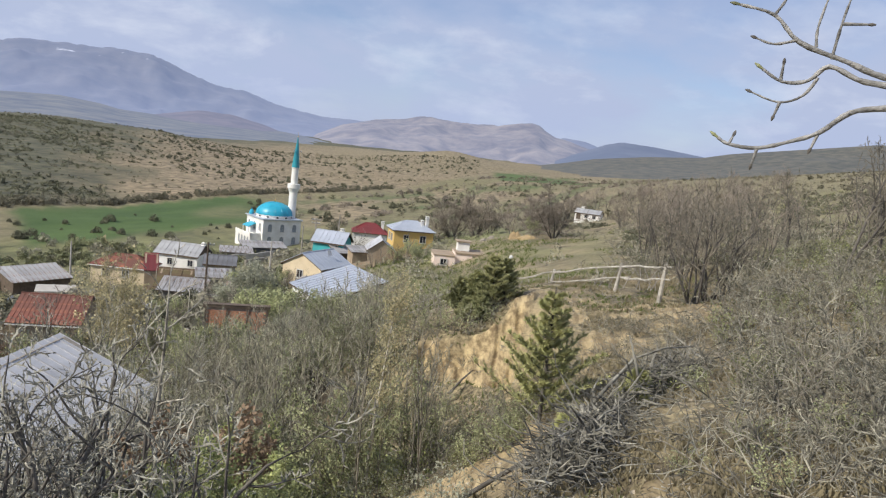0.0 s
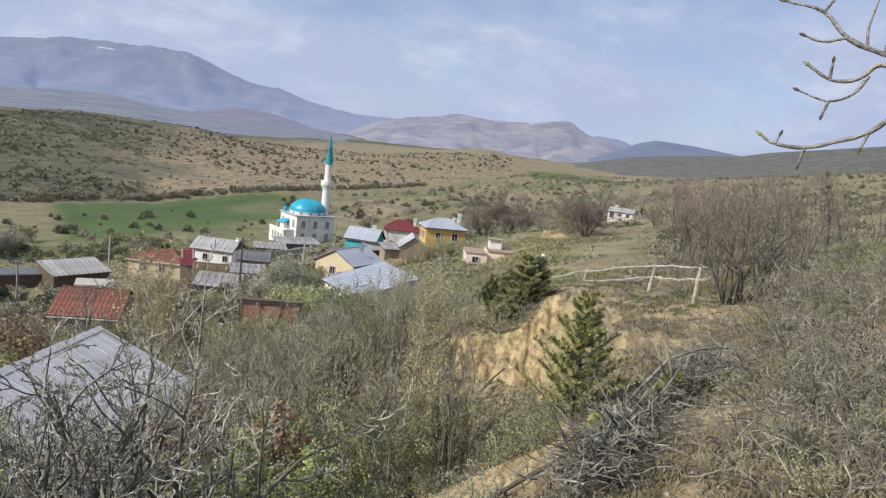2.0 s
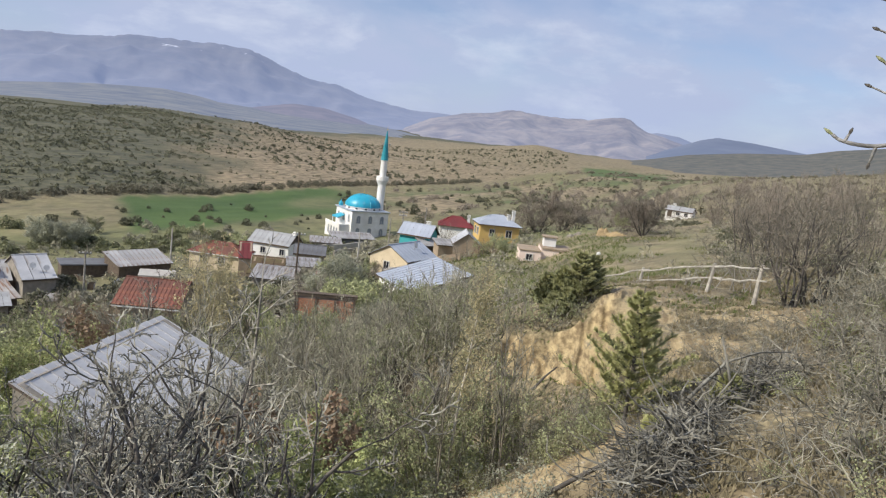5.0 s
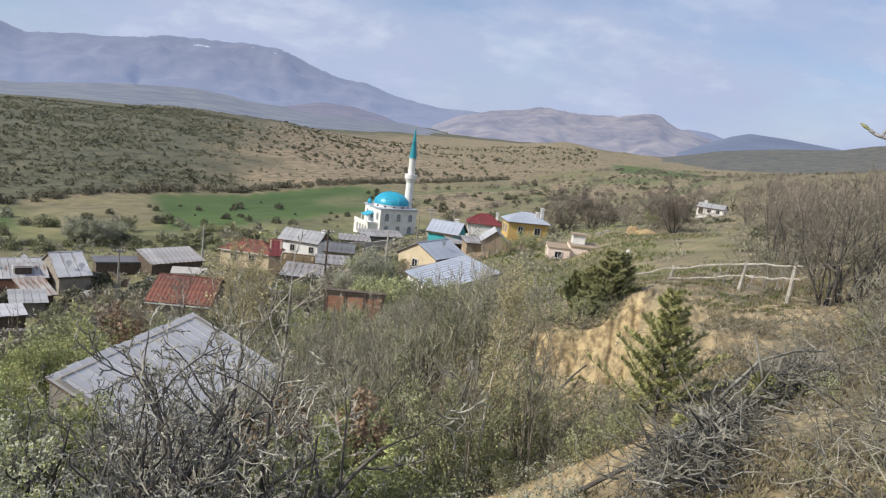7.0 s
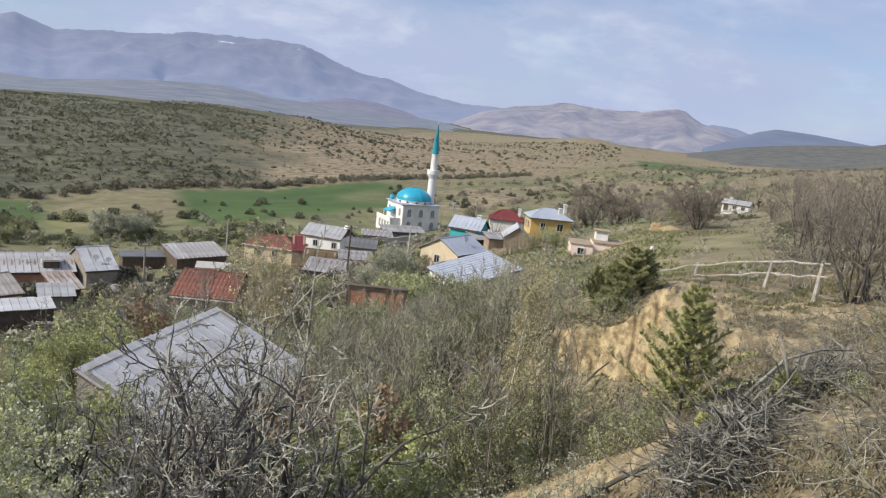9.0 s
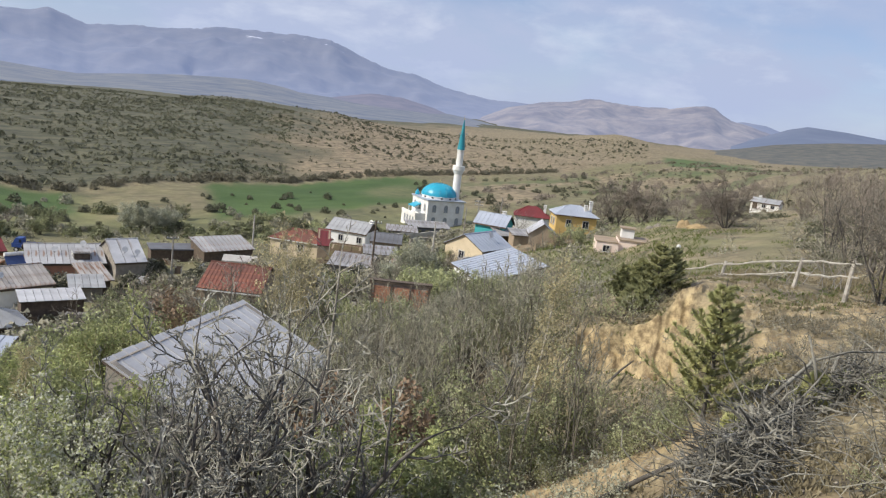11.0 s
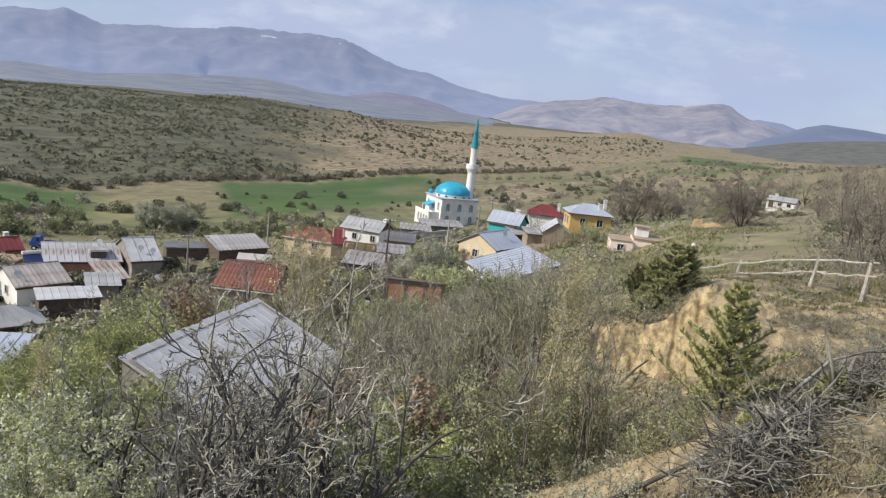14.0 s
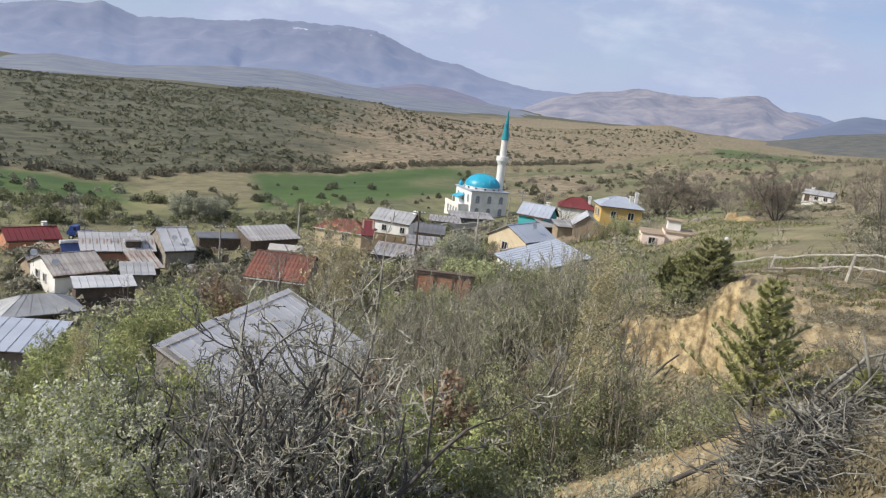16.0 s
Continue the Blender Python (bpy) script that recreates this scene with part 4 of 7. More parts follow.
# the house below the hillside, with a broad pale sheet roof
house("low house with a broad pale sheet-metal roof behind bare trees", -15.0, 29.1, 19.5, 88.3, 10.2, 4.8, 2.5, 2.05, "stone", "zinc_pale", "shed", seam=0.6, over=0.12, rib=0.03,
      wins=[("f", -2.5, 1.5, 1.0, 1.1), ("f", 2.0, 1.5, 1.0, 1.1)], doors=[("f", 0, 0.95, 2.0)])
house("house with a wide grey single-pitch sheet roof and white walls", -8.5, 62.9, 19.0, 302, 6.8, 5.2, 2.5, 1.54, "white", "blue_sheet", "shed", seam=0.6, over=0.25, rib=0.035,
      wins=[("r", -0.6, 1.5, 1.0, 1.0), ("b", -1.5, 2.2, 1.0, 1.1), ("b", 1.5, 2.2, 1.0, 1.1)])
house("cream plastered house with a blue-grey sheet roof", -14.9, 90.6, 16.2, 66, 6.3, 5.4, 2.6, 1.45, "cream", "blue_sheet", seam=0.7, over=0.2,
      wins=[("l", 0.2, 1.6, 0.7, 0.9), ("f", 0, 1.6, 0.9, 1.0)], dishes=[(0.5, -1.2, 200)])
house("small teal-walled house with a grey sheet roof", -17.6, 119.7, 15.2, -8, 4.8, 4.7, 2.4, 1.35, "teal", "blue_sheet", seam=0.7,
      wins=[("f", 1.2, 1.4, 0.8, 0.9)], chims=[(1.2, 0.8, 0.7)])
# closed, dark-coloured walls stand for the shade beneath this open roof
house("open lean-to with a dark grey roof", -15.2, 117.0, 14.9, 34, 3.4, 2.6, 1.5, 0.6, "wood_dark", "zinc_old", "shed", seam=0.7, category="shed", name="shed")
house("small grey-roofed house with a plastered gable", -9.4, 113.6, 15.9, 100, 4.6, 3.9, 2.2, 1.5, "mud", "zinc", seam=0.7, gable="mud", over=0.25)
house("low shed with a pale sheet roof beside a plastered house", -12.2, 112.6, 16.0, 24, 3.2, 2.6, 1.5, 0.4, "mud", "zinc_old", "shed", seam=0.7, category="shed", name="shed")
house("house with a red sheet hip roof and white walls", -15.0, 151.5, 12.8, 8, 6.6, 4.8, 2.9, 1.6, "white", "red_sheet", "hip", seam=0.6, chims=[(2.4, -0.6, 0.7)])
house("yellow plastered house with a grey hip roof", -6.2, 137.4, 15.3, 17, 7.2, 5.2, 3.5, 1.4, "yellow", "blue_sheet", "hip", over=0.4, seam=0.7,
      wins=[("f", -1.4, 1.9, 0.8, 1.2), ("f", 1.7, 1.9, 1.0, 1.2), ("l", -1, 1.9, 0.9, 1.2), ("l", 1, 1.9, 0.9, 1.2)], chims=[(1.7, -1.2, 0.7), (2.8, -0.3, 0.9)])
house("low white house with a grey ridge roof on the slope", 32.8, 177.0, 20.9, -20, 5.8, 4.4, 1.55, 0.75, "white", "zinc_dull", seam=2.9, over=0.2,
      wins=[("f", -0.2, 0.85, 0.7, 0.65), ("f", 1.6, 0.85, 0.7, 0.65)], doors=[("f", -2.0, 0.8, 1.35)], chims=[(-1.6, 0.4, 0.45)])
house("house under a weathered red-brown hip roof with a white eaves board", -48.0, 114.4, 8.5, 2, 8.4, 5.2, 2.7, 1.35, "cream", "red_tile", "hip", seam=0.45, eaves="white",
      wins=[("f", -2, 1.5, 0.9, 1.0), ("f", 1, 1.5, 0.9, 1.0)])
house("narrow lean-to under a bright red sheet", -41.7, 108.2, 9.5, 22, 1.8, 3.1, 2.6, 1.87, "mud", "red_sheet", "shed", seam=0.6, over=0.1, category="hut", name="hut")
house("mossy plastered outbuilding with a brown earth-grown roof", -36.2, 102.6, 9.6, 12, 4.2, 4.3, 2.0, 1.5, "mud", "moss_roof", "shed", seam=1.8, category="shed", name="shed")
# the right gable's shade is put into the gable colour
house("white-walled house with a grey roof and gables coloured dark for shade", -44.4, 129.2, 7.9, -3, 7.3, 6.1, 3.3, 1.5, "white", "zinc_dull", seam=0.9, gable="wood_dark", over=0.25,
      wins=[("f", 2.5, 2.0, 0.8, 1.0), ("f", -1.0, 2.0, 0.8, 1.0), ("r", 0, 2.0, 0.9, 1.0)], dishes=[(3.6, -0.6, 190)])
house("grey sheet-roofed barn with stone walls", -32.1, 94.4, 11.3, 8, 5.2, 3.8, 1.7, 0.79, "stone", "zinc_old", "shed", seam=0.8, category="barn", name="barn")
house("low shed with a pale slate-grey roof", -31.5, 104.6, 11.2, 20, 4.4, 3.9, 1.8, 0.41, "stone", "zinc_old", "shed", seam=0.8, category="shed", name="shed")
house("dark stone stable behind a low shed", -35.5, 121.0, 9.6, 14, 4.6, 4.4, 2.2, 1.0, "stone", "dark_sheet", seam=0.8, category="stable", name="stable")
house("house under a faded red-brown tiled roof", -37.0, 72.7, 11.9, 14, 5.8, 9.0, 2.4, 1.55, "mud", "red_tile", seam=0.4, eaves="white")
house("long shed with a ribbed grey roof", -55.8, 103.0, 8.1, 58, 8.0, 4.2, 2.0, 1.13, "wood_dark", "zinc_patch", "shed", seam=0.7, over=0.3, rib=0.04, category="shed", name="shed")
house("dark open cart shed with a flat earth roof", -62.5, 100.0, 7.4, 40, 6.0, 4.0, 2.1, 0.3, "wood_dark", "dark_sheet", "flat", over=0.2, category="shed", name="shed")
house("low outbuilding with a pale flat roof", -50.3, 98.2, 8.2, 25, 4.6, 4.0, 1.7, 0.3, "stone", "concrete", "flat", over=0.1, category="shed", name="shed")
long_house = house("long brick house with a patched grey sheet roof", -67.7, 83.6, 7.5, 44, 8.6, 9.4, 2.8, 1.37, "brick", "zinc_patch", seam=0.8, over=0.3,
      dishes=[(-1.2, -2.4, 200), (2.2, -1.0, 200)], chims=[(1.0, -3.4, 0.5)])
part("dormer", Geo().box(0.9, 2.7, -4.1, -2.6, 2.9, 4.0), "wood_dark", long_house, "dark open dormer")
part("dormer_roof", Geo().slab([(0.7, -4.3, 3.95), (2.9, -4.3, 3.95), (2.9, -2.0, 4.15), (0.7, -2.0, 4.15)], 0.06), "zinc_old", long_house)
house("wing of a house under a pale sheet roof", -61.3, 86.5, 7.9, 55, 3.8, 7.3, 2.8, 2.18, "stone", "zinc_pale", seam=1.2, over=0.2, dishes=[(-0.4, -2.4, 200), (1.0, -2.9, 200)])
rusty_house = house("white-gabled house with a rust-streaked sheet roof", -61.1, 67.8, 8.9, 64, 5.4, 6.8, 2.4, 1.4, "white", "zinc_rust", seam=0.5, over=0.25, rib=0.04,
      wins=[("l", -0.8, 1.5, 0.6, 0.8), ("l", 1.2, 1.5, 0.8, 0.8)], dishes=[(-2.2, -2.2, 200), (-3.0, 1.6, 200)])
solar_panel(rusty_house, 1.4, 2.4, 3.0)
house("old outbuilding with a weathered sheet roof beside a white-gabled house", -66.6, 70.2, 8.0, 60, 3.6, 5.0, 1.9, 1.2, "mud", "zinc_old", seam=0.6, over=0.25, category="shed", name="shed")
house("lean-to between two houses under a half-rusted sheet", -56.0, 74.0, 9.0, 58, 2.6, 3.6, 2.2, 1.0, "wood_dark", "zinc_rust", "shed", seam=0.6, category="shed", name="shed")
# the shade under the sheet is put in as dark closed walls
house("open lean-to with a pale sheet roof", *at(-39.7, 80), 10.9, 48, 5.4, 2.6, 1.5, 0.35, "wood_dark", "zinc_pale", "shed", seam=0.7, over=0.2, category="shed", name="shed")
house("grey-roofed byre between the houses", -53.9, 70.2, 9.6, 42, 3.0, 3.0, 1.9, 0.46, "stone", "zinc_dull", "shed", seam=0.8, category="byre", name="byre")
# shade under the eaves is painted in as the dark wall colour
house("long stable with a grey sheet roof, its walls coloured dark for eaves shade", -50.8, 52.8, 10.6, 57, 6.3, 4.0, 1.7, 1.04, "wood_dark", "zinc_dull", "hip", seam=1.1, over=0.35, category="stable", name="stable")
house("shed with a bluish sheet roof", -38.4, 37.0, 14.9, 24, 6.5, 4.0, 1.5, 0.5, "stone", "blue_sheet", "shed", seam=0.8, category="shed", name="shed")
house("brick house with a dark red sheet roof", -82.0, 83.8, 6.6, 60, 6.4, 4.4, 2.3, 1.1, "brick", "red_sheet", seam=0.7, chims=[(2, 0.4, 0.6)])
house("low outbuilding with a pale flat roof", -76.5, 81.0, 7.0, 20, 3.4, 3.0, 1.6, 0.3, "stone", "mud", "flat", over=0.1, category="shed", name="shed")
house("long grey-roofed outbuilding with a dark wall below the mosque", *at(-13.4, 166), 6.6, 30, 9.0, 4.5, 1.9, 0.6, "dark_sheet", "zinc_old", "shed", seam=0.9, category="outbuilding", name="outbuilding")
house("low stone shed with a grey roof below the mosque", *at(-15.3, 158), 6.8, 20, 6.0, 4.0, 1.6, 0.5, "stone", "zinc_old", "shed", seam=0.9, category="shed", name="shed")


def outcrop(label, a, r, w, h, mat, seed):
    """A weathered hump of bare earth, cut steep on one side."""
    x, y = at(a, r)
    z0 = float(gz(x, y))
    g = Geo()
    n, m = 22, 9
    for i in range(m + 1):
        t = i / m
        for k in range(n):
            ang = 2 * math.pi * k / n
            rad = w / 2 * (1.0 - 0.75 * t ** 2.2) * (1 + 0.28 * float(vnoise(math.cos(ang) * 1.7 + seed, math.sin(ang) * 1.7 + t * 2.2, seed)))
            g.v.append((x + rad * math.cos(ang), y + 0.8 * rad * math.sin(ang), z0 - 0.4 + (h + 0.4) * t + 0.12 * h * float(vnoise(ang, t * 3, seed + 1)) * (0 < i) + 0.3 * h * float(vnoise(ang * 2.3 + t, t * 7, seed + 2)) * t))
    for i in range(m):
        for k in range(n):
            k2 = (k + 1) % n
            g.f.append((i * n + k, i * n + k2, (i + 1) * n + k2, (i + 1) * n + k))
    g.f.append(tuple(m * n + k for k in range(n)))
    tagged(part("earth_outcrop", g, mat), label, "earth outcrop", "earth outcrops")


outcrop("ochre hump of bare cut earth on the grassy slope", 5.3, 109, 2.3, 0.9, "ochre_earth", 3)
outcrop("low ochre hump of bare earth in the grass", 6.4, 107, 3.4, 0.45, "ochre_earth", 5)
outcrop("low pale rock lying on the grassy slope", 3.0, 125, 1.5, 0.3, "stone", 8)
outcrop("low pale rock lying on the grassy slope", 3.6, 128, 1.7, 0.45, "stone", 9)


def pink_house():
    x, y = 1.4, 93.5
    ob = base("house", pose(x, y, 20.0, 0, 0, 6), "low unfinished pale pink building with a flat slab", "house")
    g = Geo().box(-2.6, 0.0, -2, 2, -1, 1.35).box(0.0, 3.6, -1.6, 2, -1, 1.75)
    part("wall", g, "pink", ob)
    part("slab", Geo().box(-2.7, -0.02, -2.1, 2.1, 1.35, 1.47).box(0.02, 3.75, -1.75, 2.1, 1.75, 1.88), "mud", ob)
    tower = Geo().box(-0.75, 0.75, -0.75, 0.75, 0, 1.1)
    t = part("stair_head", tower, "white", ob)
    t.location = (1.1, 0.6, 1.9)
    part("stair_head_roof", Geo().box(-0.95, 0.95, -0.95, 0.95, 1.1, 1.22), "mud", t)
    window(ob, -1.4, -2, 0.6, 0.7, 0.7, "f")


pink_house()


def mosque():
    """A domed prayer hall with a slim minaret."""
    w = 9.6
    rot = 38
    c = Vector((-41.3, 182.0, 0))
    ob = base("mosque", pose(c.x, c.y, 5.0, 0, 0, rot), "white mosque with a turquoise dome and tall slim minaret", "mosque")
    h, a, t = 7.3, w / 2, 0.4
    g = Geo().box(-a, a, -a, -a + t, -2, h).box(-a, a, a - t, a, -2, h).box(-a, -a + t, -a + t, a - t, -2, h).box(a - t, a, -a + t, a - t, -2, h)
    part("wall", g, "white", ob)
    part("cornice", Geo().box(-a - 0.35, a + 0.35, -a - 0.35, a + 0.35, h, h + 0.22), "blue_sheet", ob, "grey-blue eaves slab")
    drum = part("drum", Geo().turned([(4.3, h + 0.22), (4.3, h + 0.72), (4.45, h + 0.76), (4.45, h + 0.86)], 24), "white", ob)
    for k in range(12):
        ang = 2 * math.pi * (k + 0.5) / 12
        q = Geo().box(-0.25, 0.25, -0.05, 0.03, -0.16, 0.16)
        p = part("drum_window", q, "glass", drum)
        p.matrix_basis = pose(4.32 * math.cos(ang), 4.32 * math.sin(ang), h + 0.5, 0, 0, math.degrees(ang) + 90)
    prof = [(4.35 * math.cos(v), h + 0.86 + 2.95 * math.sin(v)) for v in np.linspace(0, math.pi / 2 - 0.02, 14)]
    dm = part("dome", Geo().turned(prof, 32), "dome", ob, "turquoise metal-clad dome", smooth=True)
    for k in range(16):
        ang = 2 * math.pi * k / 16
        pts = [(r * math.cos(ang) * 1.004, r * math.sin(ang) * 1.004, z + 0.01) for r, z in prof]
        part("dome_seam", Geo().tube(pts, [0.045] * len(pts), 3), "dome", dm)
    part("finial", Geo().turned([(0.12, h + 3.75), (0.2, h + 4.0), (0.06, h + 4.15), (0.14, h + 4.3), (0.03, h + 4.45), (0.02, h + 4.95)], 10), "gold", ob)
    for sx, sy in ((1, 1), (-1, 1)):
        q = Geo().turned([(0.55, 0), (0.55, 0.5), (0.62, 0.52), (0.5, 0.75), (0.3, 1.05), (0.05, 1.3), (0.03, 1.6)], 10)
        p = part("turret", q, "dome", ob, "small turquoise corner turret")
        p.location = (sx * (a - 0.75), sy * (a - 0.75), h + 0.2)
    # tall arched windows, two storeys on both seen sides
    for face in "flrb":
        for u in (-3.1, 0, 3.1):
            px, py = {"f": (u, -a), "b": (u, a), "l": (-a, u), "r": (a, u)}[face]
            window(ob, px, py, 5.2, 0.9, 1.3, face, arch=True, glass="glass_pale")
            if face in "fr" or u > -2:
                window(ob, px, py, 2.3, 0.9, 1.2, face, arch=True, glass="glass_pale")
    # a lower porch along the entrance side with a turquoise lean-to roof and steps
    p = part("porch", Geo().box(-a - 2.6, -a, -a + 1.0, a, -2, 3.2), "white", ob, "white porch")
    for u in (-2.6, -0.9, 0.8, 2.5):
        window(p, -a - 2.6, u, 1.9, 0.8, 1.3, "l", arch=True, glass="glass_pale")
    part("porch_parapet", Geo().box(-a - 2.7, -a - 2.5, -a + 0.9, a, 3.2, 4.0).box(-a - 2.7, -a, -a + 0.9, -a + 1.1, 3.2, 4.0), "white", p)
    part("porch_roof", Geo().slab([(-a, -0.8, 6.0), (-a, 2.4, 6.0), (-a - 2.0, 2.6, 5.2), (-a - 2.0, -1.0, 5.2)], 0.15), "dome", p, "turquoise lean-to canopy")
    for u in (-0.8, 2.3):
        part("porch_post", Geo().tube([(-a - 1.85, u, 3.2), (-a - 1.85, u, 5.2)], [0.09, 0.09], 8), "white", p)
    # the minaret behind the far corner
    tower = Vector(at(-11.55, 187)).to_3d() - c
    tower = Matrix.Rotation(radians(-rot), 3, "Z") @ tower
    mn = part("minaret", Geo().turned([(1.5, -2), (1.5, 4.6), (1.12, 6.0), (1.12, 13.6), (1.2, 13.7), (1.35, 14.0), (1.6, 14.5), (1.75, 14.6), (1.75, 15.55), (1.6, 15.55), (1.6, 14.75), (0.95, 14.75), (0.92, 19.3), (1.05, 19.4), (1.05, 19.6)], 16),
              "white", ob, "slim white minaret shaft with a balcony")
    mn.location, mn.scale = (tower.x, tower.y, 0.2), (0.86, 0.86, 1.0)
    part("spire", Geo().turned([(1.12, 19.6), (0.98, 20.3), (0.62, 23.3), (0.22, 26.0), (0.06, 26.8)], 16), "spire", mn, "pointed teal spire")
    part("spire_finial", Geo().turned([(0.05, 26.8), (0.16, 27.0), (0.05, 27.2), (0.03, 28.0)], 8), "gold", mn)
    part("balcony_rail", Geo().turned([(1.78, 15.55), (1.78, 15.62), (1.6, 15.62)], 16), "white", mn)
    for k in range(2):
        sp = part("loudspeaker", Geo().turned([(0.08, 0), (0.12, 0.2), (0.34, 0.6)], 10), "steel", mn)
        sp.matrix_basis = pose(0.62 * (1 if k else -1), -0.3, 23.5, 90, 0, 60 * (1 if k else -1))
    return ob


mosque()

# ---- plants ----
def limb(rng, p, d, length, r0, r1, segs, wander, lift):
    pts, rad = [p], [r0]
    step = length / segs
    for k in range(segs):
        d = (d + Vector(rng.normal(0, wander, 3)) + Vector((0, 0, lift))).normalized()
        p = p + d * step
        pts.append(p)
        rad.append(r0 + (r1 - r0) * (k + 1) / segs)
    return pts, rad


def grow(rng, pts, rad, level, spec, out):
    """Side shoots along a limb. spec: for each level (count, length share, angle, wander, lift, segments, first)."""
    out.append((level, pts, rad))
    if level >= len(spec):
        return
    count, share, angle, wander, lift, segs, first = spec[level]
    total = sum((pts[i + 1] - pts[i]).length for i in range(len(pts) - 1))
    turn = rng.uniform(0, 6.28)
    for k in range(count):
        t = first + (1 - first) * (k + rng.uniform(0, 1)) / count
        i = min(int(t * (len(pts) - 1)), len(pts) - 2)
        u = t * (len(pts) - 1) - i
        p = pts[i].lerp(pts[i + 1], u)
        d = (pts[i + 1] - pts[i]).normalized()
        turn += 2.4 + rng.uniform(-0.5, 0.5)
        side = d.orthogonal().normalized()
        side.rotate(Matrix.Rotation(turn, 3, d))
        ang = radians(angle * rng.uniform(0.7, 1.3))
        nd = d * math.cos(ang) + side * math.sin(ang)
        ln = total * share * rng.uniform(0.6, 1.25) * (1.15 - 0.6 * t)
        r = (rad[i] + (rad[i + 1] - rad[i]) * u) * 0.66
        q, qr = limb(rng, p, nd, ln, r, max(r * 0.35, 0.004), segs, wander, lift)
        grow(rng, q, qr, level + 1, spec, out)


def leaf(g, rng, p, size, whole=True):
    a = Vector(rng.normal(0, 1, 3)).normalized()
    b = a.orthogonal().normalized()
    b.rotate(Matrix.Rotation(rng.uniform(0, 6.28), 3, a))
    a = a * size * rng.uniform(0.6, 1.3)
    b = b * size * 0.45 * rng.uniform(0.7, 1.2)
    p = Vector(p)
    if not whole:
        g.add([tuple(p - b), tuple(p + b), tuple(p + a)], [(0, 1, 2)])
        return
    g.add([tuple(p), tuple(p + a * 0.5 + b), tuple(p + a), tuple(p + a * 0.5 - b)], [(0, 1, 2, 3)])


def plant_meshes(name, seed, stems, spec, bark, twigs, split_level=1, leaves=None, height=5.0, radius=0.09, lean=0.15, spread_out=0.0, wander=0.08, lift=0.05, segs=7, min_r=0.0):
    """The wood and the crown of one plant. leaves: list of (material, count per shoot, size, scatter, lowest level)."""
    rng = np.random.default_rng(seed)
    wood, crown, foliage = Geo(), Geo(), {}
    for s in range(stems):
        ang = 2 * math.pi * (s + rng.uniform(0, 0.6)) / stems
        out_d = Vector((math.cos(ang), math.sin(ang), 0))
        d = (Vector((0, 0, 1)) + out_d * (spread_out * rng.uniform(0.5, 1.2)) + Vector((rng.normal(0, lean), rng.normal(0, lean), 0))).normalized()
        p = out_d * (0.04 * stems if stems > 1 else 0.0) * rng.uniform(0.4, 1.2)
        ln = height * (rng.uniform(0.65, 1.0) if stems > 1 else 1.0)
        pts, rad = limb(rng, Vector((p.x, p.y, -0.25)), d, ln + 0.25, radius * (rng.uniform(0.7, 1.0) if stems > 1 else 1), radius * 0.16, segs, wander, lift)
        got = []
        grow(rng, pts, rad, 0, spec, got)
        for level, q, qr in got:
            qr = [max(r, min_r) for r in qr]
            (wood if level < split_level else crown).shoot(q, qr, 6 if level == 0 and radius > 0.05 else (4 if level <= 1 and radius > 0.05 else 3))
            for mat, count, size, scatter, low in leaves or ():
                if level >= low:
                    g = foliage.setdefault(mat, Geo())
                    for k in range(count if count >= 1 else int(rng.uniform() < count)):
                        t = rng.uniform(0.15, 1.0)
                        i = min(int(t * (len(q) - 1)), len(q) - 2)
                        pp = q[i].lerp(q[i + 1], t * (len(q) - 1) - i) + Vector(rng.normal(0, scatter, 3))
                        leaf(g, rng, pp, size, height < 2 or mat == "leaf_brown")
    made = [("trunk", wood.mesh(name + "_wood", bark, True))]
    if crown.v:
        made.append(("crown" if not foliage else "branchwork", crown.mesh(name + "_twigs", twigs)))
    for mat, g in foliage.items():
        made.append(("foliage" if "blossom" not in mat else "blossom", g.mesh(name + "_" + mat, mat)))
    return made


def plant(name, meshes, m, label, category, group=""):
    ob = base(name, m, label, category, group)
    for nm, me in meshes:
        part(nm, me, None, ob)
    return ob


def stand(x, y, turn=0.0, size=1.0, sink=0.05, tall=1.0):
    return pose(x, y, float(gz(x, y)) - sink, 0, 0, turn) @ Matrix.Diagonal((size, size, size * tall, 1))


BARE_SPEC = [(8, 0.50, 42, 0.16, 0.06, 5, 0.22), (6, 0.42, 45, 0.2, 0.05, 3, 0.15), (3, 0.48, 45, 0.22, 0.03, 1, 0.15)]
THICK_SPEC = [(8, 0.42, 26, 0.12, 0.16, 3, 0.2), (5, 0.44, 42, 0.2, 0.07, 1, 0.15), (2, 0.6, 42, 0.2, 0.05, 1, 0.2)]
SHRUB_SPEC = [(7, 0.5, 46, 0.32, 0.02, 3, 0.12), (3, 0.45, 52, 0.25, 0.0, 1, 0.12)]
FAR_SPEC = [(9, 0.5, 42, 0.15, 0.08, 2, 0.15), (8, 0.45, 45, 0.2, 0.05, 1, 0.1)]

KINDS = {}
LOW_SPEC = [(6, 0.5, 42, 0.2, 0.05, 2, 0.1), (3, 0.55, 45, 0.25, 0.05, 1, 0.1)]


def kind_of(key, count, label, category, name, **spec):
    KINDS[key] = [plant_meshes(key, 100 + 17 * k + sum(map(ord, key)), **spec) for k in range(count)], label, category, name


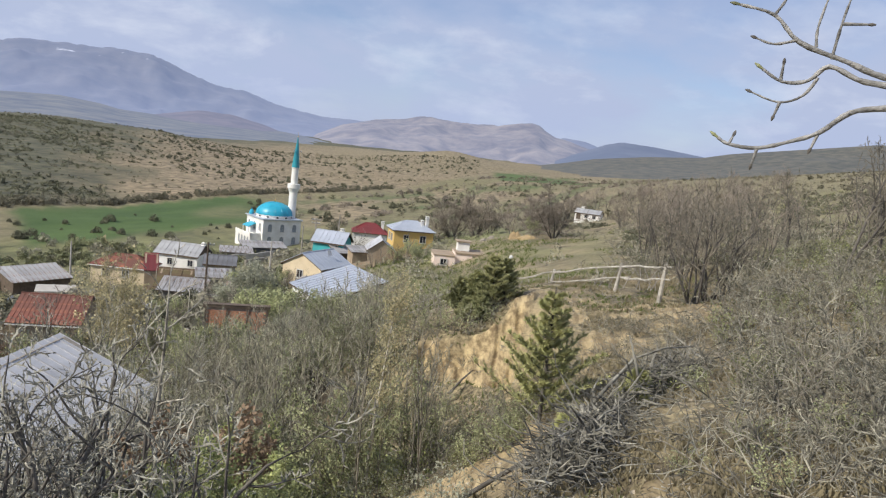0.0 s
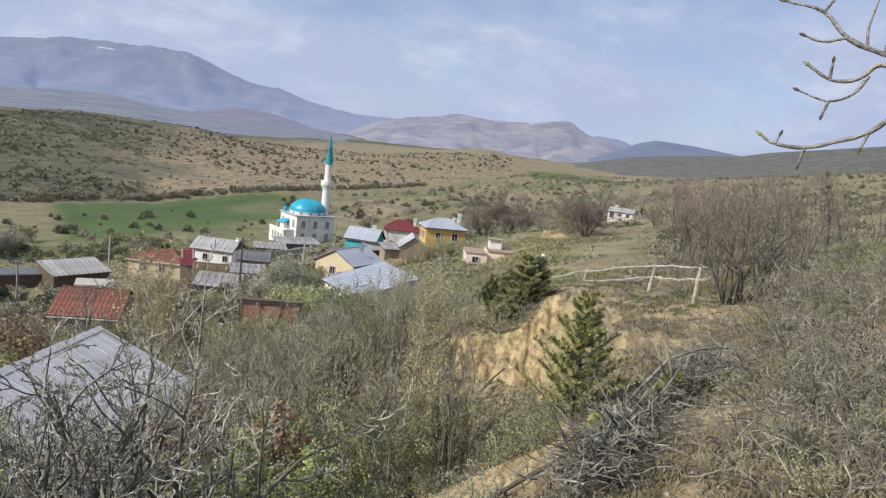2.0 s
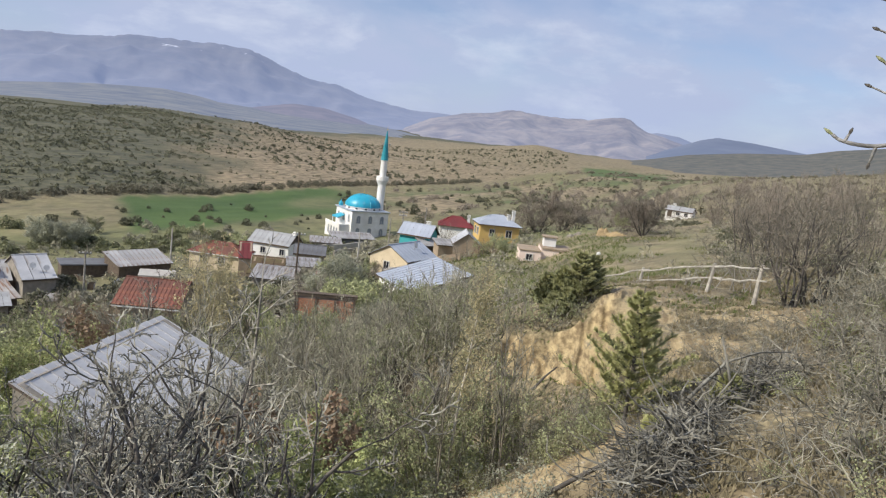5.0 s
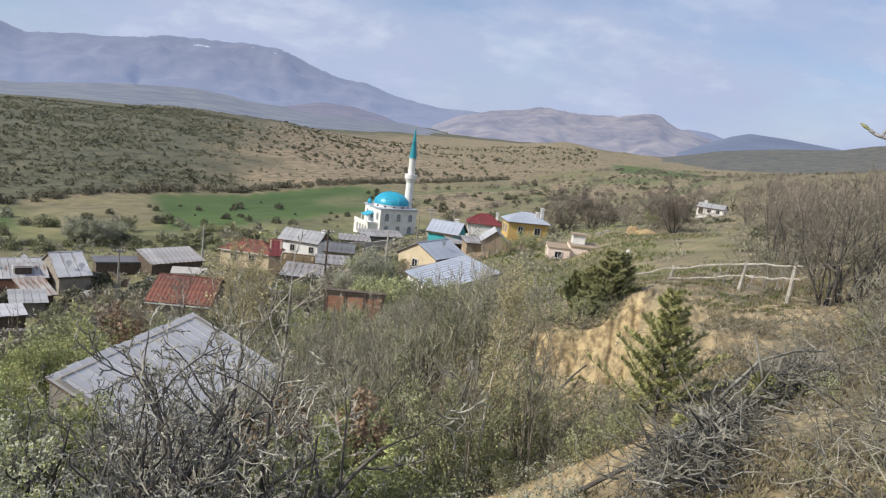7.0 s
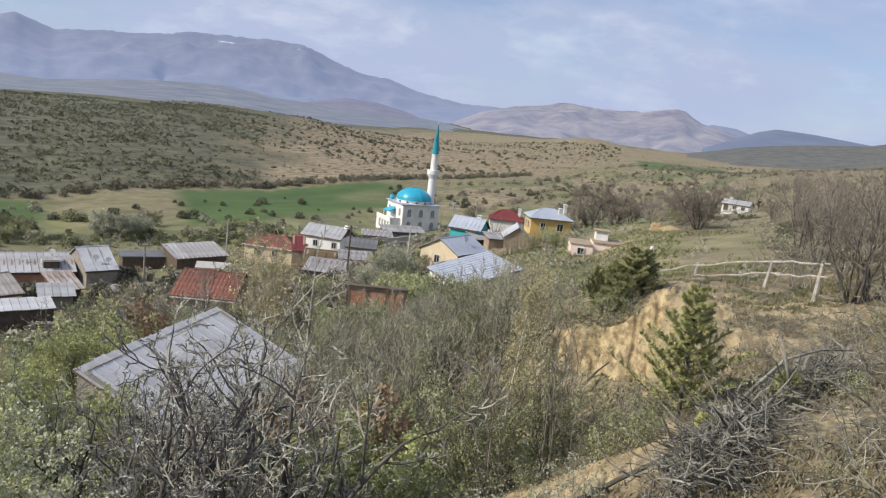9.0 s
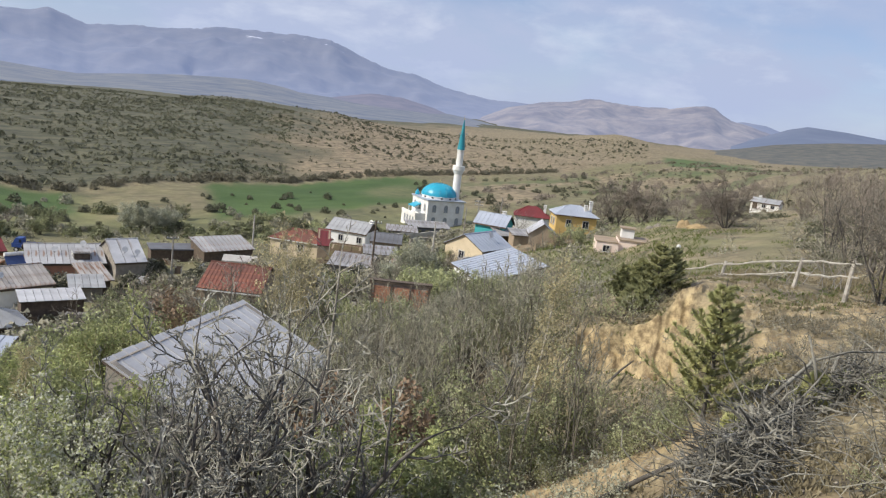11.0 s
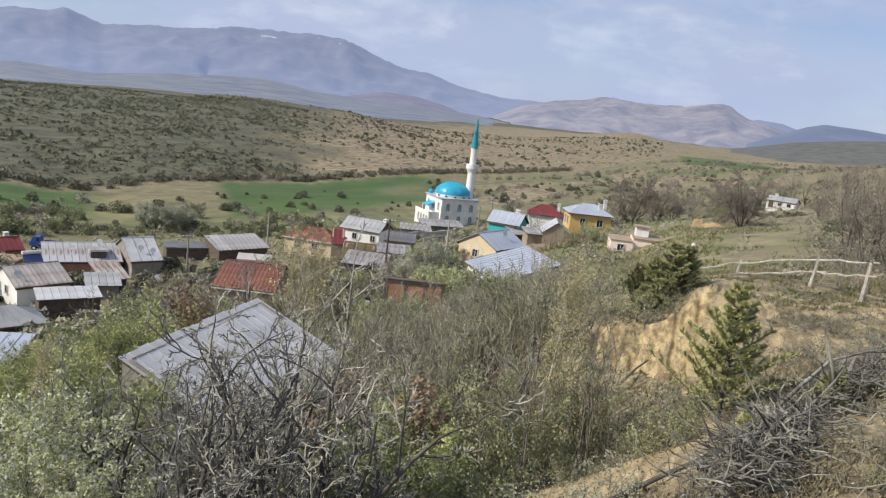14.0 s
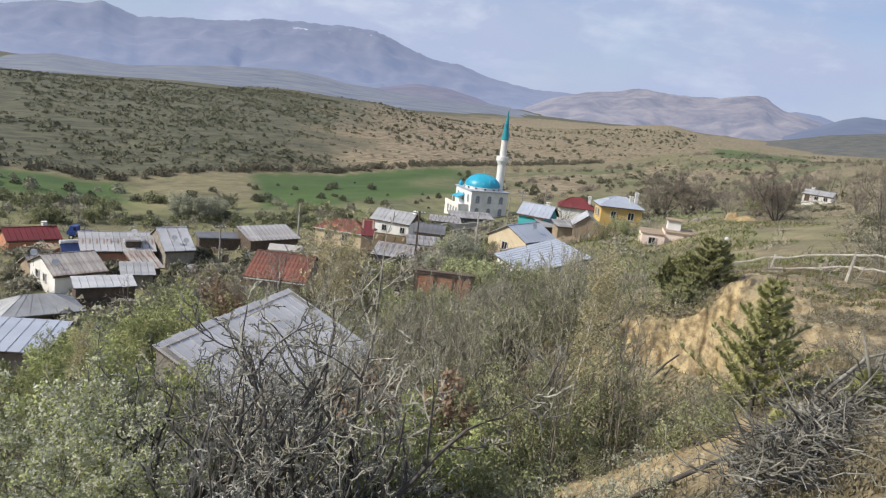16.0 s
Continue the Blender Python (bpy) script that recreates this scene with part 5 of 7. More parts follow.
kind_of("thicket_bare", 4, "slender bare thicket tree with grey-brown twigs", "tree", "thicket_tree", stems=3, spec=THICK_SPEC, bark="bark_grey", twigs="twig_mauve",
        height=4.6, radius=0.055, spread_out=0.24, min_r=0.015)
kind_of("thicket_green", 4, "slender thicket tree coming into yellow-green leaf", "tree", "thicket_tree", stems=3, spec=THICK_SPEC, bark="bark_grey", twigs="twig_brown",
        height=4.6, radius=0.045, spread_out=0.22, min_r=0.011, leaves=[("leaf_olive", 4, 0.09, 0.09, 2)])
kind_of("thicket_lime", 3, "young tree in fresh lime-green leaf", "tree", "young_tree", stems=3, spec=THICK_SPEC, bark="bark_grey", twigs="twig_brown",
        height=4.4, radius=0.045, spread_out=0.22, min_r=0.006, leaves=[("leaf_lime", 5, 0.12, 0.08, 2)])
kind_of("scrub", 5, "bare grey twiggy scrub bush on the dry slope", "bush", "scrub_bush", stems=7, spec=SHRUB_SPEC, bark="bark_grey", twigs="twig_grey",
        height=1.7, radius=0.018, spread_out=0.75, wander=0.2, lift=0.0, segs=5, min_r=0.011)
kind_of("bare_tree", 3, "bare many-stemmed tree with grey branches", "tree", "bare_tree", stems=5, spec=BARE_SPEC, bark="bark_brown", twigs="twig_slope",
        height=6.0, radius=0.095, spread_out=0.34, min_r=0.016)
kind_of("far_bare", 3, "rounded bare tree with mauve-brown twigs", "tree", "village_tree", stems=4, spec=FAR_SPEC, bark="bark_brown", twigs="twig_far",
        height=6.5, radius=0.09, spread_out=0.5, min_r=0.022)
kind_of("far_green", 3, "small tree in green-grey spring leaf", "tree", "village_tree", stems=3, spec=FAR_SPEC, bark="bark_brown", twigs="twig_brown",
        height=5.0, radius=0.08, spread_out=0.42, min_r=0.015, leaves=[("leaf_olive", 9, 0.23, 0.22, 1)])
kind_of("willow", 2, "large yellow-green willow with thin upright shoots", "tree", "willow_tree", stems=6, spec=THICK_SPEC, bark="bark_pale", twigs="twig_willow",
        height=5.2, radius=0.055, spread_out=0.35, min_r=0.013, leaves=[("leaf_lime", 5, 0.115, 0.09, 2)])
kind_of("rusty", 2, "bare village tree with orange-brown twigs", "tree", "village_tree", stems=5, spec=[(8, 0.5, 45, 0.15, 0.06, 2, 0.12), (6, 0.5, 45, 0.2, 0.04, 1, 0.1), (4, 0.55, 45, 0.2, 0.03, 1, 0.1)], bark="bark_brown", twigs="leaf_brown",
        height=5.0, radius=0.07, spread_out=0.5, min_r=0.012)
kind_of("far_silver", 2, "silvery-leaved spreading willow tree by the field", "tree", "willow_tree", stems=5, spec=FAR_SPEC, bark="bark_brown", twigs="twig_brown",
        height=5.0, radius=0.08, spread_out=0.6, min_r=0.015, leaves=[("silver_leaf", 18, 0.18, 0.26, 1)])
kind_of("round_bare", 2, "dense round bare tree with fine mauve-brown twigs", "tree", "round_tree", stems=6, spec=[(8, 0.5, 45, 0.15, 0.06, 2, 0.12), (6, 0.5, 45, 0.2, 0.04, 2, 0.1), (5, 0.55, 45, 0.2, 0.03, 1, 0.1)],
        bark="bark_brown", twigs="twig_far", height=5.2, radius=0.09, spread_out=0.75, min_r=0.022)
kind_of("low_green", 4, "low green undergrowth bush on the slope", "bush", "green_bush", stems=6, spec=LOW_SPEC, bark="bark_brown", twigs="twig_brown",
        height=1.5, radius=0.016, spread_out=0.6, wander=0.14, segs=3, min_r=0.005, leaves=[("leaf_green", 4, 0.085, 0.06, 1)])
kind_of("low_olive", 3, "low olive-green bush coming into leaf", "bush", "green_bush", stems=6, spec=LOW_SPEC, bark="bark_brown", twigs="twig_brown",
        height=1.7, radius=0.016, spread_out=0.55, wander=0.14, segs=3, min_r=0.006, leaves=[("leaf_olive", 4, 0.09, 0.06, 1)])
kind_of("thicket_grey", 3, "slender bare tree with dark stems and grey twigs", "tree", "thicket_tree", stems=4, spec=THICK_SPEC, bark="bark_brown", twigs="twig_dark",
        height=4.6, radius=0.05, spread_out=0.3, min_r=0.011)
kind_of("low_pale", 2, "low bush with small pale silvery leaves", "bush", "pale_bush", stems=6, spec=LOW_SPEC, bark="bark_brown", twigs="twig_brown",
        height=1.3, radius=0.014, spread_out=0.55, wander=0.14, segs=3, min_r=0.005, leaves=[("silver_leaf", 4, 0.07, 0.06, 1)])
kind_of("great_round", 1, "great round bare tree with a haze of mauve-brown twigs", "tree", "round_tree", stems=8, spec=[(9, 0.5, 45, 0.15, 0.05, 2, 0.1), (9, 0.5, 46, 0.2, 0.03, 1, 0.1), (15, 0.5, 50, 0.2, 0.02, 1, 0.1)],
        bark="bark_brown", twigs="twig_far", height=8.2, radius=0.13, spread_out=0.8, min_r=0.022)
kind_of("sapling", 3, "straight slim sapling stem with few twigs", "tree", "sapling_tree", stems=1, spec=[(9, 0.2, 34, 0.1, 0.1, 2, 0.3), (3, 0.5, 40, 0.15, 0.04, 1, 0.2)],
        bark="bark_grey", twigs="twig_grey", height=4.8, radius=0.032, lean=0.03, wander=0.03, lift=0.1, min_r=0.013)
kind_of("poplar", 2, "slim village poplar hung with yellow catkins", "tree", "poplar_tree", stems=5, spec=THICK_SPEC, bark="bark_pale", twigs="twig_brown",
        height=6.4, radius=0.06, spread_out=0.16, min_r=0.012, leaves=[("leaf_yellow", 1, 0.19, 0.12, 2)])
kind_of("slope_tree", 2, "tall slim bare tree with open grey branches", "tree", "slope_tree", stems=2, spec=[(12, 0.38, 40, 0.14, 0.08, 4, 0.28), (7, 0.42, 42, 0.18, 0.05, 2, 0.2), (5, 0.45, 42, 0.2, 0.04, 1, 0.2)],
        bark="bark_brown", twigs="twig_slope", height=7.8, radius=0.12, spread_out=0.18, wander=0.07, min_r=0.019)
USED = {}


def put(key, x, y, size=1.0, tall=1.0, group="", rng=random):
    meshes, label, category, name = KINDS[key]
    k = USED[key] = USED.get(key, -1) + 1
    return plant(name, meshes[k % len(meshes)], stand(x, y, rng.uniform(0, 360), size, tall=tall), label, category, group or name + "s")


rnd = random.Random(7)


def scatter(key, count, a0, a1, r0, r1, s0, s1, group="", keep=None, near=1.0):
    n = 0
    tries = 0
    while n < count and tries < count * 20:
        tries += 1
        a = rnd.uniform(a0, a1)
        r = r0 + (r1 - r0) * rnd.random() ** near
        x, y = at(a, r)
        if keep and not keep(a, r, x, y):
            continue
        put(key, x, y, rnd.uniform(s0, s1), rnd.uniform(0.85, 1.15), group, rnd)
        n += 1

# ---- trees of the ravine below the viewpoint ----
def clear_of_house(a, r, x, y):
    return not (-22.5 < x < -12.5 and 22.5 < y < 36) and not (a > -6 and r < 19.5) and r < 52 - 0.3 * max(0, a + 8) and not (-10 < a < 0 and 27 < r < 32) and not (a > -3.5 and r > 33)


scatter("thicket_bare", 62, -24, 0.5, 24, 50, 0.7, 1.0, "thicket trees", clear_of_house)
scatter("thicket_green", 44, -24, -2, 21, 48, 0.6, 0.95, "thicket trees", clear_of_house)
scatter("thicket_lime", 16, -20, -11, 14.5, 24, 0.45, 0.75, "young trees", clear_of_house)
scatter("low_green", 70, -23, -1, 15, 34, 0.6, 1.2, "green bushes", clear_of_house)
scatter("low_olive", 40, -26, 1, 17, 46, 0.6, 1.3, "green bushes", clear_of_house)
scatter("thicket_green", 10, -45, -30, 36, 58, 0.6, 0.9, "thicket trees", lambda a, r, x, y: clear_of_house(a, r, x, y) and not (x < -33 and 33 < y < 54))
scatter("thicket_lime", 9, -45, -36, 22, 34, 0.7, 1.0, "young trees", clear_of_house)
scatter("thicket_bare", 8, -36, -24, 16, 24, 0.5, 0.75, "thicket trees", clear_of_house)
scatter("low_olive", 20, -46, -24, 16, 30, 0.8, 1.4, "green bushes", clear_of_house)

# ---- scrub on the dry slope ----
def off_fence(a, r, x, y):
    return not (4 < a < 18 and 33 < r < 45)


scatter("scrub", 130, 14, 38, 12, 46, 0.7, 1.25, "scrub bushes", lambda a, r, x, y: a > 25.5 - (r - 13) * 0.28 + 2.0 * vnoise(x / 3, y / 3, 15) and off_fence(a, r, x, y))
scatter("scrub", 80, 8, 38, 46, 120, 0.9, 1.6, "scrub bushes")
scatter("scrub", 16, 10, 20, 22, 36, 0.4, 0.7, "scrub bushes", off_fence)
scatter("scrub", 18, 0, 8, 20.5, 27, 0.4, 0.8, "scrub bushes")
scatter("scrub", 14, -1, 5, 36, 48, 0.6, 1.0, "scrub bushes")
scatter("scrub", 16, 21, 35, 13, 34, 0.6, 1.0, "scrub bushes", off_fence)
scatter("low_green", 12, 17, 34, 18, 60, 0.35, 0.7, "green bushes", off_fence)

# ---- bare trees by the fence and over the slope ----
for a, r, s in ((27.9, 44, 1.05), (29.6, 47, 0.9), (31.0, 41, 0.9), (24.2, 62, 0.8), (21.6, 70, 0.75)):
    put("slope_tree", *at(a, r), s, 1.0, "bare trees on the slope", rnd)
for a, r, s in ((20.8, 38.5, 0.75), (17.6, 46, 0.8), (16.2, 52, 0.8), (15.0, 58, 0.8), (22.6, 48, 0.7), (19.5, 60, 0.9), (24, 70, 0.8), (28, 90, 0.9), (22, 95, 0.9), (17.5, 75, 0.9)):
    put("bare_tree", *at(a, r), s, 1.0, "bare trees on the slope", rnd)
scatter("far_bare", 44, 9, 23, 95, 300, 0.7, 1.05, "bare village trees", lambda a, r, x, y: not (a < 14 and r < 185))
scatter("far_bare", 18, 14, 34, 58, 130, 0.5, 0.8, "bare village trees")
scatter("far_bare", 24, 5, 24, 75, 260, 0.7, 1.1, "bare village trees", lambda a, r, x, y: not (a < 14 and 120 < r < 182) and not (a < 8 and 85 < r < 118) and not (9 < a < 12.4 and r < 190))
for a, r, s in ((0.5, 164, 1.15), (2.3, 163, 1.15), (8.1, 107, 0.85), (6.9, 115, 0.7)):
    put("great_round", *at(a, r), s, 0.95, "bare village trees", rnd)
for a, r, s in ((3.4, 168, 1.2), (-0.7, 168, 1.2), (5.0, 150, 0.9), (6.4, 160, 0.9),
                (13.0, 128, 1.0), (14.6, 120, 0.9), (16.5, 105, 0.9), (-8.4, 172, 0.8), (-9.4, 180, 0.7)):
    put("round_bare", *at(a, r), s, 1.0, "bare village trees", rnd)


# ---- gardens between the houses ----
def garden(a, r, x, y):
    return 50 < r < 64 or (-28 < a < -22 and r < 100) or (-17 < a < -11.5 and r < 105) or (-35 < a < -30 and 66 < r < 92)


scatter("far_bare", 26, -34, -4, 50, 130, 0.4, 0.6, "bare village trees", garden)
scatter("far_green", 34, -38, -5, 50, 125, 0.35, 0.62, "small green trees", garden)
for a, r, s in ((-13.4, 61, 0.85), (-12.6, 60, 0.85), (-11.8, 59, 0.85), (-11.0, 58, 0.75), (-10.2, 58, 0.7), (-9.2, 57.5, 0.7), (-8.0, 58, 0.65), (-6.8, 59, 0.6), (-5.4, 60, 0.5), (-13.8, 62, 0.6), (-15.5, 64, 0.6)):
    put("far_green", *at(a, r), s, 0.9, "small green trees", rnd)
scatter("far_green", 14, -46, -16, 140, 168, 0.45, 0.8, "small green trees")
scatter("far_bare", 10, -46, -16, 135, 165, 0.35, 0.6, "bare village trees")
for a, r, s in ((-33.3, 150, 1.1), (-34.6, 152, 1.0), (-32.4, 154, 0.9)):
    put("far_silver", *at(a, r), s, 0.9, "silvery willows", rnd)
# single trees that stand out among the gardens
for key, a, r, s in (("willow", -41.5, 30, 0.8), ("willow", -39.0, 33, 0.75), ("willow", -44.5, 27, 0.8), ("willow", -37.8, 42, 0.9), ("far_green", -36.0, 44, 0.95), ("far_green", -38.5, 46, 0.9),
                     ("far_silver", -14.0, 76, 0.95), ("far_silver", -15.2, 79, 0.7), ("far_green", -18.2, 54, 0.7), ("far_green", -17.3, 53, 0.6), ("rusty", -31.0, 70, 0.85), ("rusty", -32.4, 73, 0.75),
                     ("rusty", -4.4, 102, 0.5), ("rusty", -3.4, 103, 0.5), ("far_green", -1.9, 104, 0.5), ("far_bare", -5.2, 100, 0.5), ("rusty", -2.6, 105, 0.45),
                     ):
    put(key, *at(a, r), s, 1.0, "garden trees", rnd)
for key, a, r, s in (("rusty", -24.6, 88, 0.7), ("far_bare", -26.5, 84, 0.75), ("far_green", -28.0, 62, 0.7), ("far_bare", -22.0, 66, 0.8), ("far_bare", -19.5, 70, 0.7), ("far_green", -21.0, 60, 0.7),
                     ("far_bare", -10.6, 79, 0.45), ("far_green", -12.4, 72, 0.6), ("rusty", -10.9, 82.5, 0.4), ("far_bare", -35.0, 62, 0.7), ("far_green", -33.8, 56, 0.8), ("far_bare", -30.5, 50, 0.7),
                     ("far_bare", -6.5, 145, 0.7), ("far_bare", -9.0, 165, 0.8), ("far_bare", -3.2, 150, 0.6), ("far_green", -1.7, 97, 0.4), ("far_green", 6.5, 112, 0.5)):
    put(key, *at(a, r), s, 1.0, "garden trees", rnd)

# bare and lime trees that hide the gable of the low house
for key, a, r, s in (("thicket_bare", -36.5, 22, 0.85), ("thicket_bare", -34.5, 21, 0.8), ("thicket_bare", -32.0, 22, 0.75), ("thicket_lime", -38.0, 22, 0.9), ("thicket_lime", -36.0, 19, 0.7),
                     ("thicket_bare", -30.0, 23, 0.7), ("low_olive", -33.5, 18, 1.3), ("low_olive", -31.0, 20, 1.3), ("thicket_bare", -27.0, 24, 0.75), ("thicket_bare", -24.5, 25, 0.85)):
    put(key, *at(a, r), s, 1.0, "thicket trees", rnd)
for key, a, r, s in (("willow", -37.2, 24.5, 0.65), ("willow", -35.6, 23, 0.6), ("low_olive", -36.4, 21, 1.7), ("low_olive", -34.6, 20.5, 1.6), ("low_green", -33.0, 20, 1.6),
                     ("thicket_bare", 1.5, 24, 0.45), ("thicket_bare", 3.2, 25, 0.4), ("thicket_bare", 4.8, 25.5, 0.35), ("scrub", 1.2, 27.5, 0.9), ("scrub", 4.2, 26.5, 0.8), ("scrub", 5.8, 25.5, 0.8), ("scrub", 1.0, 27, 1.0)):
    put(key, *at(a, r), s, 1.0, "thicket trees", rnd)
for key, a, r, s in (("rusty", -30.2, 64, 0.75), ("far_bare", -25.4, 63, 0.6), ("far_green", -24.6, 62, 0.55), ("far_bare", -23.8, 95, 0.7),
                     ("far_bare", -22.2, 94, 0.6), ("far_green", -20.4, 84, 0.5), ("far_green", -19.0, 82, 0.5), ("far_bare", -16.5, 88, 0.6), ("far_green", -35.2, 70, 0.7), ("far_bare", -34.0, 74, 0.7),
                     ("far_green", -41.8, 58, 0.4), ("far_green", -39.6, 56, 0.45)):
    put(key, *at(a, r), s, 1.0, "garden trees", rnd)

# willows and lime trees left of the low house, poplars among the gardens
for key, a, r, s in (("willow", -34.6, 38, 1.1), ("willow", -36.6, 37, 1.0), ("willow", -38.6, 36, 0.9), ("willow", -41.0, 35, 0.72), ("willow", -32.6, 41, 1.05), ("willow", -30.8, 43, 0.95), ("willow", -18.2, 50, 0.75),
                     ("willow", -43.0, 33, 0.72), ("thicket_green", -33.5, 35, 0.95), ("thicket_green", -31.5, 38, 0.95), ("poplar", -22.8, 60, 1.3), ("poplar", -23.6, 61, 1.15), ("poplar", -22.0, 58, 0.8),
                     ("poplar", -24.6, 86, 0.8), ("thicket_lime", -13.0, 15.0, 0.65), ("thicket_lime", -15.2, 15.6, 0.7), ("thicket_lime", -17.4, 15.0, 0.6), ("low_green", -14.2, 14.0, 1.3), ("low_green", -11.5, 15.0, 1.2)):
    put(key, *at(a, r), s, 1.0, "garden trees", rnd)
for a, r, s in ((-34.4, 24.5, 0.95), (-33.2, 24.0, 0.85), (-36.0, 25.5, 1.0), (-38.2, 26, 1.0)):
    put("thicket_lime", *at(a, r), s, 1.0, "young trees", rnd)
# slim stems before the foot of the bank
for a, r, s in ((-1.6, 26, 0.9), (-0.6, 25.5, 0.8), (1.0, 25, 0.45), (-3.2, 26, 0.8)):
    put("thicket_bare" if r > 26 else "thicket_green", *at(a, r), s, 1.0, "thicket trees", rnd)
for a, r, s in ((-30.6, 66, 0.7), (-31.6, 63, 0.7), (-27.6, 63, 0.55), (-26.6, 64, 0.65), (-25.6, 64, 0.65)):
    put("rusty", *at(a, r), s, 1.0, "garden trees", rnd)
scatter("thicket_bare", 30, -20, -5, 36, 52, 0.75, 1.0, "thicket trees", clear_of_house)
scatter("low_olive", 12, 2, 9, 20, 25.5, 0.4, 0.8, "green bushes")
scatter("low_olive", 8, -1, 7, 27.5, 32, 0.25, 0.5, "green bushes")
scatter("scrub", 10, -1, 7, 27.5, 34, 0.25, 0.5, "scrub bushes")
for a, r, s in ((-21.5, 21.0, 0.95), (-24.5, 21.5, 0.9), (-27.5, 22.0, 0.95), (-30.5, 22.0, 0.9), (-32.0, 21.5, 0.9), (-20.2, 23.0, 1.15), (-21.4, 23.6, 1.2), (-22.4, 23.8, 1.15)):
    put("thicket_grey", *at(a, r), s, 1.0, "thicket trees", rnd)
for a, r, s in ((-21.0, 12.4, 1.2), (-18.5, 13.0, 1.3), (-16.0, 12.8, 1.1), (-20.0, 15.0, 1.4), (-22.5, 14.6, 1.4), (-13.5, 13.2, 1.0), (-9.0, 15.5, 1.0), (-7.5, 16.5, 0.9)):
    put("low_olive" if int(r * 10) % 2 else "low_green", *at(a, r), s, 1.0, "green bushes", rnd)
for k in range(14):
    put("low_pale", *at(rnd.uniform(-13, 3), rnd.uniform(14.2, 16.6)), rnd.uniform(0.5, 0.95), 1.0, "pale bushes", rnd)
scatter("low_green", 26, 20, 36, 24, 70, 0.4, 0.8, "green bushes", off_fence)
scatter("low_olive", 16, 20, 36, 22, 60, 0.4, 0.8, "green bushes", off_fence)
for a, r, s in ((14.0, 172, 1.3), (15.6, 160, 1.2), (9.0, 200, 1.3), (6.6, 215, 1.1), (4.8, 235, 1.0), (16.8, 140, 1.2), (18.4, 128, 1.2), (13.2, 205, 1.2), (11.0, 240, 1.2)):
    put("far_bare", *at(a, r), s, 1.0, "bare village trees", rnd)
for a, r, s in ((-11.2, 55.5, 0.42), (-10.6, 55, 0.45), (-10.0, 54.5, 0.45), (-9.4, 54, 0.42)):
    put("far_silver", *at(a, r), s, 1.0, "silvery willows", rnd)
for a, r, s in ((-11.6, 61, 0.8), (-12.9, 63, 0.8), (-2.6, 112, 0.6), (-3.6, 108, 0.55)):
    put("far_green", *at(a, r), s, 0.9, "small green trees", rnd)
scatter("sapling", 46, -16, 0.5, 20, 31, 0.75, 1.15, "saplings", clear_of_house)
scatter("low_olive", 16, -9, 6, 58, 90, 0.5, 1.0, "green bushes", lambda a, r, x, y: not (-2.5 < a < 4.5 and r > 70) and not (-9 < a < -1 and r < 68))
for k in range(16):
    put("scrub", *at(rnd.uniform(-38, -9), rnd.uniform(9.5, 14.5)), rnd.uniform(0.6, 1.1), 1.0, "scrub bushes", rnd)
for k in range(10):
    put("low_pale", *at(rnd.uniform(-36, -12), rnd.uniform(10.5, 14.0)), rnd.uniform(0.6, 1.0), 1.0, "pale bushes", rnd)
scatter("thicket_bare", 26, -16, 0, 26, 42, 0.6, 0.95, "thicket trees", clear_of_house)
scatter("sapling", 40, -18, -2, 24, 42, 0.8, 1.2, "saplings", clear_of_house)
scatter("sapling", 14, -2, 8, 20.5, 25, 0.3, 0.5, "saplings")
scatter("scrub", 30, 9, 18, 23, 36, 0.3, 0.6, "scrub bushes", off_fence)
scatter("low_olive", 14, 20, 34, 12, 30, 0.3, 0.6, "green bushes")
# bushes along the lip of the bank
for key, a, r, s in (("scrub", -0.9, 35.4, 0.7), ("low_olive", 0.0, 35.6, 0.8), ("scrub", 0.8, 35.3, 0.7), ("low_olive", 1.6, 35.5, 0.9), ("scrub", 2.4, 35.2, 0.65), ("scrub", 3.2, 35.3, 0.7), ("low_olive", 3.9, 35.4, 0.7),
                     ("scrub", 4.6, 35.4, 0.6), ("low_olive", -1.8, 35.8, 0.9), ("thicket_bare", -1.6, 37.0, 0.6), ("thicket_bare", 0.2, 37.5, 0.55), ("scrub", 5.2, 35.8, 0.5)):
    put(key, *at(a, r), s, 1.0, "bank bushes", rnd)
for a, r, s in ((-5.8, 22.0, 1.1), (-4.4, 21.0, 1.0), (-2.2, 21.5, 0.9), (-7.2, 22.5, 1.2), (-8.6, 21.5, 1.2), (-1.0, 21.0, 0.7), (-3.2, 20.2, 0.8), (-6.4, 20.4, 1.0)):
    put("low_pale" if s < 1.05 else "low_green", *at(a, r), s, 1.0, "pale bushes", rnd)
# leafy bushes below the fruit trees
for key, a, r, s in (("thicket_lime", -18.2, 13.4, 0.62), ("willow", -15.6, 14.6, 0.55), ("thicket_lime", -20.4, 15.2, 0.7), ("willow", -22.6, 14.4, 0.5), ("thicket_lime", -16.8, 16.4, 0.6), ("thicket_green", -11.6, 16.6, 0.5),
                     ("thicket_lime", -12.6, 14.2, 0.5), ("thicket_green", -8.4, 17.6, 0.42), ("willow", -24.8, 14.8, 0.5)):
    put(key, *at(a, r), s, 1.0, "young trees", rnd)
for key, a, r, s in (("far_bare", -35.8, 62, 0.85), ("far_green", -34.4, 60, 0.8), ("far_bare", -33.2, 63, 0.8), ("round_bare", -32.2, 66, 0.7)):
    put(key, *at(a, r), s, 1.0, "garden trees", rnd)

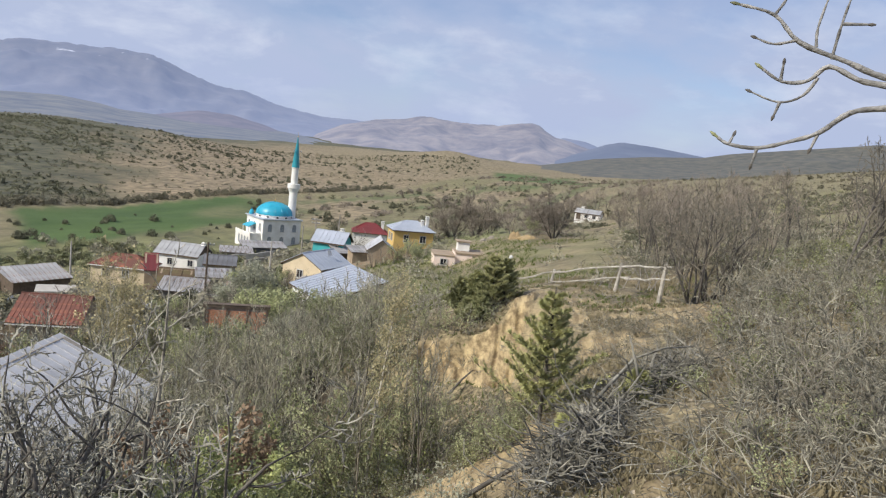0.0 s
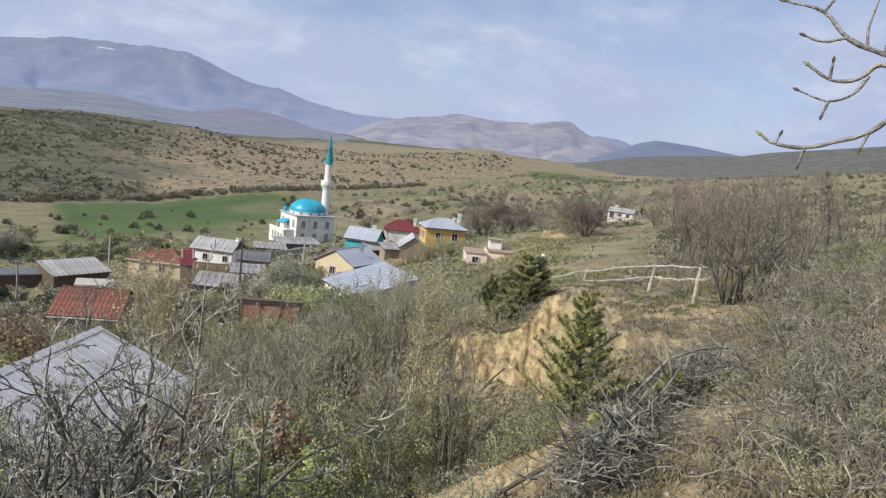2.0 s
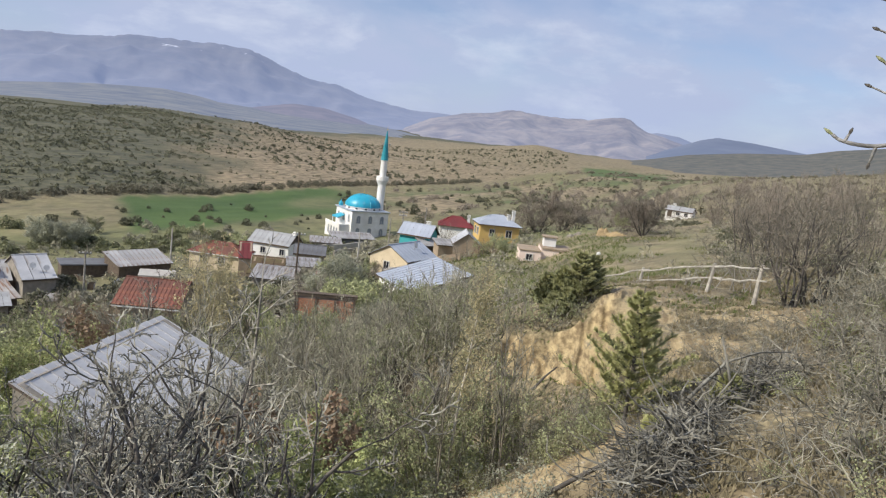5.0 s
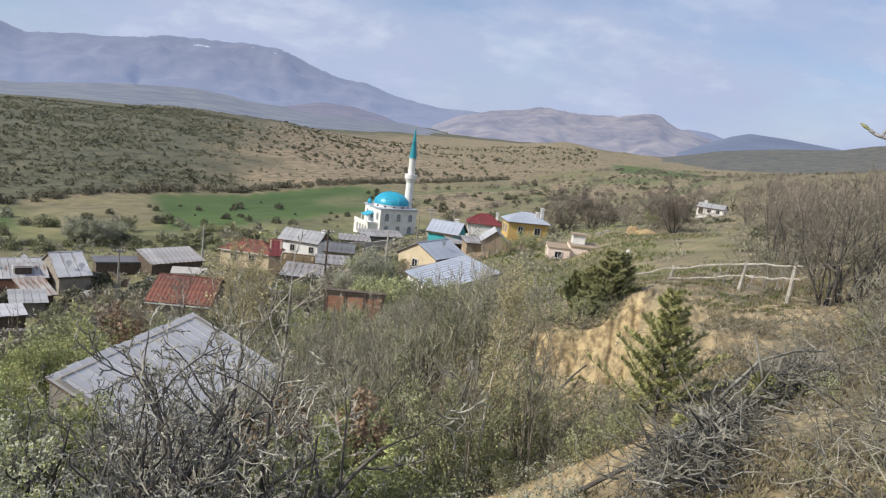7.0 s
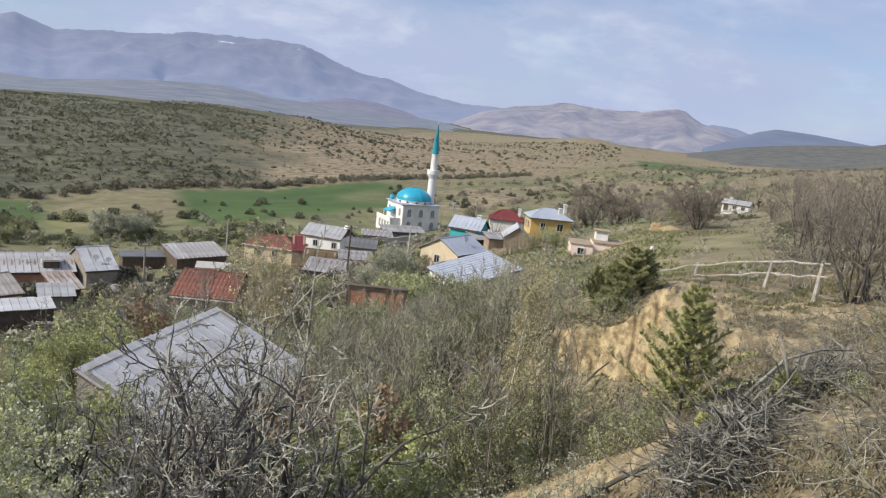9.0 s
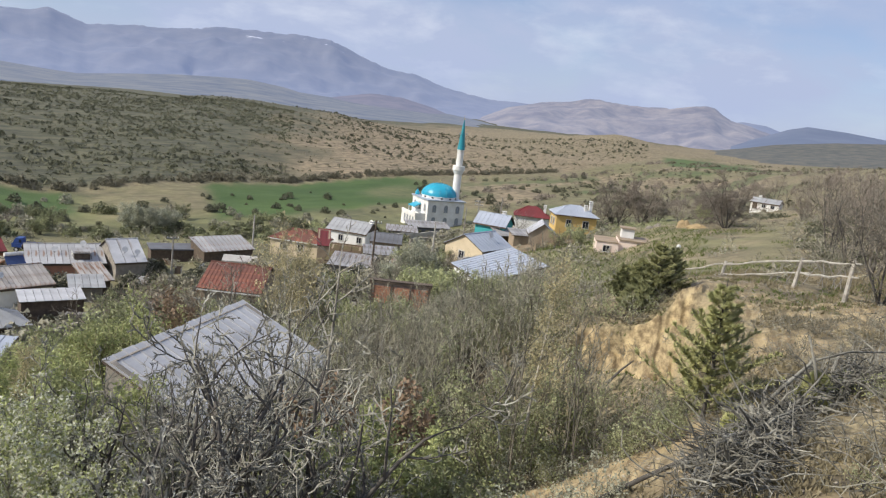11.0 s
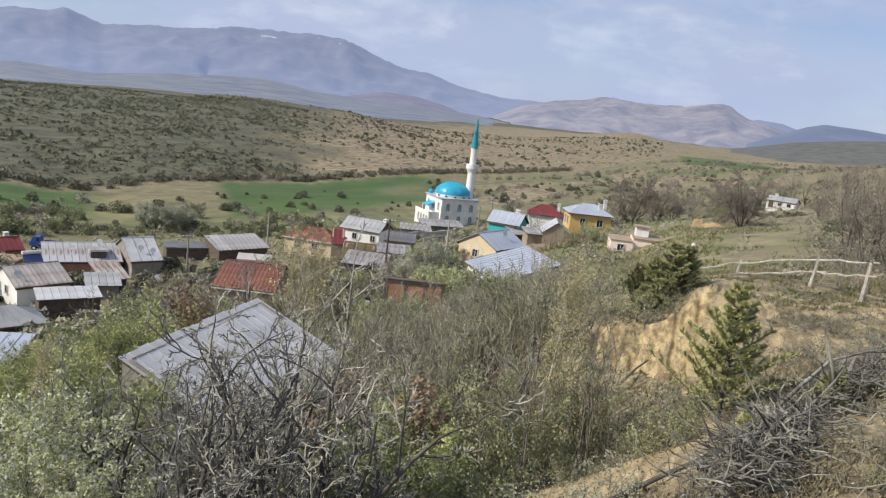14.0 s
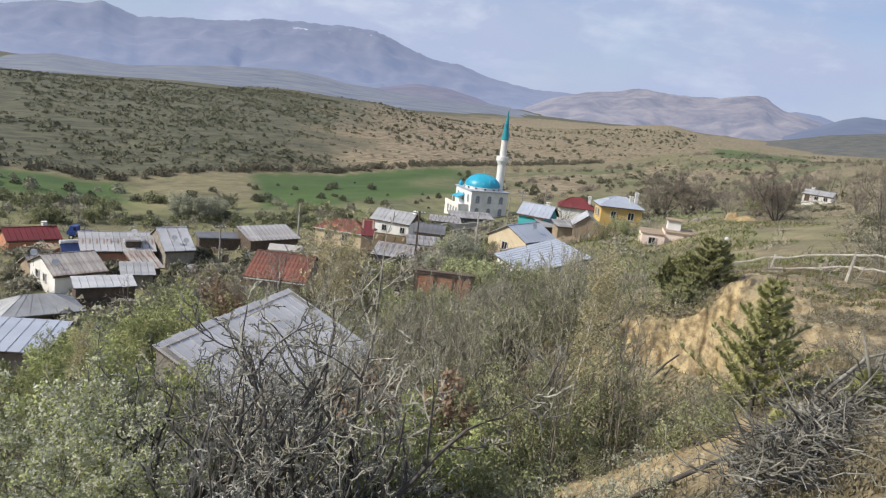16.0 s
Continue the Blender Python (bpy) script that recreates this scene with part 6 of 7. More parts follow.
# ---- fence above the bank ----
def rail_fence():
    ob = base("rail_fence", pose(0, 0, 0), "weathered two-rail pole fence on the slope", "fence")
    # bearing, distance and the height of each post's head
    posts = [(0.8, 50, 24.9), (4.9, 50, 26.4), (8.55, 47, 27.95), (13.4, 41, 29.67), (16.5, 36, 30.6)]
    spots = []
    for i, (a, r, z) in enumerate(posts):
        x, y = at(a, r)
        lean = (0.06, 0.10, 0.20, 0.22, 0.10)[i]
        foot = float(gz(x, y))
        part("post", Geo().tube([(x - lean, y, min(foot, z - 1.2) - 0.4), (x - lean * 0.4, y, z - 0.7), (x, y, z + 0.05)], [0.11, 0.095, 0.08], 7, True), "wood_pale", ob)
        spots.append(Vector((x, y, z)))
    for i, (p, q) in enumerate(zip(spots, spots[1:])):
        for h in (-0.08, -0.72):
            rng = random.Random(int(p.x * 100 + h * 10))
            pts = [p.lerp(q, t) + Vector((0, -0.09, h + (0 if t in (0, 1) else rng.uniform(-0.07, 0.07)))) for t in (-0.03, 0.2, 0.4, 0.6, 0.8, 1.1)]
            part("rail", Geo().tube(pts, [0.052, 0.05, 0.052, 0.05, 0.045, 0.04], 6, True), "wood_pale", ob)
        # brushwood woven between the rails
        rng = np.random.default_rng(70 + i)
        for k in range(7):
            t = rng.uniform(0.05, 0.95)
            c = p.lerp(q, t)
            part("stake", Geo().tube([c + Vector((rng.uniform(-0.3, 0.3), 0.02, -1.25)), c + Vector((0, -0.02, -0.6)), c + Vector((rng.uniform(-0.35, 0.35), 0.0, rng.uniform(-0.25, 0.1)))], [0.022, 0.018, 0.01], 4), "wood", ob)
    return ob


rail_fence()

# ---- evergreens ----
def young_pine(seed, height, label, spread_w=0.36, rows=9, leafing="needle"):
    rng = np.random.default_rng(seed)
    wood, shoots, needles = Geo(), Geo(), Geo()
    wood.tube([(0, 0, -0.2), (0.03, 0, height * 0.5), (0, 0.02, height)], [0.07, 0.045, 0.01], 6)
    for k in range(rows):
        z = height * (0.10 + 0.86 * k / rows) + rng.uniform(-0.05, 0.05)
        n = int(rng.integers(5, 8)) if k < rows - 2 else 4
        for j in range(n):
            ang = 2 * math.pi * (j + rng.uniform(-0.2, 0.2)) / n + k
            ln = height * spread_w * (1.03 - k / rows) * rng.uniform(0.4, 1.35) + 0.08
            d = Vector((math.cos(ang), math.sin(ang), 0.25))
            pts, rad = limb(rng, Vector((0, 0, z)), d, ln, 0.018, 0.006, 4, 0.06, 0.14)
            shoots.tube(pts, rad, 3)
            sub = [(pts, 1.0)]
            for t in np.linspace(0.3, 0.95, 5):
                i = min(int(t * 4), 3)
                p = pts[i].lerp(pts[i + 1], t * 4 - i)
                dd = (pts[i + 1] - pts[i]).normalized()
                for sgn in (-1, 1):
                    sd = (dd + dd.cross(Vector((0, 0, 1))) * sgn * 0.9 + Vector((0, 0, 0.3))).normalized()
                    q, _ = limb(rng, p, sd, ln * 0.34 * (1.2 - t), 0.008, 0.004, 2, 0.08, 0.1)
                    shoots.tube(q, [0.007, 0.005, 0.004], 3)
                    sub.append((q, 0.8))
            for q, w in sub:
                tip = len(q) - 1
                for m in range(int(24 * w)):
                    t = rng.uniform(0.25, 1.0)
                    i = min(int(t * tip), tip - 1)
                    p = q[i].lerp(q[i + 1], t * tip - i)
                    f = ((q[i + 1] - q[i]).normalized() * 0.7 + Vector(rng.normal(0, 0.5, 3)) + Vector((0, 0, 0.25))).normalized() * rng.uniform(0.11, 0.19)
                    b = f.orthogonal().normalized() * 0.02
                    needles.add([tuple(p - b), tuple(p + b), tuple(p + f)], [(0, 1, 2)])
    return [("trunk", wood.mesh("pine_trunk", "bark_brown", True)), ("branchwork", shoots.mesh("pine_branches", "bark_brown")), ("foliage", needles.mesh("conifer_needles", leafing))]


plant("pine_tree", young_pine(3, 4.2, "", 0.42, 15), stand(*at(8.9, 22), 20, 1.0), "young pine tree with light green needles", "tree", "young pines")
plant("pine_tree", young_pine(5, 2.2, ""), stand(*at(-14.3, 17.5), 70, 1.0), "young pine tree with light green needles", "tree", "young pines")
plant("pine_tree", young_pine(6, 1.0, ""), stand(*at(15.8, 18.5), 10, 1.0), "small pine seedling among dead branches", "tree", "young pines")
plant("pine_tree", young_pine(8, 0.8, ""), stand(*at(11.0, 16), 40, 1.0), "small pine seedling among dead branches", "tree", "young pines")

kind_of("juniper", 2, "dark green juniper on the edge of the earth bank", "tree", "juniper_tree", stems=7, spec=[(9, 0.45, 50, 0.16, 0.05, 4, 0.1), (7, 0.45, 50, 0.2, 0.05, 3, 0.1)], bark="bark_brown",
        twigs="twig_brown", height=3.6, radius=0.06, spread_out=0.5, min_r=0.006, leaves=[("juniper", 17, 0.11, 0.10, 1)])
for a, r, h, sd in ((4.1, 36.8, 3.0, 21), (2.9, 37.0, 2.4, 22), (1.7, 37.4, 1.9, 23), (5.0, 37.4, 2.4, 24), (3.4, 36.2, 1.5, 25), (2.3, 36.2, 1.2, 27)):
    plant("juniper_tree", young_pine(sd, h, "", 0.42, 11, "juniper"), stand(*at(a, r), sd * 31, 1.0), "olive-green juniper on the edge of the earth bank", "tree", "junipers")

# ---- single trees ----
kind_of("birch", 1, "slim pale-barked birch with a sparse yellow-green crown", "tree", "birch_tree", stems=1, spec=[(20, 0.22, 34, 0.1, 0.14, 3, 0.40), (5, 0.5, 40, 0.15, 0.04, 2, 0.2)],
        bark="bark_pale", twigs="twig_brown", height=6.4, radius=0.068, lean=0.0, wander=0.02, lift=0.12, min_r=0.006, leaves=[("leaf_yellow", 34, 0.055, 0.10, 1)])
put("birch", *at(-4.0, 21.5), 1.0, 1.0, "birches", rnd)
put("birch", *at(-23.3, 50), 1.0, 1.1, "birches", rnd)
put("birch", *at(-23.8, 84), 1.0, 1.1, "birches", rnd)
put("birch", *at(-22.4, 82), 0.9, 1.1, "birches", rnd)
put("birch", *at(-24.4, 58), 0.8, 1.1, "birches", rnd)
put("birch", *at(-41.5, 26), 0.75, 1.0, "birches", rnd)
kind_of("thin_tree", 1, "tall thin bare tree with a grey stem", "tree", "thin_tree", stems=1, spec=[(11, 0.22, 50, 0.14, 0.06, 5, 0.25), (4, 0.45, 42, 0.15, 0.04, 3, 0.25)],
        bark="bark_lichen", twigs="bark_lichen", height=8.9, radius=0.11, lean=0.015, wander=0.05, lift=0.08, min_r=0.013)
put("thin_tree", *at(-20.3, 21), 1.0, 1.0, "thin trees", rnd)
kind_of("walnut", 3, "bare old fruit tree with crooked grey-brown branches", "tree", "fruit_tree", stems=4,
        spec=[(8, 0.52, 40, 0.17, 0.10, 7, 0.18), (5, 0.46, 44, 0.22, 0.08, 5, 0.15), (4, 0.44, 48, 0.26, 0.07, 3, 0.15), (2, 0.5, 46, 0.3, 0.05, 2, 0.25)],
        bark="bark_brown", twigs="twig_dark", split_level=2, height=4.5, radius=0.10, spread_out=0.5, wander=0.15, lift=0.07, segs=9, min_r=0.011)
for a, r, s in ((-20.6, 12.6, 0.85), (-27.4, 12.8, 1.3), (-34.0, 15.5, 1.0), (-24.4, 13.6, 1.2), (-28.6, 18.4, 1.05), (-25.0, 18.0, 1.0), (-38.5, 15.5, 0.9), (-31.5, 12.2, 1.05), (-23.0, 11.6, 0.75)):
    put("walnut", *at(a, r), s, 1.0, "old fruit trees", rnd)
for a, r, s in ((18.7, 36, 0.85), (19.7, 36.6, 0.8)):
    put("bare_tree", *at(a, r), s, 1.0, "bare trees on the slope", rnd)
kind_of("pear", 1, "blossoming pear tree with pale leaves", "tree", "pear_tree", stems=4, spec=BARE_SPEC, bark="bark_grey", twigs="twig_grey", height=3.4, radius=0.05, spread_out=0.35,
        min_r=0.005, leaves=[("leaf_lime", 4, 0.07, 0.05, 2), ("blossom", 5, 0.065, 0.06, 2)])
put("pear", *at(-43.0, 14.5), 1.0, 1.0, "pear trees", rnd)
put("pear", *at(-47.5, 16.0), 1.0, 1.0, "pear trees", rnd)
put("pear", *at(-17.8, 14.4), 0.9, 0.9, "pear trees", rnd)
put("pear", *at(-39.0, 13.0), 0.85, 0.9, "pear trees", rnd)
put("pear", *at(-36.0, 12.6), 0.6, 0.9, "pear trees", rnd)
put("pear", *at(-41.0, 17.0), 1.0, 0.9, "pear trees", rnd)
kind_of("oak", 1, "small oak holding withered brown leaves", "tree", "oak_tree", stems=2, spec=THICK_SPEC, bark="bark_brown", twigs="twig_brown", height=3.8, radius=0.05, spread_out=0.3,
        min_r=0.006, leaves=[("leaf_brown", 7, 0.125, 0.09, 2)])
put("oak", *at(-17.9, 18.4), 1.05, 1.0, "oaks", rnd)
put("oak", *at(-16.6, 19.6), 1.0, 1.0, "oaks", rnd)
put("oak", *at(-31.0, 43.0), 1.4, 1.0, "oaks", rnd)
for key, a, r, s in (("thicket_bare", -26.4, 43, 1.55), ("thicket_grey", -27.6, 44, 1.5), ("thicket_grey", -25.4, 41, 1.4), ("thicket_bare", -29.2, 42, 1.35),
                     ("thicket_green", -27.5, 16.5, 0.5), ("thicket_green", -31.0, 16.5, 0.5)):
    put(key, *at(a, r), s, 1.0, "thicket trees", rnd)
put("oak", *at(-15.6, 20.4), 0.85, 1.0, "oaks", rnd)


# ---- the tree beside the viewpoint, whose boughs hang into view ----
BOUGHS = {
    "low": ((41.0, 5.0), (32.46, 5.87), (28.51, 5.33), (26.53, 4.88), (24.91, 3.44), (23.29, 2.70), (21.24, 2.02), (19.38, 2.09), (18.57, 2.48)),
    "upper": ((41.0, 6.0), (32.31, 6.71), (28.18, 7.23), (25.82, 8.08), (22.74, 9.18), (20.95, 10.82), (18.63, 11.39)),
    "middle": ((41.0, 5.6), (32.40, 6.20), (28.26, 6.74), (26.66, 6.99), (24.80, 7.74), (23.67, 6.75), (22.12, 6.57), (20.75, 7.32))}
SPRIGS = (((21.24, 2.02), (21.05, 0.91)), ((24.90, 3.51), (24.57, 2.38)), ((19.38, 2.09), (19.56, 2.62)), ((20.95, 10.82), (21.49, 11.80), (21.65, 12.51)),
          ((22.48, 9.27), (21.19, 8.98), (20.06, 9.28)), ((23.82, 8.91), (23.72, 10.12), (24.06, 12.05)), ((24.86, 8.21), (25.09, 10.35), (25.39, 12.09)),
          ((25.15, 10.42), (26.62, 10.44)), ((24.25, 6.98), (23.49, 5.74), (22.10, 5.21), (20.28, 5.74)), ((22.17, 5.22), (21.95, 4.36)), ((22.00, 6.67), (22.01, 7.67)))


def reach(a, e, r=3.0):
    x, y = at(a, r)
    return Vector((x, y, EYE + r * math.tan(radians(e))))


def eased(p, n=4):
    """More points along a limb, so that it bends and does not break."""
    q = [p[0]] + list(p) + [p[-1]]
    out = []
    for i in range(1, len(q) - 2):
        for k in range(n):
            t = k / n
            a, b, c, d = q[i - 1:i + 3]
            out.append(0.5 * ((2 * b) + (c - a) * t + (2 * a - 5 * b + 4 * c - d) * t * t + (3 * b - a - 3 * c + d) * t ** 3))
    return out + [p[-1]]


def knobbly(rad, seed):
    rng = random.Random(seed)
    return [r * rng.uniform(0.92, 1.42) for r in rad]


def near_tree():
    x, y = at(47, 3.1)
    z = float(gz(x, y))
    ob = base("walnut_tree", pose(0, 0, 0), "bare walnut tree with budding twigs beside the viewpoint", "tree")
    foot = Vector((x, y, z - 0.2))
    fork = Vector((x, y, EYE + 0.15))
    part("trunk", Geo().tube([foot, foot.lerp(fork, 0.5) + Vector((0.05, 0, 0)), fork, fork + Vector((0.1, 0.1, 1.6))], [0.16, 0.13, 0.11, 0.05], 9, True), "bark_bough", ob, smooth=True)
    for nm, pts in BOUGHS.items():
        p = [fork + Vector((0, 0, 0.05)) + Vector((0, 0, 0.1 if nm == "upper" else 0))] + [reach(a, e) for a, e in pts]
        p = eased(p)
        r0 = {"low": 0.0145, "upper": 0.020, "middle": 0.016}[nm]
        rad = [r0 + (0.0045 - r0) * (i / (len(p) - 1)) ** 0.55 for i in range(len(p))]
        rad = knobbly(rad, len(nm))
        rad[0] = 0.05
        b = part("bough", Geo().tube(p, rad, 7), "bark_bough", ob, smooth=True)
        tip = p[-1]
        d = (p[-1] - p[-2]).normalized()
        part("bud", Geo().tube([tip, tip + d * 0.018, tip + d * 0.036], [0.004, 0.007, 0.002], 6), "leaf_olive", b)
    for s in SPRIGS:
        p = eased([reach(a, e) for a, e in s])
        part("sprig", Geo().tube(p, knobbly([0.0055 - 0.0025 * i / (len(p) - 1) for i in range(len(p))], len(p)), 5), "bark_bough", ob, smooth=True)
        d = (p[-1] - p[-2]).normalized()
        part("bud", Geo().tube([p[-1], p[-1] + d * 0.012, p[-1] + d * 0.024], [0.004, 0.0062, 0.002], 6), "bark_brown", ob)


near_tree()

# ---- dead wood on the slope ----
def up_at(a, e, r):
    x, y = at(a, r)
    return Vector((x, y, EYE + r * math.tan(radians(e))))


def brush_pile():
    """A long heap of cut wood: its boughs one by one, the thin twigs joined."""
    rng = np.random.default_rng(12)
    ob = base("brush_pile", pose(0, 0, 0), "heap of bleached grey cut branches on the slope", "brush pile")
    g = Geo()
    for k in range(2000):
        t = rng.uniform(0, 1) ** 1.1
        a, r = 10.2 + 9.2 * t + rng.normal(0, 1.5 - 0.7 * t), 13.0 + 9.6 * t + rng.normal(0, 0.5)
        x, y = at(a, r)
        hump = 1.45 * (1 - abs(t - 0.35)) * (0.6 + 0.4 * math.sin(9 * t + 1.0))
        z = float(gz(x, y)) + rng.uniform(0.0, 1.0) * hump
        d = Vector((rng.normal(0, 1), rng.normal(0, 1), rng.normal(0.15, 0.35))).normalized()
        if k % 8 == 0:
            pts, rad = limb(rng, Vector((x, y, z)), d, rng.uniform(0.6, 1.7), rng.uniform(0.02, 0.042), 0.008, 5, 0.28, -0.02)
            part("bough", Geo().tube(pts, rad, 5), "deadwood", ob)
        else:
            pts, rad = limb(rng, Vector((x, y, z)), d, rng.uniform(0.3, 1.0), rng.uniform(0.009, 0.017), 0.006, 4, 0.34, -0.02)
            g.tube(pts, rad, 3)
    tagged(part("brushwood", g, "deadwood", ob), kind="stuff")


brush_pile()


def log(label, pts, r0, r1, mat="deadwood"):
    g = Geo()
    n = len(pts)
    g.tube(pts, [r0 + (r1 - r0) * i / (n - 1) for i in range(n)], 7, True)
    tagged(part("log", g, mat, smooth=True), label, "log", "fallen logs")


a, b = up_at(12.2, -18.6, 17), up_at(15.1, -14.3, 18.5)
log("bleached fallen trunk propped on a dead stump", [a, a.lerp(b, 0.5) + Vector((0, 0, 0.04)), b, b + Vector((0.12, 0.2, 0.12))], 0.05, 0.03)
a, b = up_at(16.0, -16.2, 18.3), up_at(14.7, -12.4, 18.3)
log("pale upright dead stump", [a, a.lerp(b, 0.45) + Vector((0.03, 0, 0)), b], 0.05, 0.02)
a, b = up_at(15.1, -14.1, 18.6), up_at(19.3, -12.4, 21)
log("long bent dead bough", [a, a.lerp(b, 0.5) + Vector((0, 0, 0.12)), b], 0.032, 0.015)
a, b = up_at(1.8, -27.2, 15.4), up_at(9.8, -21.5, 16.4)
log("long weathered pole lying across the bank", [a, a.lerp(b, 0.5) + Vector((0, 0, 0.03)), b], 0.06, 0.045, "bark_brown")
a, b = up_at(1.8, -18.6, 30.2), up_at(3.4, -16.7, 31.6)
log("dead bough leaning on the earth bank", [a, a.lerp(b, 0.5) + Vector((0, 0, 0.08)), b], 0.06, 0.03, "bark_brown")
a, b = up_at(12.6, -22.0, 15.8), up_at(12.0, -17.9, 16.2)
log("split grey dead stump", [a, b], 0.07, 0.045)

def litter():
    """Dead twigs and low dry stalks strewn over the slope."""
    rng = np.random.default_rng(33)
    g = Geo()
    for k in range(4200):
        a, r = rng.uniform(5, 36), 11 + 34 * rng.uniform() ** 1.2
        x, y = at(a, r)
        if bank_mask(x, y) > 0.3:
            continue
        z = float(gz(x, y)) + 0.02
        d = Vector((rng.normal(0, 1), rng.normal(0, 1), rng.uniform(0.0, 0.5))).normalized()
        pts, rad = limb(rng, Vector((x, y, z)), d, rng.uniform(0.2, 0.8), rng.uniform(0.006, 0.013), 0.004, 2, 0.2, 0.0)
        g.shoot(pts, rad, 3)
    tagged(part("dead_twigs", g, "deadwood"), "dead twigs strewn over the dry slope", "twigs", kind="stuff")


litter()


def fallen_boughs():
    """Long bleached boughs with their side shoots lying in the scrub."""
    rng = np.random.default_rng(91)
    for k in range(26):
        a, r = rng.uniform(24, 35), rng.uniform(12, 26)
        x, y = at(a, r)
        g = Geo()
        d = Vector((rng.normal(0, 1), rng.normal(0, 0.6), rng.uniform(0.0, 0.35))).normalized()
        pts, rad = limb(rng, Vector((x, y, float(gz(x, y)) + rng.uniform(0.02, 0.3))), d, rng.uniform(1.2, 2.8), rng.uniform(0.012, 0.022), 0.006, 6, 0.16, -0.01)
        got = []
        grow(rng, pts, rad, 0, [(7, 0.35, 45, 0.2, 0.02, 3, 0.2), (3, 0.4, 45, 0.2, 0.0, 1, 0.2)], got)
        for level, q, qr in got:
            g.shoot(q, [max(v, 0.006) for v in qr], 4 if level == 0 else 3)
        tagged(part("fallen_bough", g, "bark_grey"), "bleached grey fallen bough lying in the scrub", "bough", "fallen boughs")


fallen_boughs()

# ---- poles ----
def utility_pole(a, r, z, h, label, arms=1, mat="wood"):
    x, y = at(a, r)
    ob = base("utility_pole", pose(x, y, z, 0, 0, -a), label, "utility pole", "utility poles")
    part("pole", Geo().tube([(0, 0, -0.6), (0.02, 0, h)], [0.15, 0.10], 8, True), mat, ob)
    for k in range(arms):
        c = part("crossarm", Geo().box(-0.75, 0.75, -0.06, 0.06, h - 0.35 - 0.6 * k, h - 0.24 - 0.6 * k), "steel", ob)
        for u in (-0.65, -0.25, 0.25, 0.65):
            q = part("insulator", Geo().turned([(0.05, 0), (0.07, 0.06), (0.04, 0.14), (0.02, 0.18)], 8), "dish", c)
            q.location = (u, 0, h - 0.24 - 0.6 * k)


utility_pole(-31.9, 105, 8.6, 5.2, "wooden utility pole among the houses")
utility_pole(-26.3, 118, 8.0, 7.2, "pale concrete utility pole", 0, "concrete")
utility_pole(-17.3, 92, 12.5, 7.8, "dark wooden utility pole with a crossarm", 1, "wood_dark")
utility_pole(-12.8, 108, 13.0, 5.5, "grey utility pole before the mosque", 0, "concrete")
utility_pole(-9.7, 138, 11.8, 7.0, "wooden utility pole with crossarms", 2)
utility_pole(-8.0, 150, 11.0, 7.5, "bare wooden utility pole", 0)
utility_pole(-10.6, 136, 12.0, 5.5, "bare wooden utility pole", 0)


def street_lamp():
    x, y = at(5.2, 60)
    z = float(gz(x, y))
    ob = base("street_lamp", pose(x, y, z), "small lamp on a dark post behind the fence", "street lamp")
    part("post", Geo().tube([(0, 0, -0.3), (0, 0, 1.3)], [0.05, 0.04], 7), "steel", ob)
    part("lamp_head", Geo().turned([(0.04, 1.3), (0.13, 1.37), (0.17, 1.48), (0.13, 1.59), (0.04, 1.65)], 12), "dish", ob, "white globe lamp head")


street_lamp()


# ---- brick shed and tin fence at the edge of the village ----
def tin_fence(a0, a1, r, h, label, mat="zinc_old"):
    p, q = Vector((*at(a0, r), 0)), Vector((*at(a1, r), 0))
    ob = base("tin_fence", pose(0, 0, 0), label, "fence")
    n = max(2, int((q - p).length / 0.9))
    rng = random.Random(4)
    for k in range(n):
        u, v = p.lerp(q, k / n), p.lerp(q, (k + 0.97) / n)
        z = float(gz(u.x, u.y))
        hh = h + rng.uniform(-0.15, 0.12)
        g = Geo()
        m = 6
        for j in range(m + 1):
            c = u.lerp(v, j / m)
            o = 0.03 if j % 2 else 0.0
            g.v += [(c.x, c.y - o, z - 0.3), (c.x, c.y - o, z + hh), (c.x, c.y - o + 0.02, z + hh), (c.x, c.y - o + 0.02, z - 0.3)]
        for j in range(m):
            i = 4 * j
            g.f += [(i, i + 4, i + 5, i + 1), (i + 1, i + 5, i + 6, i + 2), (i + 2, i + 6, i + 7, i + 3)]
        part("sheet", g, mat, ob)
    return ob


def brick_shed():
    """A lean brick shed with a timber frame, its bricks laid in courses."""
    x, y = at(-14.9, 57.5)
    z = 19.2
    ob = base("brick_shed", pose(x, y, z, 0, 0, 14), "weathered orange brick shed with a timber frame", "shed")
    part("core", Geo().box(-2.15, 2.15, -0.9, -0.35, -1.0, 2.0), "mortar", ob)
    me = Geo().box(-0.14, 0.14, -0.05, 0.03, 0, 0.125).mesh("brick", "brick")
    for row in range(13):
        for k in range(14):
            u = -2.0 + k * 0.305 + (0.15 if row % 2 else 0)
            if u < 2.05:
                b = part("brick", me, "brick", ob)
                b.location = (u, -0.92, -0.1 + row * 0.145)
    for u in (-2.2, -0.7, 0.75, 2.2):
        part("timber_post", Geo().box(u - 0.07, u + 0.07, -1.04, -0.9, -0.6, 2.1), "wood_dark", ob)
    part("timber_beam", Geo().box(-2.4, 2.4, -1.03, -0.88, 1.98, 2.14), "wood_dark", ob)
    part("roof", Geo().slab([(-2.4, -0.3, 2.19), (2.4, -0.3, 2.19), (2.4, -1.05, 2.22), (-2.4, -1.05, 2.22)], 0.05), "wood_dark", ob)


brick_shed()
tin_fence(-12.8, -9.6, 57.5, 1.5, "fence of old grey tin sheets")


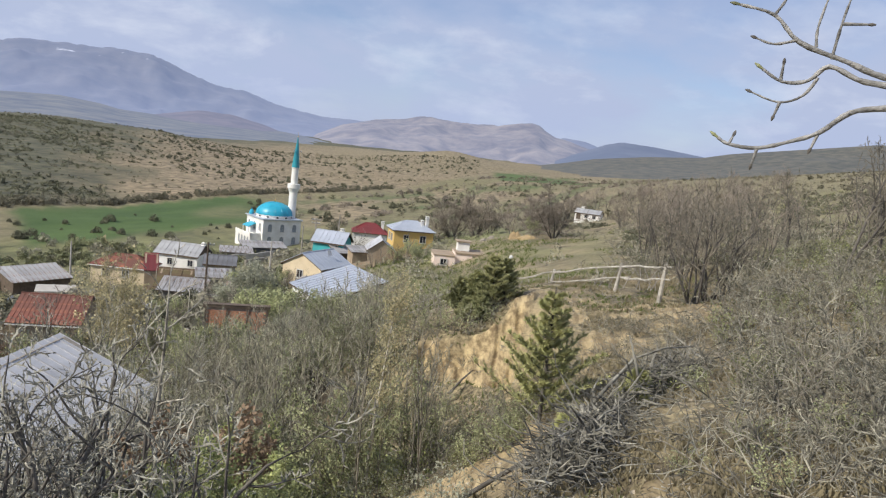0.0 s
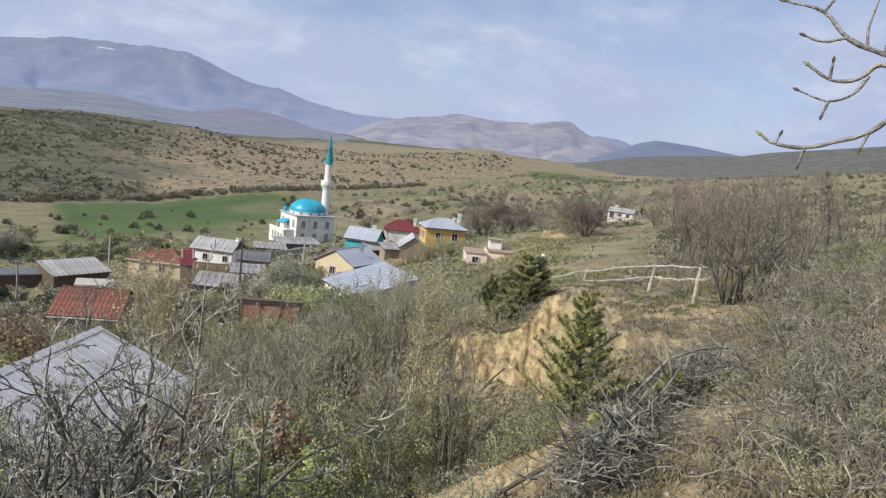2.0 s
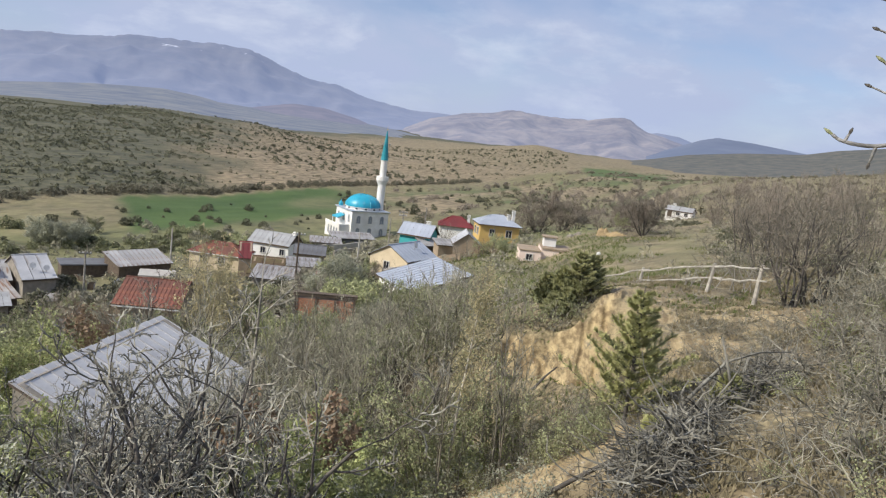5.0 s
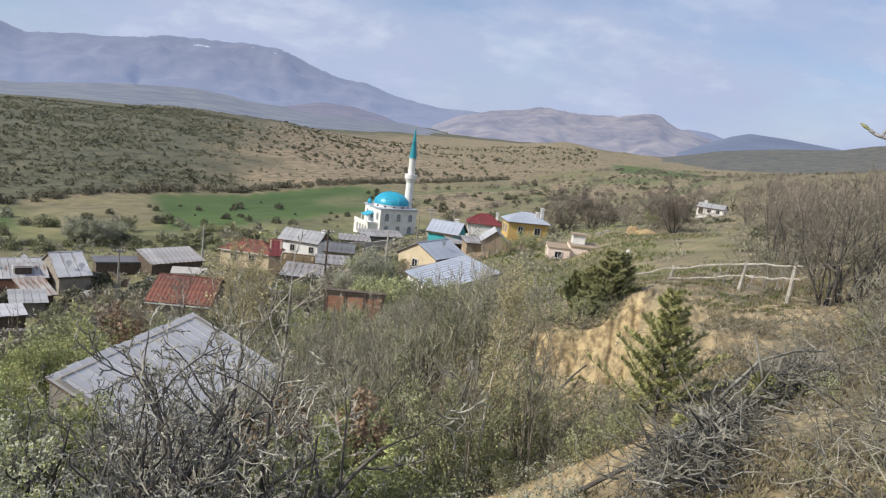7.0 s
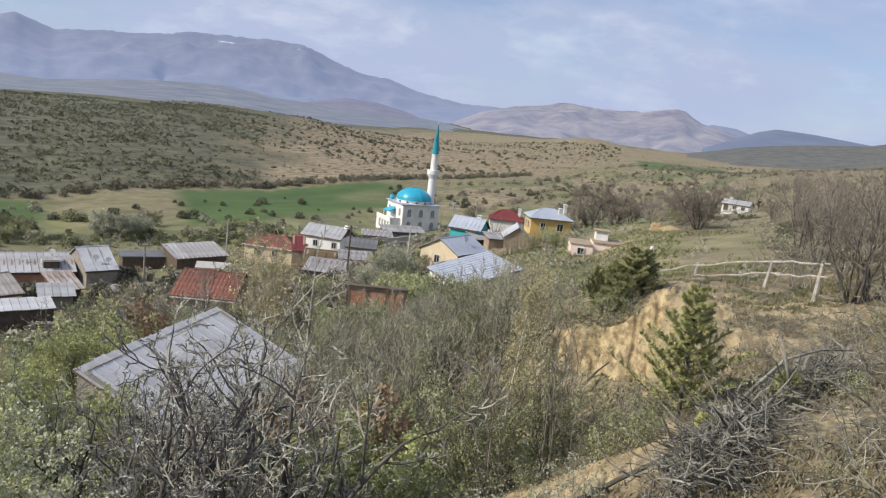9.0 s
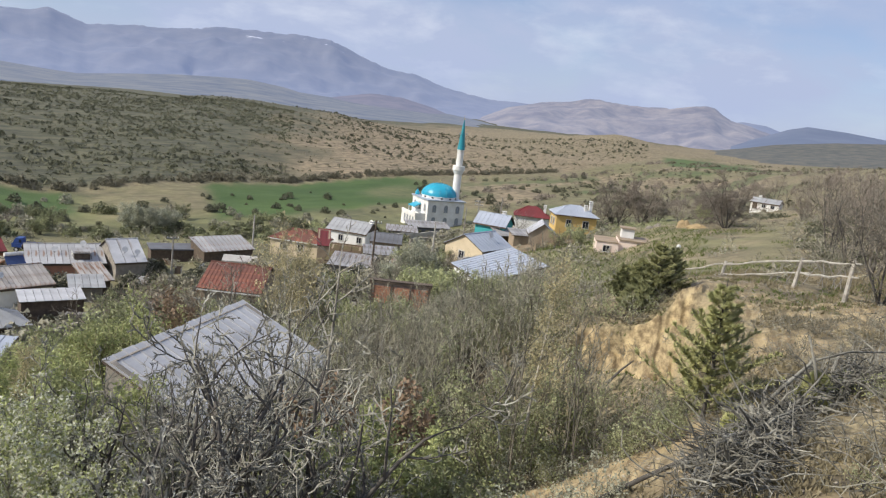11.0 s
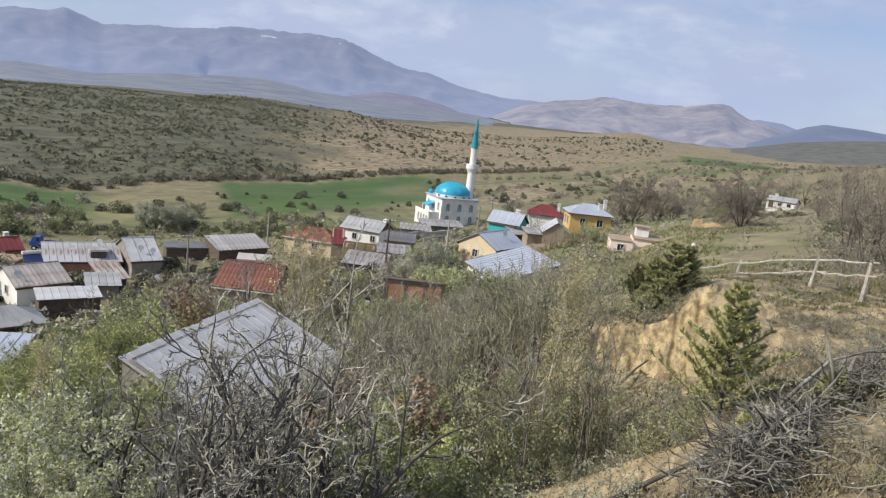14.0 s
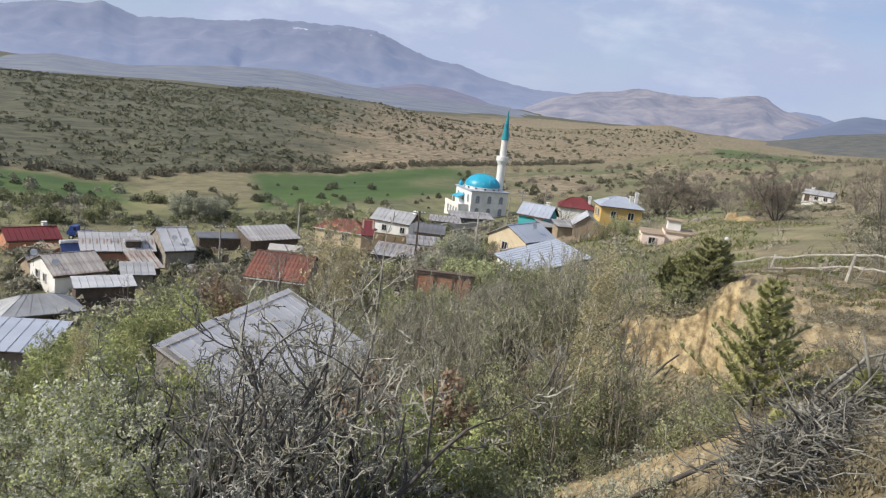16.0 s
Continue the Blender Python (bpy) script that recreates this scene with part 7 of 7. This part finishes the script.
def truck():
    x, y = -83.0, 95.0
    z = float(gz(x, y))
    ob = base("truck", pose(x, y, z, 0, 0, 20), "small blue farm truck parked by the field", "truck")
    part("cab", Geo().box(-2.0, -0.6, -0.85, 0.85, 0.7, 1.3).add([(-1.9, -0.8, 1.3), (-0.6, -0.8, 1.3), (-0.6, 0.8, 1.3), (-1.9, 0.8, 1.3), (-1.5, -0.75, 2.1), (-0.65, -0.75, 2.1), (-0.65, 0.75, 2.1), (-1.5, 0.75, 2.1)],
                                                               [(4, 5, 6, 7), (0, 1, 5, 4), (1, 2, 6, 5), (2, 3, 7, 6), (3, 0, 4, 7)]), "blue_paint", ob)
    part("bed", Geo().box(-0.5, 2.3, -0.95, 0.95, 0.75, 0.85).box(-0.5, 2.3, -0.95, -0.9, 0.85, 1.35).box(-0.5, 2.3, 0.9, 0.95, 0.85, 1.35).box(2.25, 2.3, -0.9, 0.9, 0.85, 1.35), "blue_paint", ob)
    part("windscreen", Geo().box(-1.0, -0.7, -0.83, -0.76, 1.45, 1.95), "glass", ob)
    for wx in (-1.3, 1.5):
        for wy in (-0.85, 0.85):
            w = part("wheel", Geo().tube([(wx, wy - 0.11, 0.38), (wx, wy + 0.11, 0.38)], [0.38, 0.38], 14, True), "rubber", ob)
            part("rim", Geo().tube([(wx, wy - 0.12, 0.38), (wx, wy + 0.12, 0.38)], [0.2, 0.2], 10, True), "dish", w)


truck()


# ---- walls and fences of the yards ----
def yard_wall(a0, r0, a1, r1, h, mat, label, thick=0.3):
    p, q = Vector((*at(a0, r0), 0)), Vector((*at(a1, r1), 0))
    n = max(2, int((q - p).length / 1.6))
    side = (q - p).normalized().cross(Vector((0, 0, 1))) * thick / 2
    g = Geo()
    rng = random.Random(int(a0 * 10 + r0))
    rows = []
    for k in range(n + 1):
        c = p.lerp(q, k / n)
        z = float(gz(c.x, c.y))
        t = z + h + rng.uniform(-0.08, 0.08)
        rows.append([(c.x - side.x, c.y - side.y, z - 0.4), (c.x - side.x, c.y - side.y, t), (c.x + side.x, c.y + side.y, t), (c.x + side.x, c.y + side.y, z - 0.4)])
    g.v = [v for r in rows for v in r]
    for k in range(n):
        b = 4 * k
        g.f += [(b, b + 4, b + 5, b + 1), (b + 1, b + 5, b + 6, b + 2), (b + 2, b + 6, b + 7, b + 3)]
    g.f += [(0, 1, 2, 3), (4 * n + 3, 4 * n + 2, 4 * n + 1, 4 * n)]
    tagged(part("yard_wall", g, mat), label, "wall", "yard walls")


def stick_fence(a0, r0, a1, r1, h, label):
    p, q = Vector((*at(a0, r0), 0)), Vector((*at(a1, r1), 0))
    ob = base("stick_fence", pose(0, 0, 0), label, "fence", "stick fences")
    n = int((q - p).length / 0.32)
    rng = random.Random(int(a0 * 7 + r0))
    tops = []
    for k in range(n + 1):
        c = p.lerp(q, k / n)
        z = float(gz(c.x, c.y))
        hh = h * rng.uniform(0.8, 1.15)
        part("stake", Geo().tube([(c.x, c.y, z - 0.2), (c.x + rng.uniform(-0.08, 0.08), c.y, z + hh)], [0.035, 0.025], 4), "wood", ob)
        tops.append(Vector((c.x, c.y - 0.04, z)))
    for u in (0.35, 0.75):
        part("rail", Geo().tube([v + Vector((0, 0, h * u)) for v in tops[::4] + [tops[-1]]], [0.03] * len(tops[::4] + [tops[-1]]), 4), "wood", ob)


yard_wall(-15.6, 150, -12.2, 160, 1.3, "concrete", "pale concrete yard wall before the mosque")
yard_wall(-14.6, 140, -12.0, 150, 0.9, "stone", "rough stone yard wall")
yard_wall(-27.5, 100, -22.5, 98, 0.9, "stone", "rough stone yard wall")
yard_wall(-19.5, 95, -16.8, 104, 1.1, "white", "whitewashed yard wall")
yard_wall(-42.5, 68, -38.0, 70, 1.1, "stone", "rough stone yard wall")
yard_wall(-36.5, 60, -32.0, 66, 1.0, "mud", "crumbling mud yard wall")
yard_wall(-10.8, 84, -7.5, 92, 1.0, "concrete", "pale concrete yard wall before a house")
yard_wall(-8.5, 104, -5.0, 101, 1.0, "mud", "crumbling mud yard wall")
stick_fence(-33.0, 130, -28.0, 124, 1.2, "grey stick fence along a garden")
stick_fence(-29.5, 134, -23.0, 128, 1.2, "grey stick fence along a garden")
stick_fence(-4.6, 48.5, 1.0, 47.5, 1.1, "tangled grey stick fence by the bank")
stick_fence(-41.0, 62, -37.5, 57, 1.1, "grey stick fence along a garden")


# ---- scrub of the far hillsides ----
def hill_scrub(name, label, mat, count, pick, seed, s0, s1, flat=0.75, sprays=0):
    """Many low bushes, each a loose clump of leaf sprays."""
    rng = np.random.default_rng(seed)
    g = Geo()
    xs, ys = pick(rng, count)
    zs = gz(xs, ys)
    count = len(xs)
    w = (s0 + (s1 - s0) * rng.uniform(0, 1, count) ** 1.8) * 0.5
    if sprays:
        # near enough to show its leaf sprays
        p = rng.normal(0, 1, (count, sprays, 3))
        p /= np.linalg.norm(p, axis=2, keepdims=True)
        p[:, :, 2] = np.abs(p[:, :, 2]) * flat * 1.5
        p *= rng.uniform(0.15, 1.0, (count, sprays, 1)) ** 0.5 * w[:, None, None]
        c = p + np.stack([xs, ys, zs], -1)[:, None, :]
        size = 0.105 if sprays > 240 else (0.125 if sprays > 40 else 0.3)
        d0, d1 = (rng.normal(0, size, (count, sprays, 3)) * w[:, None, None] for k in range(2))
        g.v = np.stack([c - d0, c + d0, c + d1], 2).reshape(-1, 3).tolist()
        g.f = np.arange(len(g.v)).reshape(-1, 3).tolist()
    else:
        # a low ragged mound
        verts = []
        for h, wide in ((-0.1, 0.9), (0.55, 0.85)):
            for k in range(5):
                ang = 2 * math.pi * k / 5 + rng.uniform(-0.4, 0.4, count)
                rad = w * wide * rng.uniform(0.55, 1.35, count)
                verts.append(np.stack([xs + rad * np.cos(ang), ys + rad * np.sin(ang), zs + w * flat * 1.4 * (h + rng.uniform(-0.25, 0.25, count) * (h > 0))], -1))
        verts.append(np.stack([xs + w * rng.uniform(-0.3, 0.3, count), ys + w * rng.uniform(-0.3, 0.3, count), zs + w * flat * 1.4 * rng.uniform(0.7, 1.2, count)], -1))
        one = [(k, (k + 1) % 5, 5 + (k + 1) % 5, 5 + k) for k in range(5)] + [(5 + k, 5 + (k + 1) % 5, 10) for k in range(5)]
        g.v = np.stack(verts, 1).reshape(-1, 3).tolist()
        g.f = [tuple(11 * i + q for q in f) for i in range(count) for f in one]
    tagged(part(name, g, mat, smooth=not sprays), label, "scrub", kind="stuff")


def pick_where(a0, a1, r0, r1, test):
    def pick(rng, count):
        xs, ys = [], []
        while len(xs) < count:
            a = np.radians(rng.uniform(a0, a1, count * 3))
            r = np.sqrt(rng.uniform(r0 * r0, r1 * r1, count * 3))
            x, y = r * np.sin(a), r * np.cos(a)
            ok = test(x, y, r, np.degrees(a), rng)
            xs += x[ok].tolist()
            ys += y[ok].tolist()
        return np.array(xs[:count]), np.array(ys[:count])
    return pick


hill_scrub("hill_scrub", "dark scrub dotted over the far hillside", "bush_far", 12500,
           pick_where(-56, -24, 190, 620, lambda x, y, r, a, g: (valley(x, y)[1] < -4) & (g.uniform(size=len(x)) < smooth(-19, -27, a + 3 * vnoise(x / 40, y / 40, 3) - 0.012 * (r - 350)) * smooth(-0.9, 0.5, vnoise(x / 16, y / 16, 33) + 0.6 * vnoise(x / 6, y / 6, 34)))), 3, 0.5, 2.6, 0.5, 15)
hill_scrub("hill_scrub", "sparse dark bushes on the brown pasture", "bush_far", 1500,
           pick_where(-32, 2, 250, 760, lambda x, y, r, a, g: (valley(x, y)[1] < -4) & (vnoise(x / 50, y / 50, 7) + g.uniform(-0.5, 0.5, len(x)) > 0)), 4, 0.7, 3.0, 0.75, 30)
hill_scrub("hill_scrub", "brownish bushes on the brown pasture", "bush_brown", 4200,
           pick_where(-32, 2, 240, 760, lambda x, y, r, a, g: (valley(x, y)[1] < -2) & (vnoise(x / 22, y / 9, 57) > -0.25)), 5, 0.4, 2.2, 0.5, 13)
hill_scrub("field_hedge", "hedge of dark bushes along the foot of the hill", "bush_brown", 420,
           pick_where(-50, 4, 180, 430, lambda x, y, r, a, g: np.abs(valley(x, y)[1] + 3) < 3.0), 6, 1.6, 3.6, 0.9, 130)
hill_scrub("field_bushes", "scattered bushes on the valley floor", "bush_far", 260,
           pick_where(-50, 6, 140, 420, lambda x, y, r, a, g: (valley(x, y)[1] > 14) & (vnoise(x / 25, y / 25, 9) > 0.0)), 8, 0.9, 3.0, 0.85, 320)
hill_scrub("garden_scrub", "bare garden scrub between the houses", "twig_mauve", 900,
           pick_where(-47, 1, 50, 150, lambda x, y, r, a, g: vnoise(x / 6, y / 6, 19) > -0.2), 21, 0.7, 2.0, 0.9, 60)
hill_scrub("garden_scrub", "green garden bushes between the houses", "leaf_olive", 420,
           pick_where(-47, 4, 50, 160, lambda x, y, r, a, g: vnoise(x / 8, y / 8, 23) > 0.0), 22, 0.7, 1.9, 0.9, 60)
hill_scrub("yard_scrub", "bare bushes crowding the yards between the houses", "twig_mauve", 420,
           pick_where(-46, -12, 62, 112, lambda x, y, r, a, g: vnoise(x / 5, y / 5, 61) > 0.0), 27, 1.4, 3.4, 0.8, 190)
hill_scrub("yard_scrub", "dark evergreen bushes crowding the yards between the houses", "bush_far", 160,
           pick_where(-46, -12, 62, 112, lambda x, y, r, a, g: vnoise(x / 5, y / 5, 62) > 0.1), 28, 1.2, 3.0, 0.8, 190)
hill_scrub("field_hedge", "ragged hedge between the village and the fields", "leaf_olive", 110,
           pick_where(-48, -14, 138, 172, lambda x, y, r, a, g: vnoise(x / 9, y / 9, 25) > -0.1), 23, 1.6, 4.0, 0.9, 280)
hill_scrub("field_hedge", "bare hedge between the village and the fields", "twig_mauve", 110,
           pick_where(-48, -4, 138, 185, lambda x, y, r, a, g: vnoise(x / 9, y / 9, 26) > -0.1), 24, 1.6, 3.6, 0.9, 280)
hill_scrub("slope_scrub", "low thorny scrub over the slope behind the fence", "bush_far", 1000,
           pick_where(9, 37, 46, 175, lambda x, y, r, a, g: (vnoise(x / 12, y / 12, 27) > -0.25) & ((a > 13) | (r > 120))), 31, 0.7, 2.2, 0.42, 90)
hill_scrub("slope_scrub", "olive-green thorny tufts over the slope behind the fence", "juniper", 420,
           pick_where(12, 37, 40, 190, lambda x, y, r, a, g: vnoise(x / 11, y / 11, 37) > -0.15), 33, 0.5, 1.5, 0.55, 60)
hill_scrub("slope_scrub", "bare thorny scrub over the slope behind the fence", "twig_mauve", 520,
           pick_where(6, 37, 44, 185, lambda x, y, r, a, g: (vnoise(x / 10, y / 10, 28) > -0.25) & ((a > 12) | (r < 50) | (r > 120) | (vnoise(x / 4, y / 4, 29) > 0.25))), 32, 0.6, 2.0, 0.8, 60)
hill_scrub("hill_scrub", "scrub over the far rising slopes", "bush_brown", 2000,
           pick_where(-4, 36, 170, 800, lambda x, y, r, a, g: (valley(x, y)[1] > 20) & (r > 200 - 3 * a) & (vnoise(x / 30, y / 30, 43) + 0.5 * vnoise(x / 9, y / 9, 44) > 0.1)), 9, 0.8, 2.8, 0.7, 26)
hill_scrub("field_hedge", "hedgerows of bare trees between the far fields", "twig_far", 260,
           pick_where(-12, 16, 215, 560, lambda x, y, r, a, g: (valley(x, y)[1] > 8) & (np.abs((valley(x, y)[1] / 26 + 0.3 * vnoise(x / 60, y / 60, 45)) % 1 - 0.5) < 0.06) & (vnoise(x / 25, y / 25, 46) > -0.2)), 41, 1.8, 4.6, 0.9, 80)
hill_scrub("field_hedge", "green hedgerows between the far fields", "bush_far", 160,
           pick_where(-12, 14, 215, 560, lambda x, y, r, a, g: (valley(x, y)[1] > 4) & (np.abs((valley(x, y)[1] / 26 + 0.3 * vnoise(x / 60, y / 60, 45)) % 1 - 0.5) < 0.05)), 42, 1.4, 3.6, 0.9, 80)


# ---- grass ----
def tufts(name, label, mat, count, a0, a1, r0, r1, seed, size, keep):
    rng = np.random.default_rng(seed)
    a = np.radians(rng.uniform(a0, a1, count * 2))
    r = r0 + (r1 - r0) * rng.uniform(0, 1, count * 2) ** 0.8
    x, y = r * np.sin(a), r * np.cos(a)
    ok = keep(x, y, r, np.degrees(a))
    x, y = x[ok][:count], y[ok][:count]
    z = gz(x, y)
    g = Geo()
    for px, py, pz in zip(x, y, z):
        for k in range(4):
            w = rng.normal(0, 0.05, 2)
            h = size * rng.uniform(0.5, 1.3)
            lean = rng.normal(0, 0.5 * h, 2)
            b = rng.normal(0, 0.02, 2)
            g.add([(px + w[0] - b[0], py + w[1] - b[1], pz - 0.02), (px + w[0] + b[0], py + w[1] + b[1], pz - 0.02), (px + w[0] + lean[0], py + w[1] + lean[1], pz + h)], [(0, 1, 2)])
    tagged(part(name, g, mat), label, "grass", kind="stuff")


def off_bank(x, y, r, a):
    return covers(x, y)[..., 1] < 0.42


tufts("dry_grass", "dry straw-coloured grass tufts", "straw", 15000, 2, 40, 9, 52, 1, 0.16, lambda x, y, r, a: off_bank(x, y, r, a) & (vnoise(x / 2.0, y / 2.0, 14) > -0.3))
tufts("green_grass", "olive grass over the slope by the houses", "grass", 6500, -10, 17, 50, 112, 3, 0.3, lambda x, y, r, a: vnoise(x / 6.0, y / 6.0, 36) > -0.4 + 0.09 * np.maximum(a - 5, 0))
tufts("green_grass", "green grass tufts", "grass", 7000, -10, 30, 11, 60, 2, 0.15, lambda x, y, r, a: off_bank(x, y, r, a) & (vnoise(x / 3.0, y / 3.0, 16) > 0.1))


def stones():
    rng = np.random.default_rng(5)
    g = Geo()
    for k in range(1050):
        a, r = rng.uniform(-4, 34), rng.uniform(10, 40)
        x, y = at(a, r)
        z = float(gz(x, y))
        s = rng.uniform(0.02, 0.07)
        q = [Vector(v) * s * rng.uniform(0.7, 1.3) for v in ((1, 0, 0), (0, 1, 0), (-1, 0, 0), (0, -1, 0), (0, 0, 0.7))]
        g.add([(x + v.x, y + v.y, z + v.z) for v in q], [(0, 1, 4), (1, 2, 4), (2, 3, 4), (3, 0, 4)])
    tagged(part("loose_stones", g, "gravel"), "pale loose stones on the slope", "stones", kind="stuff")


stones()


# ---- yard clutter: firewood stacks beside the houses ----
def wood_stack(a, r, turn, length, rows, label):
    x, y = at(a, r)
    ob = base("wood_stack", pose(x, y, float(gz(x, y)), 0, 0, turn), label, "firewood", "firewood stacks")
    rng = random.Random(int(-a * 10 + r))
    n = int(length / 0.2)
    for k in range(rows):
        for j in range(n - k % 2):
            u = -length / 2 + 0.2 * j + 0.1 * (k % 2) + rng.uniform(-0.02, 0.02)
            h = 0.09 + 0.165 * k
            part("log", Geo().tube([(u, -0.45 + rng.uniform(-0.06, 0.06), h), (u, 0.45 + rng.uniform(-0.06, 0.06), h)], [0.10, 0.09], 6, True), "bark_grey" if rng.random() < 0.5 else "wood", ob)


wood_stack(-37.6, 76, 30, 3.2, 6, "stack of split firewood in a yard")
wood_stack(-33.5, 82, 15, 2.6, 5, "stack of split firewood in a yard")
wood_stack(-25.0, 99, 10, 3.0, 5, "stack of split firewood by a wall")
wood_stack(-18.6, 96, -10, 2.6, 5, "stack of split firewood by a wall")


def yard_clutter():
    """Planks, boxes and heaps lying about in the yards."""
    rng = random.Random(77)
    for k in range(46):
        a, r = rng.uniform(-43, -13), rng.uniform(62, 112)
        x, y = at(a, r)
        z = float(gz(x, y))
        kind = rng.choice(("plank_pile", "crate", "tin_sheet"))
        m = pose(x, y, z, 0, 0, rng.uniform(0, 180))
        if kind == "plank_pile":
            ob = base(kind, m, "low pile of weathered planks in a yard", "planks", "yard clutter")
            for j in range(5):
                b = part("plank", Geo().box(-1.2 + rng.uniform(-0.2, 0.2), 1.1 + rng.uniform(-0.2, 0.2), -0.5 + 0.2 * (j % 4), -0.33 + 0.2 * (j % 4), 0.06 * (j // 2), 0.06 * (j // 2) + 0.05), rng.choice(("wood", "wood_pale", "wood_dark")), ob)
                b.rotation_euler = (0, 0, rng.uniform(-0.12, 0.12))
        elif kind == "crate":
            ob = base(kind, m, "grey wooden crate standing in a yard", "crate", "yard clutter")
            for j in range(4):
                part("slat", Geo().box(-0.5, 0.5, -0.4, -0.37, 0.02 + 0.2 * j, 0.18 + 0.2 * j).box(-0.5, 0.5, 0.37, 0.4, 0.02 + 0.2 * j, 0.18 + 0.2 * j), "wood", ob)
            for sx in (-0.5, 0.5):
                part("end_board", Geo().box(sx - 0.02, sx + 0.02, -0.37, 0.37, 0.0, 0.8), "wood_dark", ob)
        else:
            ob = base(kind, m, "bent sheet of old tin leaning in a yard", "tin sheet", "yard clutter")
            part("sheet", Geo().slab([(-0.9, 0, 1.0), (0.9, 0, 1.05), (0.9, -0.7, 0.05), (-0.9, -0.7, 0.05)], 0.03), rng.choice(("zinc_old", "zinc_rust", "zinc_pale")), ob)
            part("prop", Geo().tube([(0, 0.05, -0.1), (0, -0.02, 1.0)], [0.04, 0.04], 5), "wood_dark", ob)


yard_clutter()
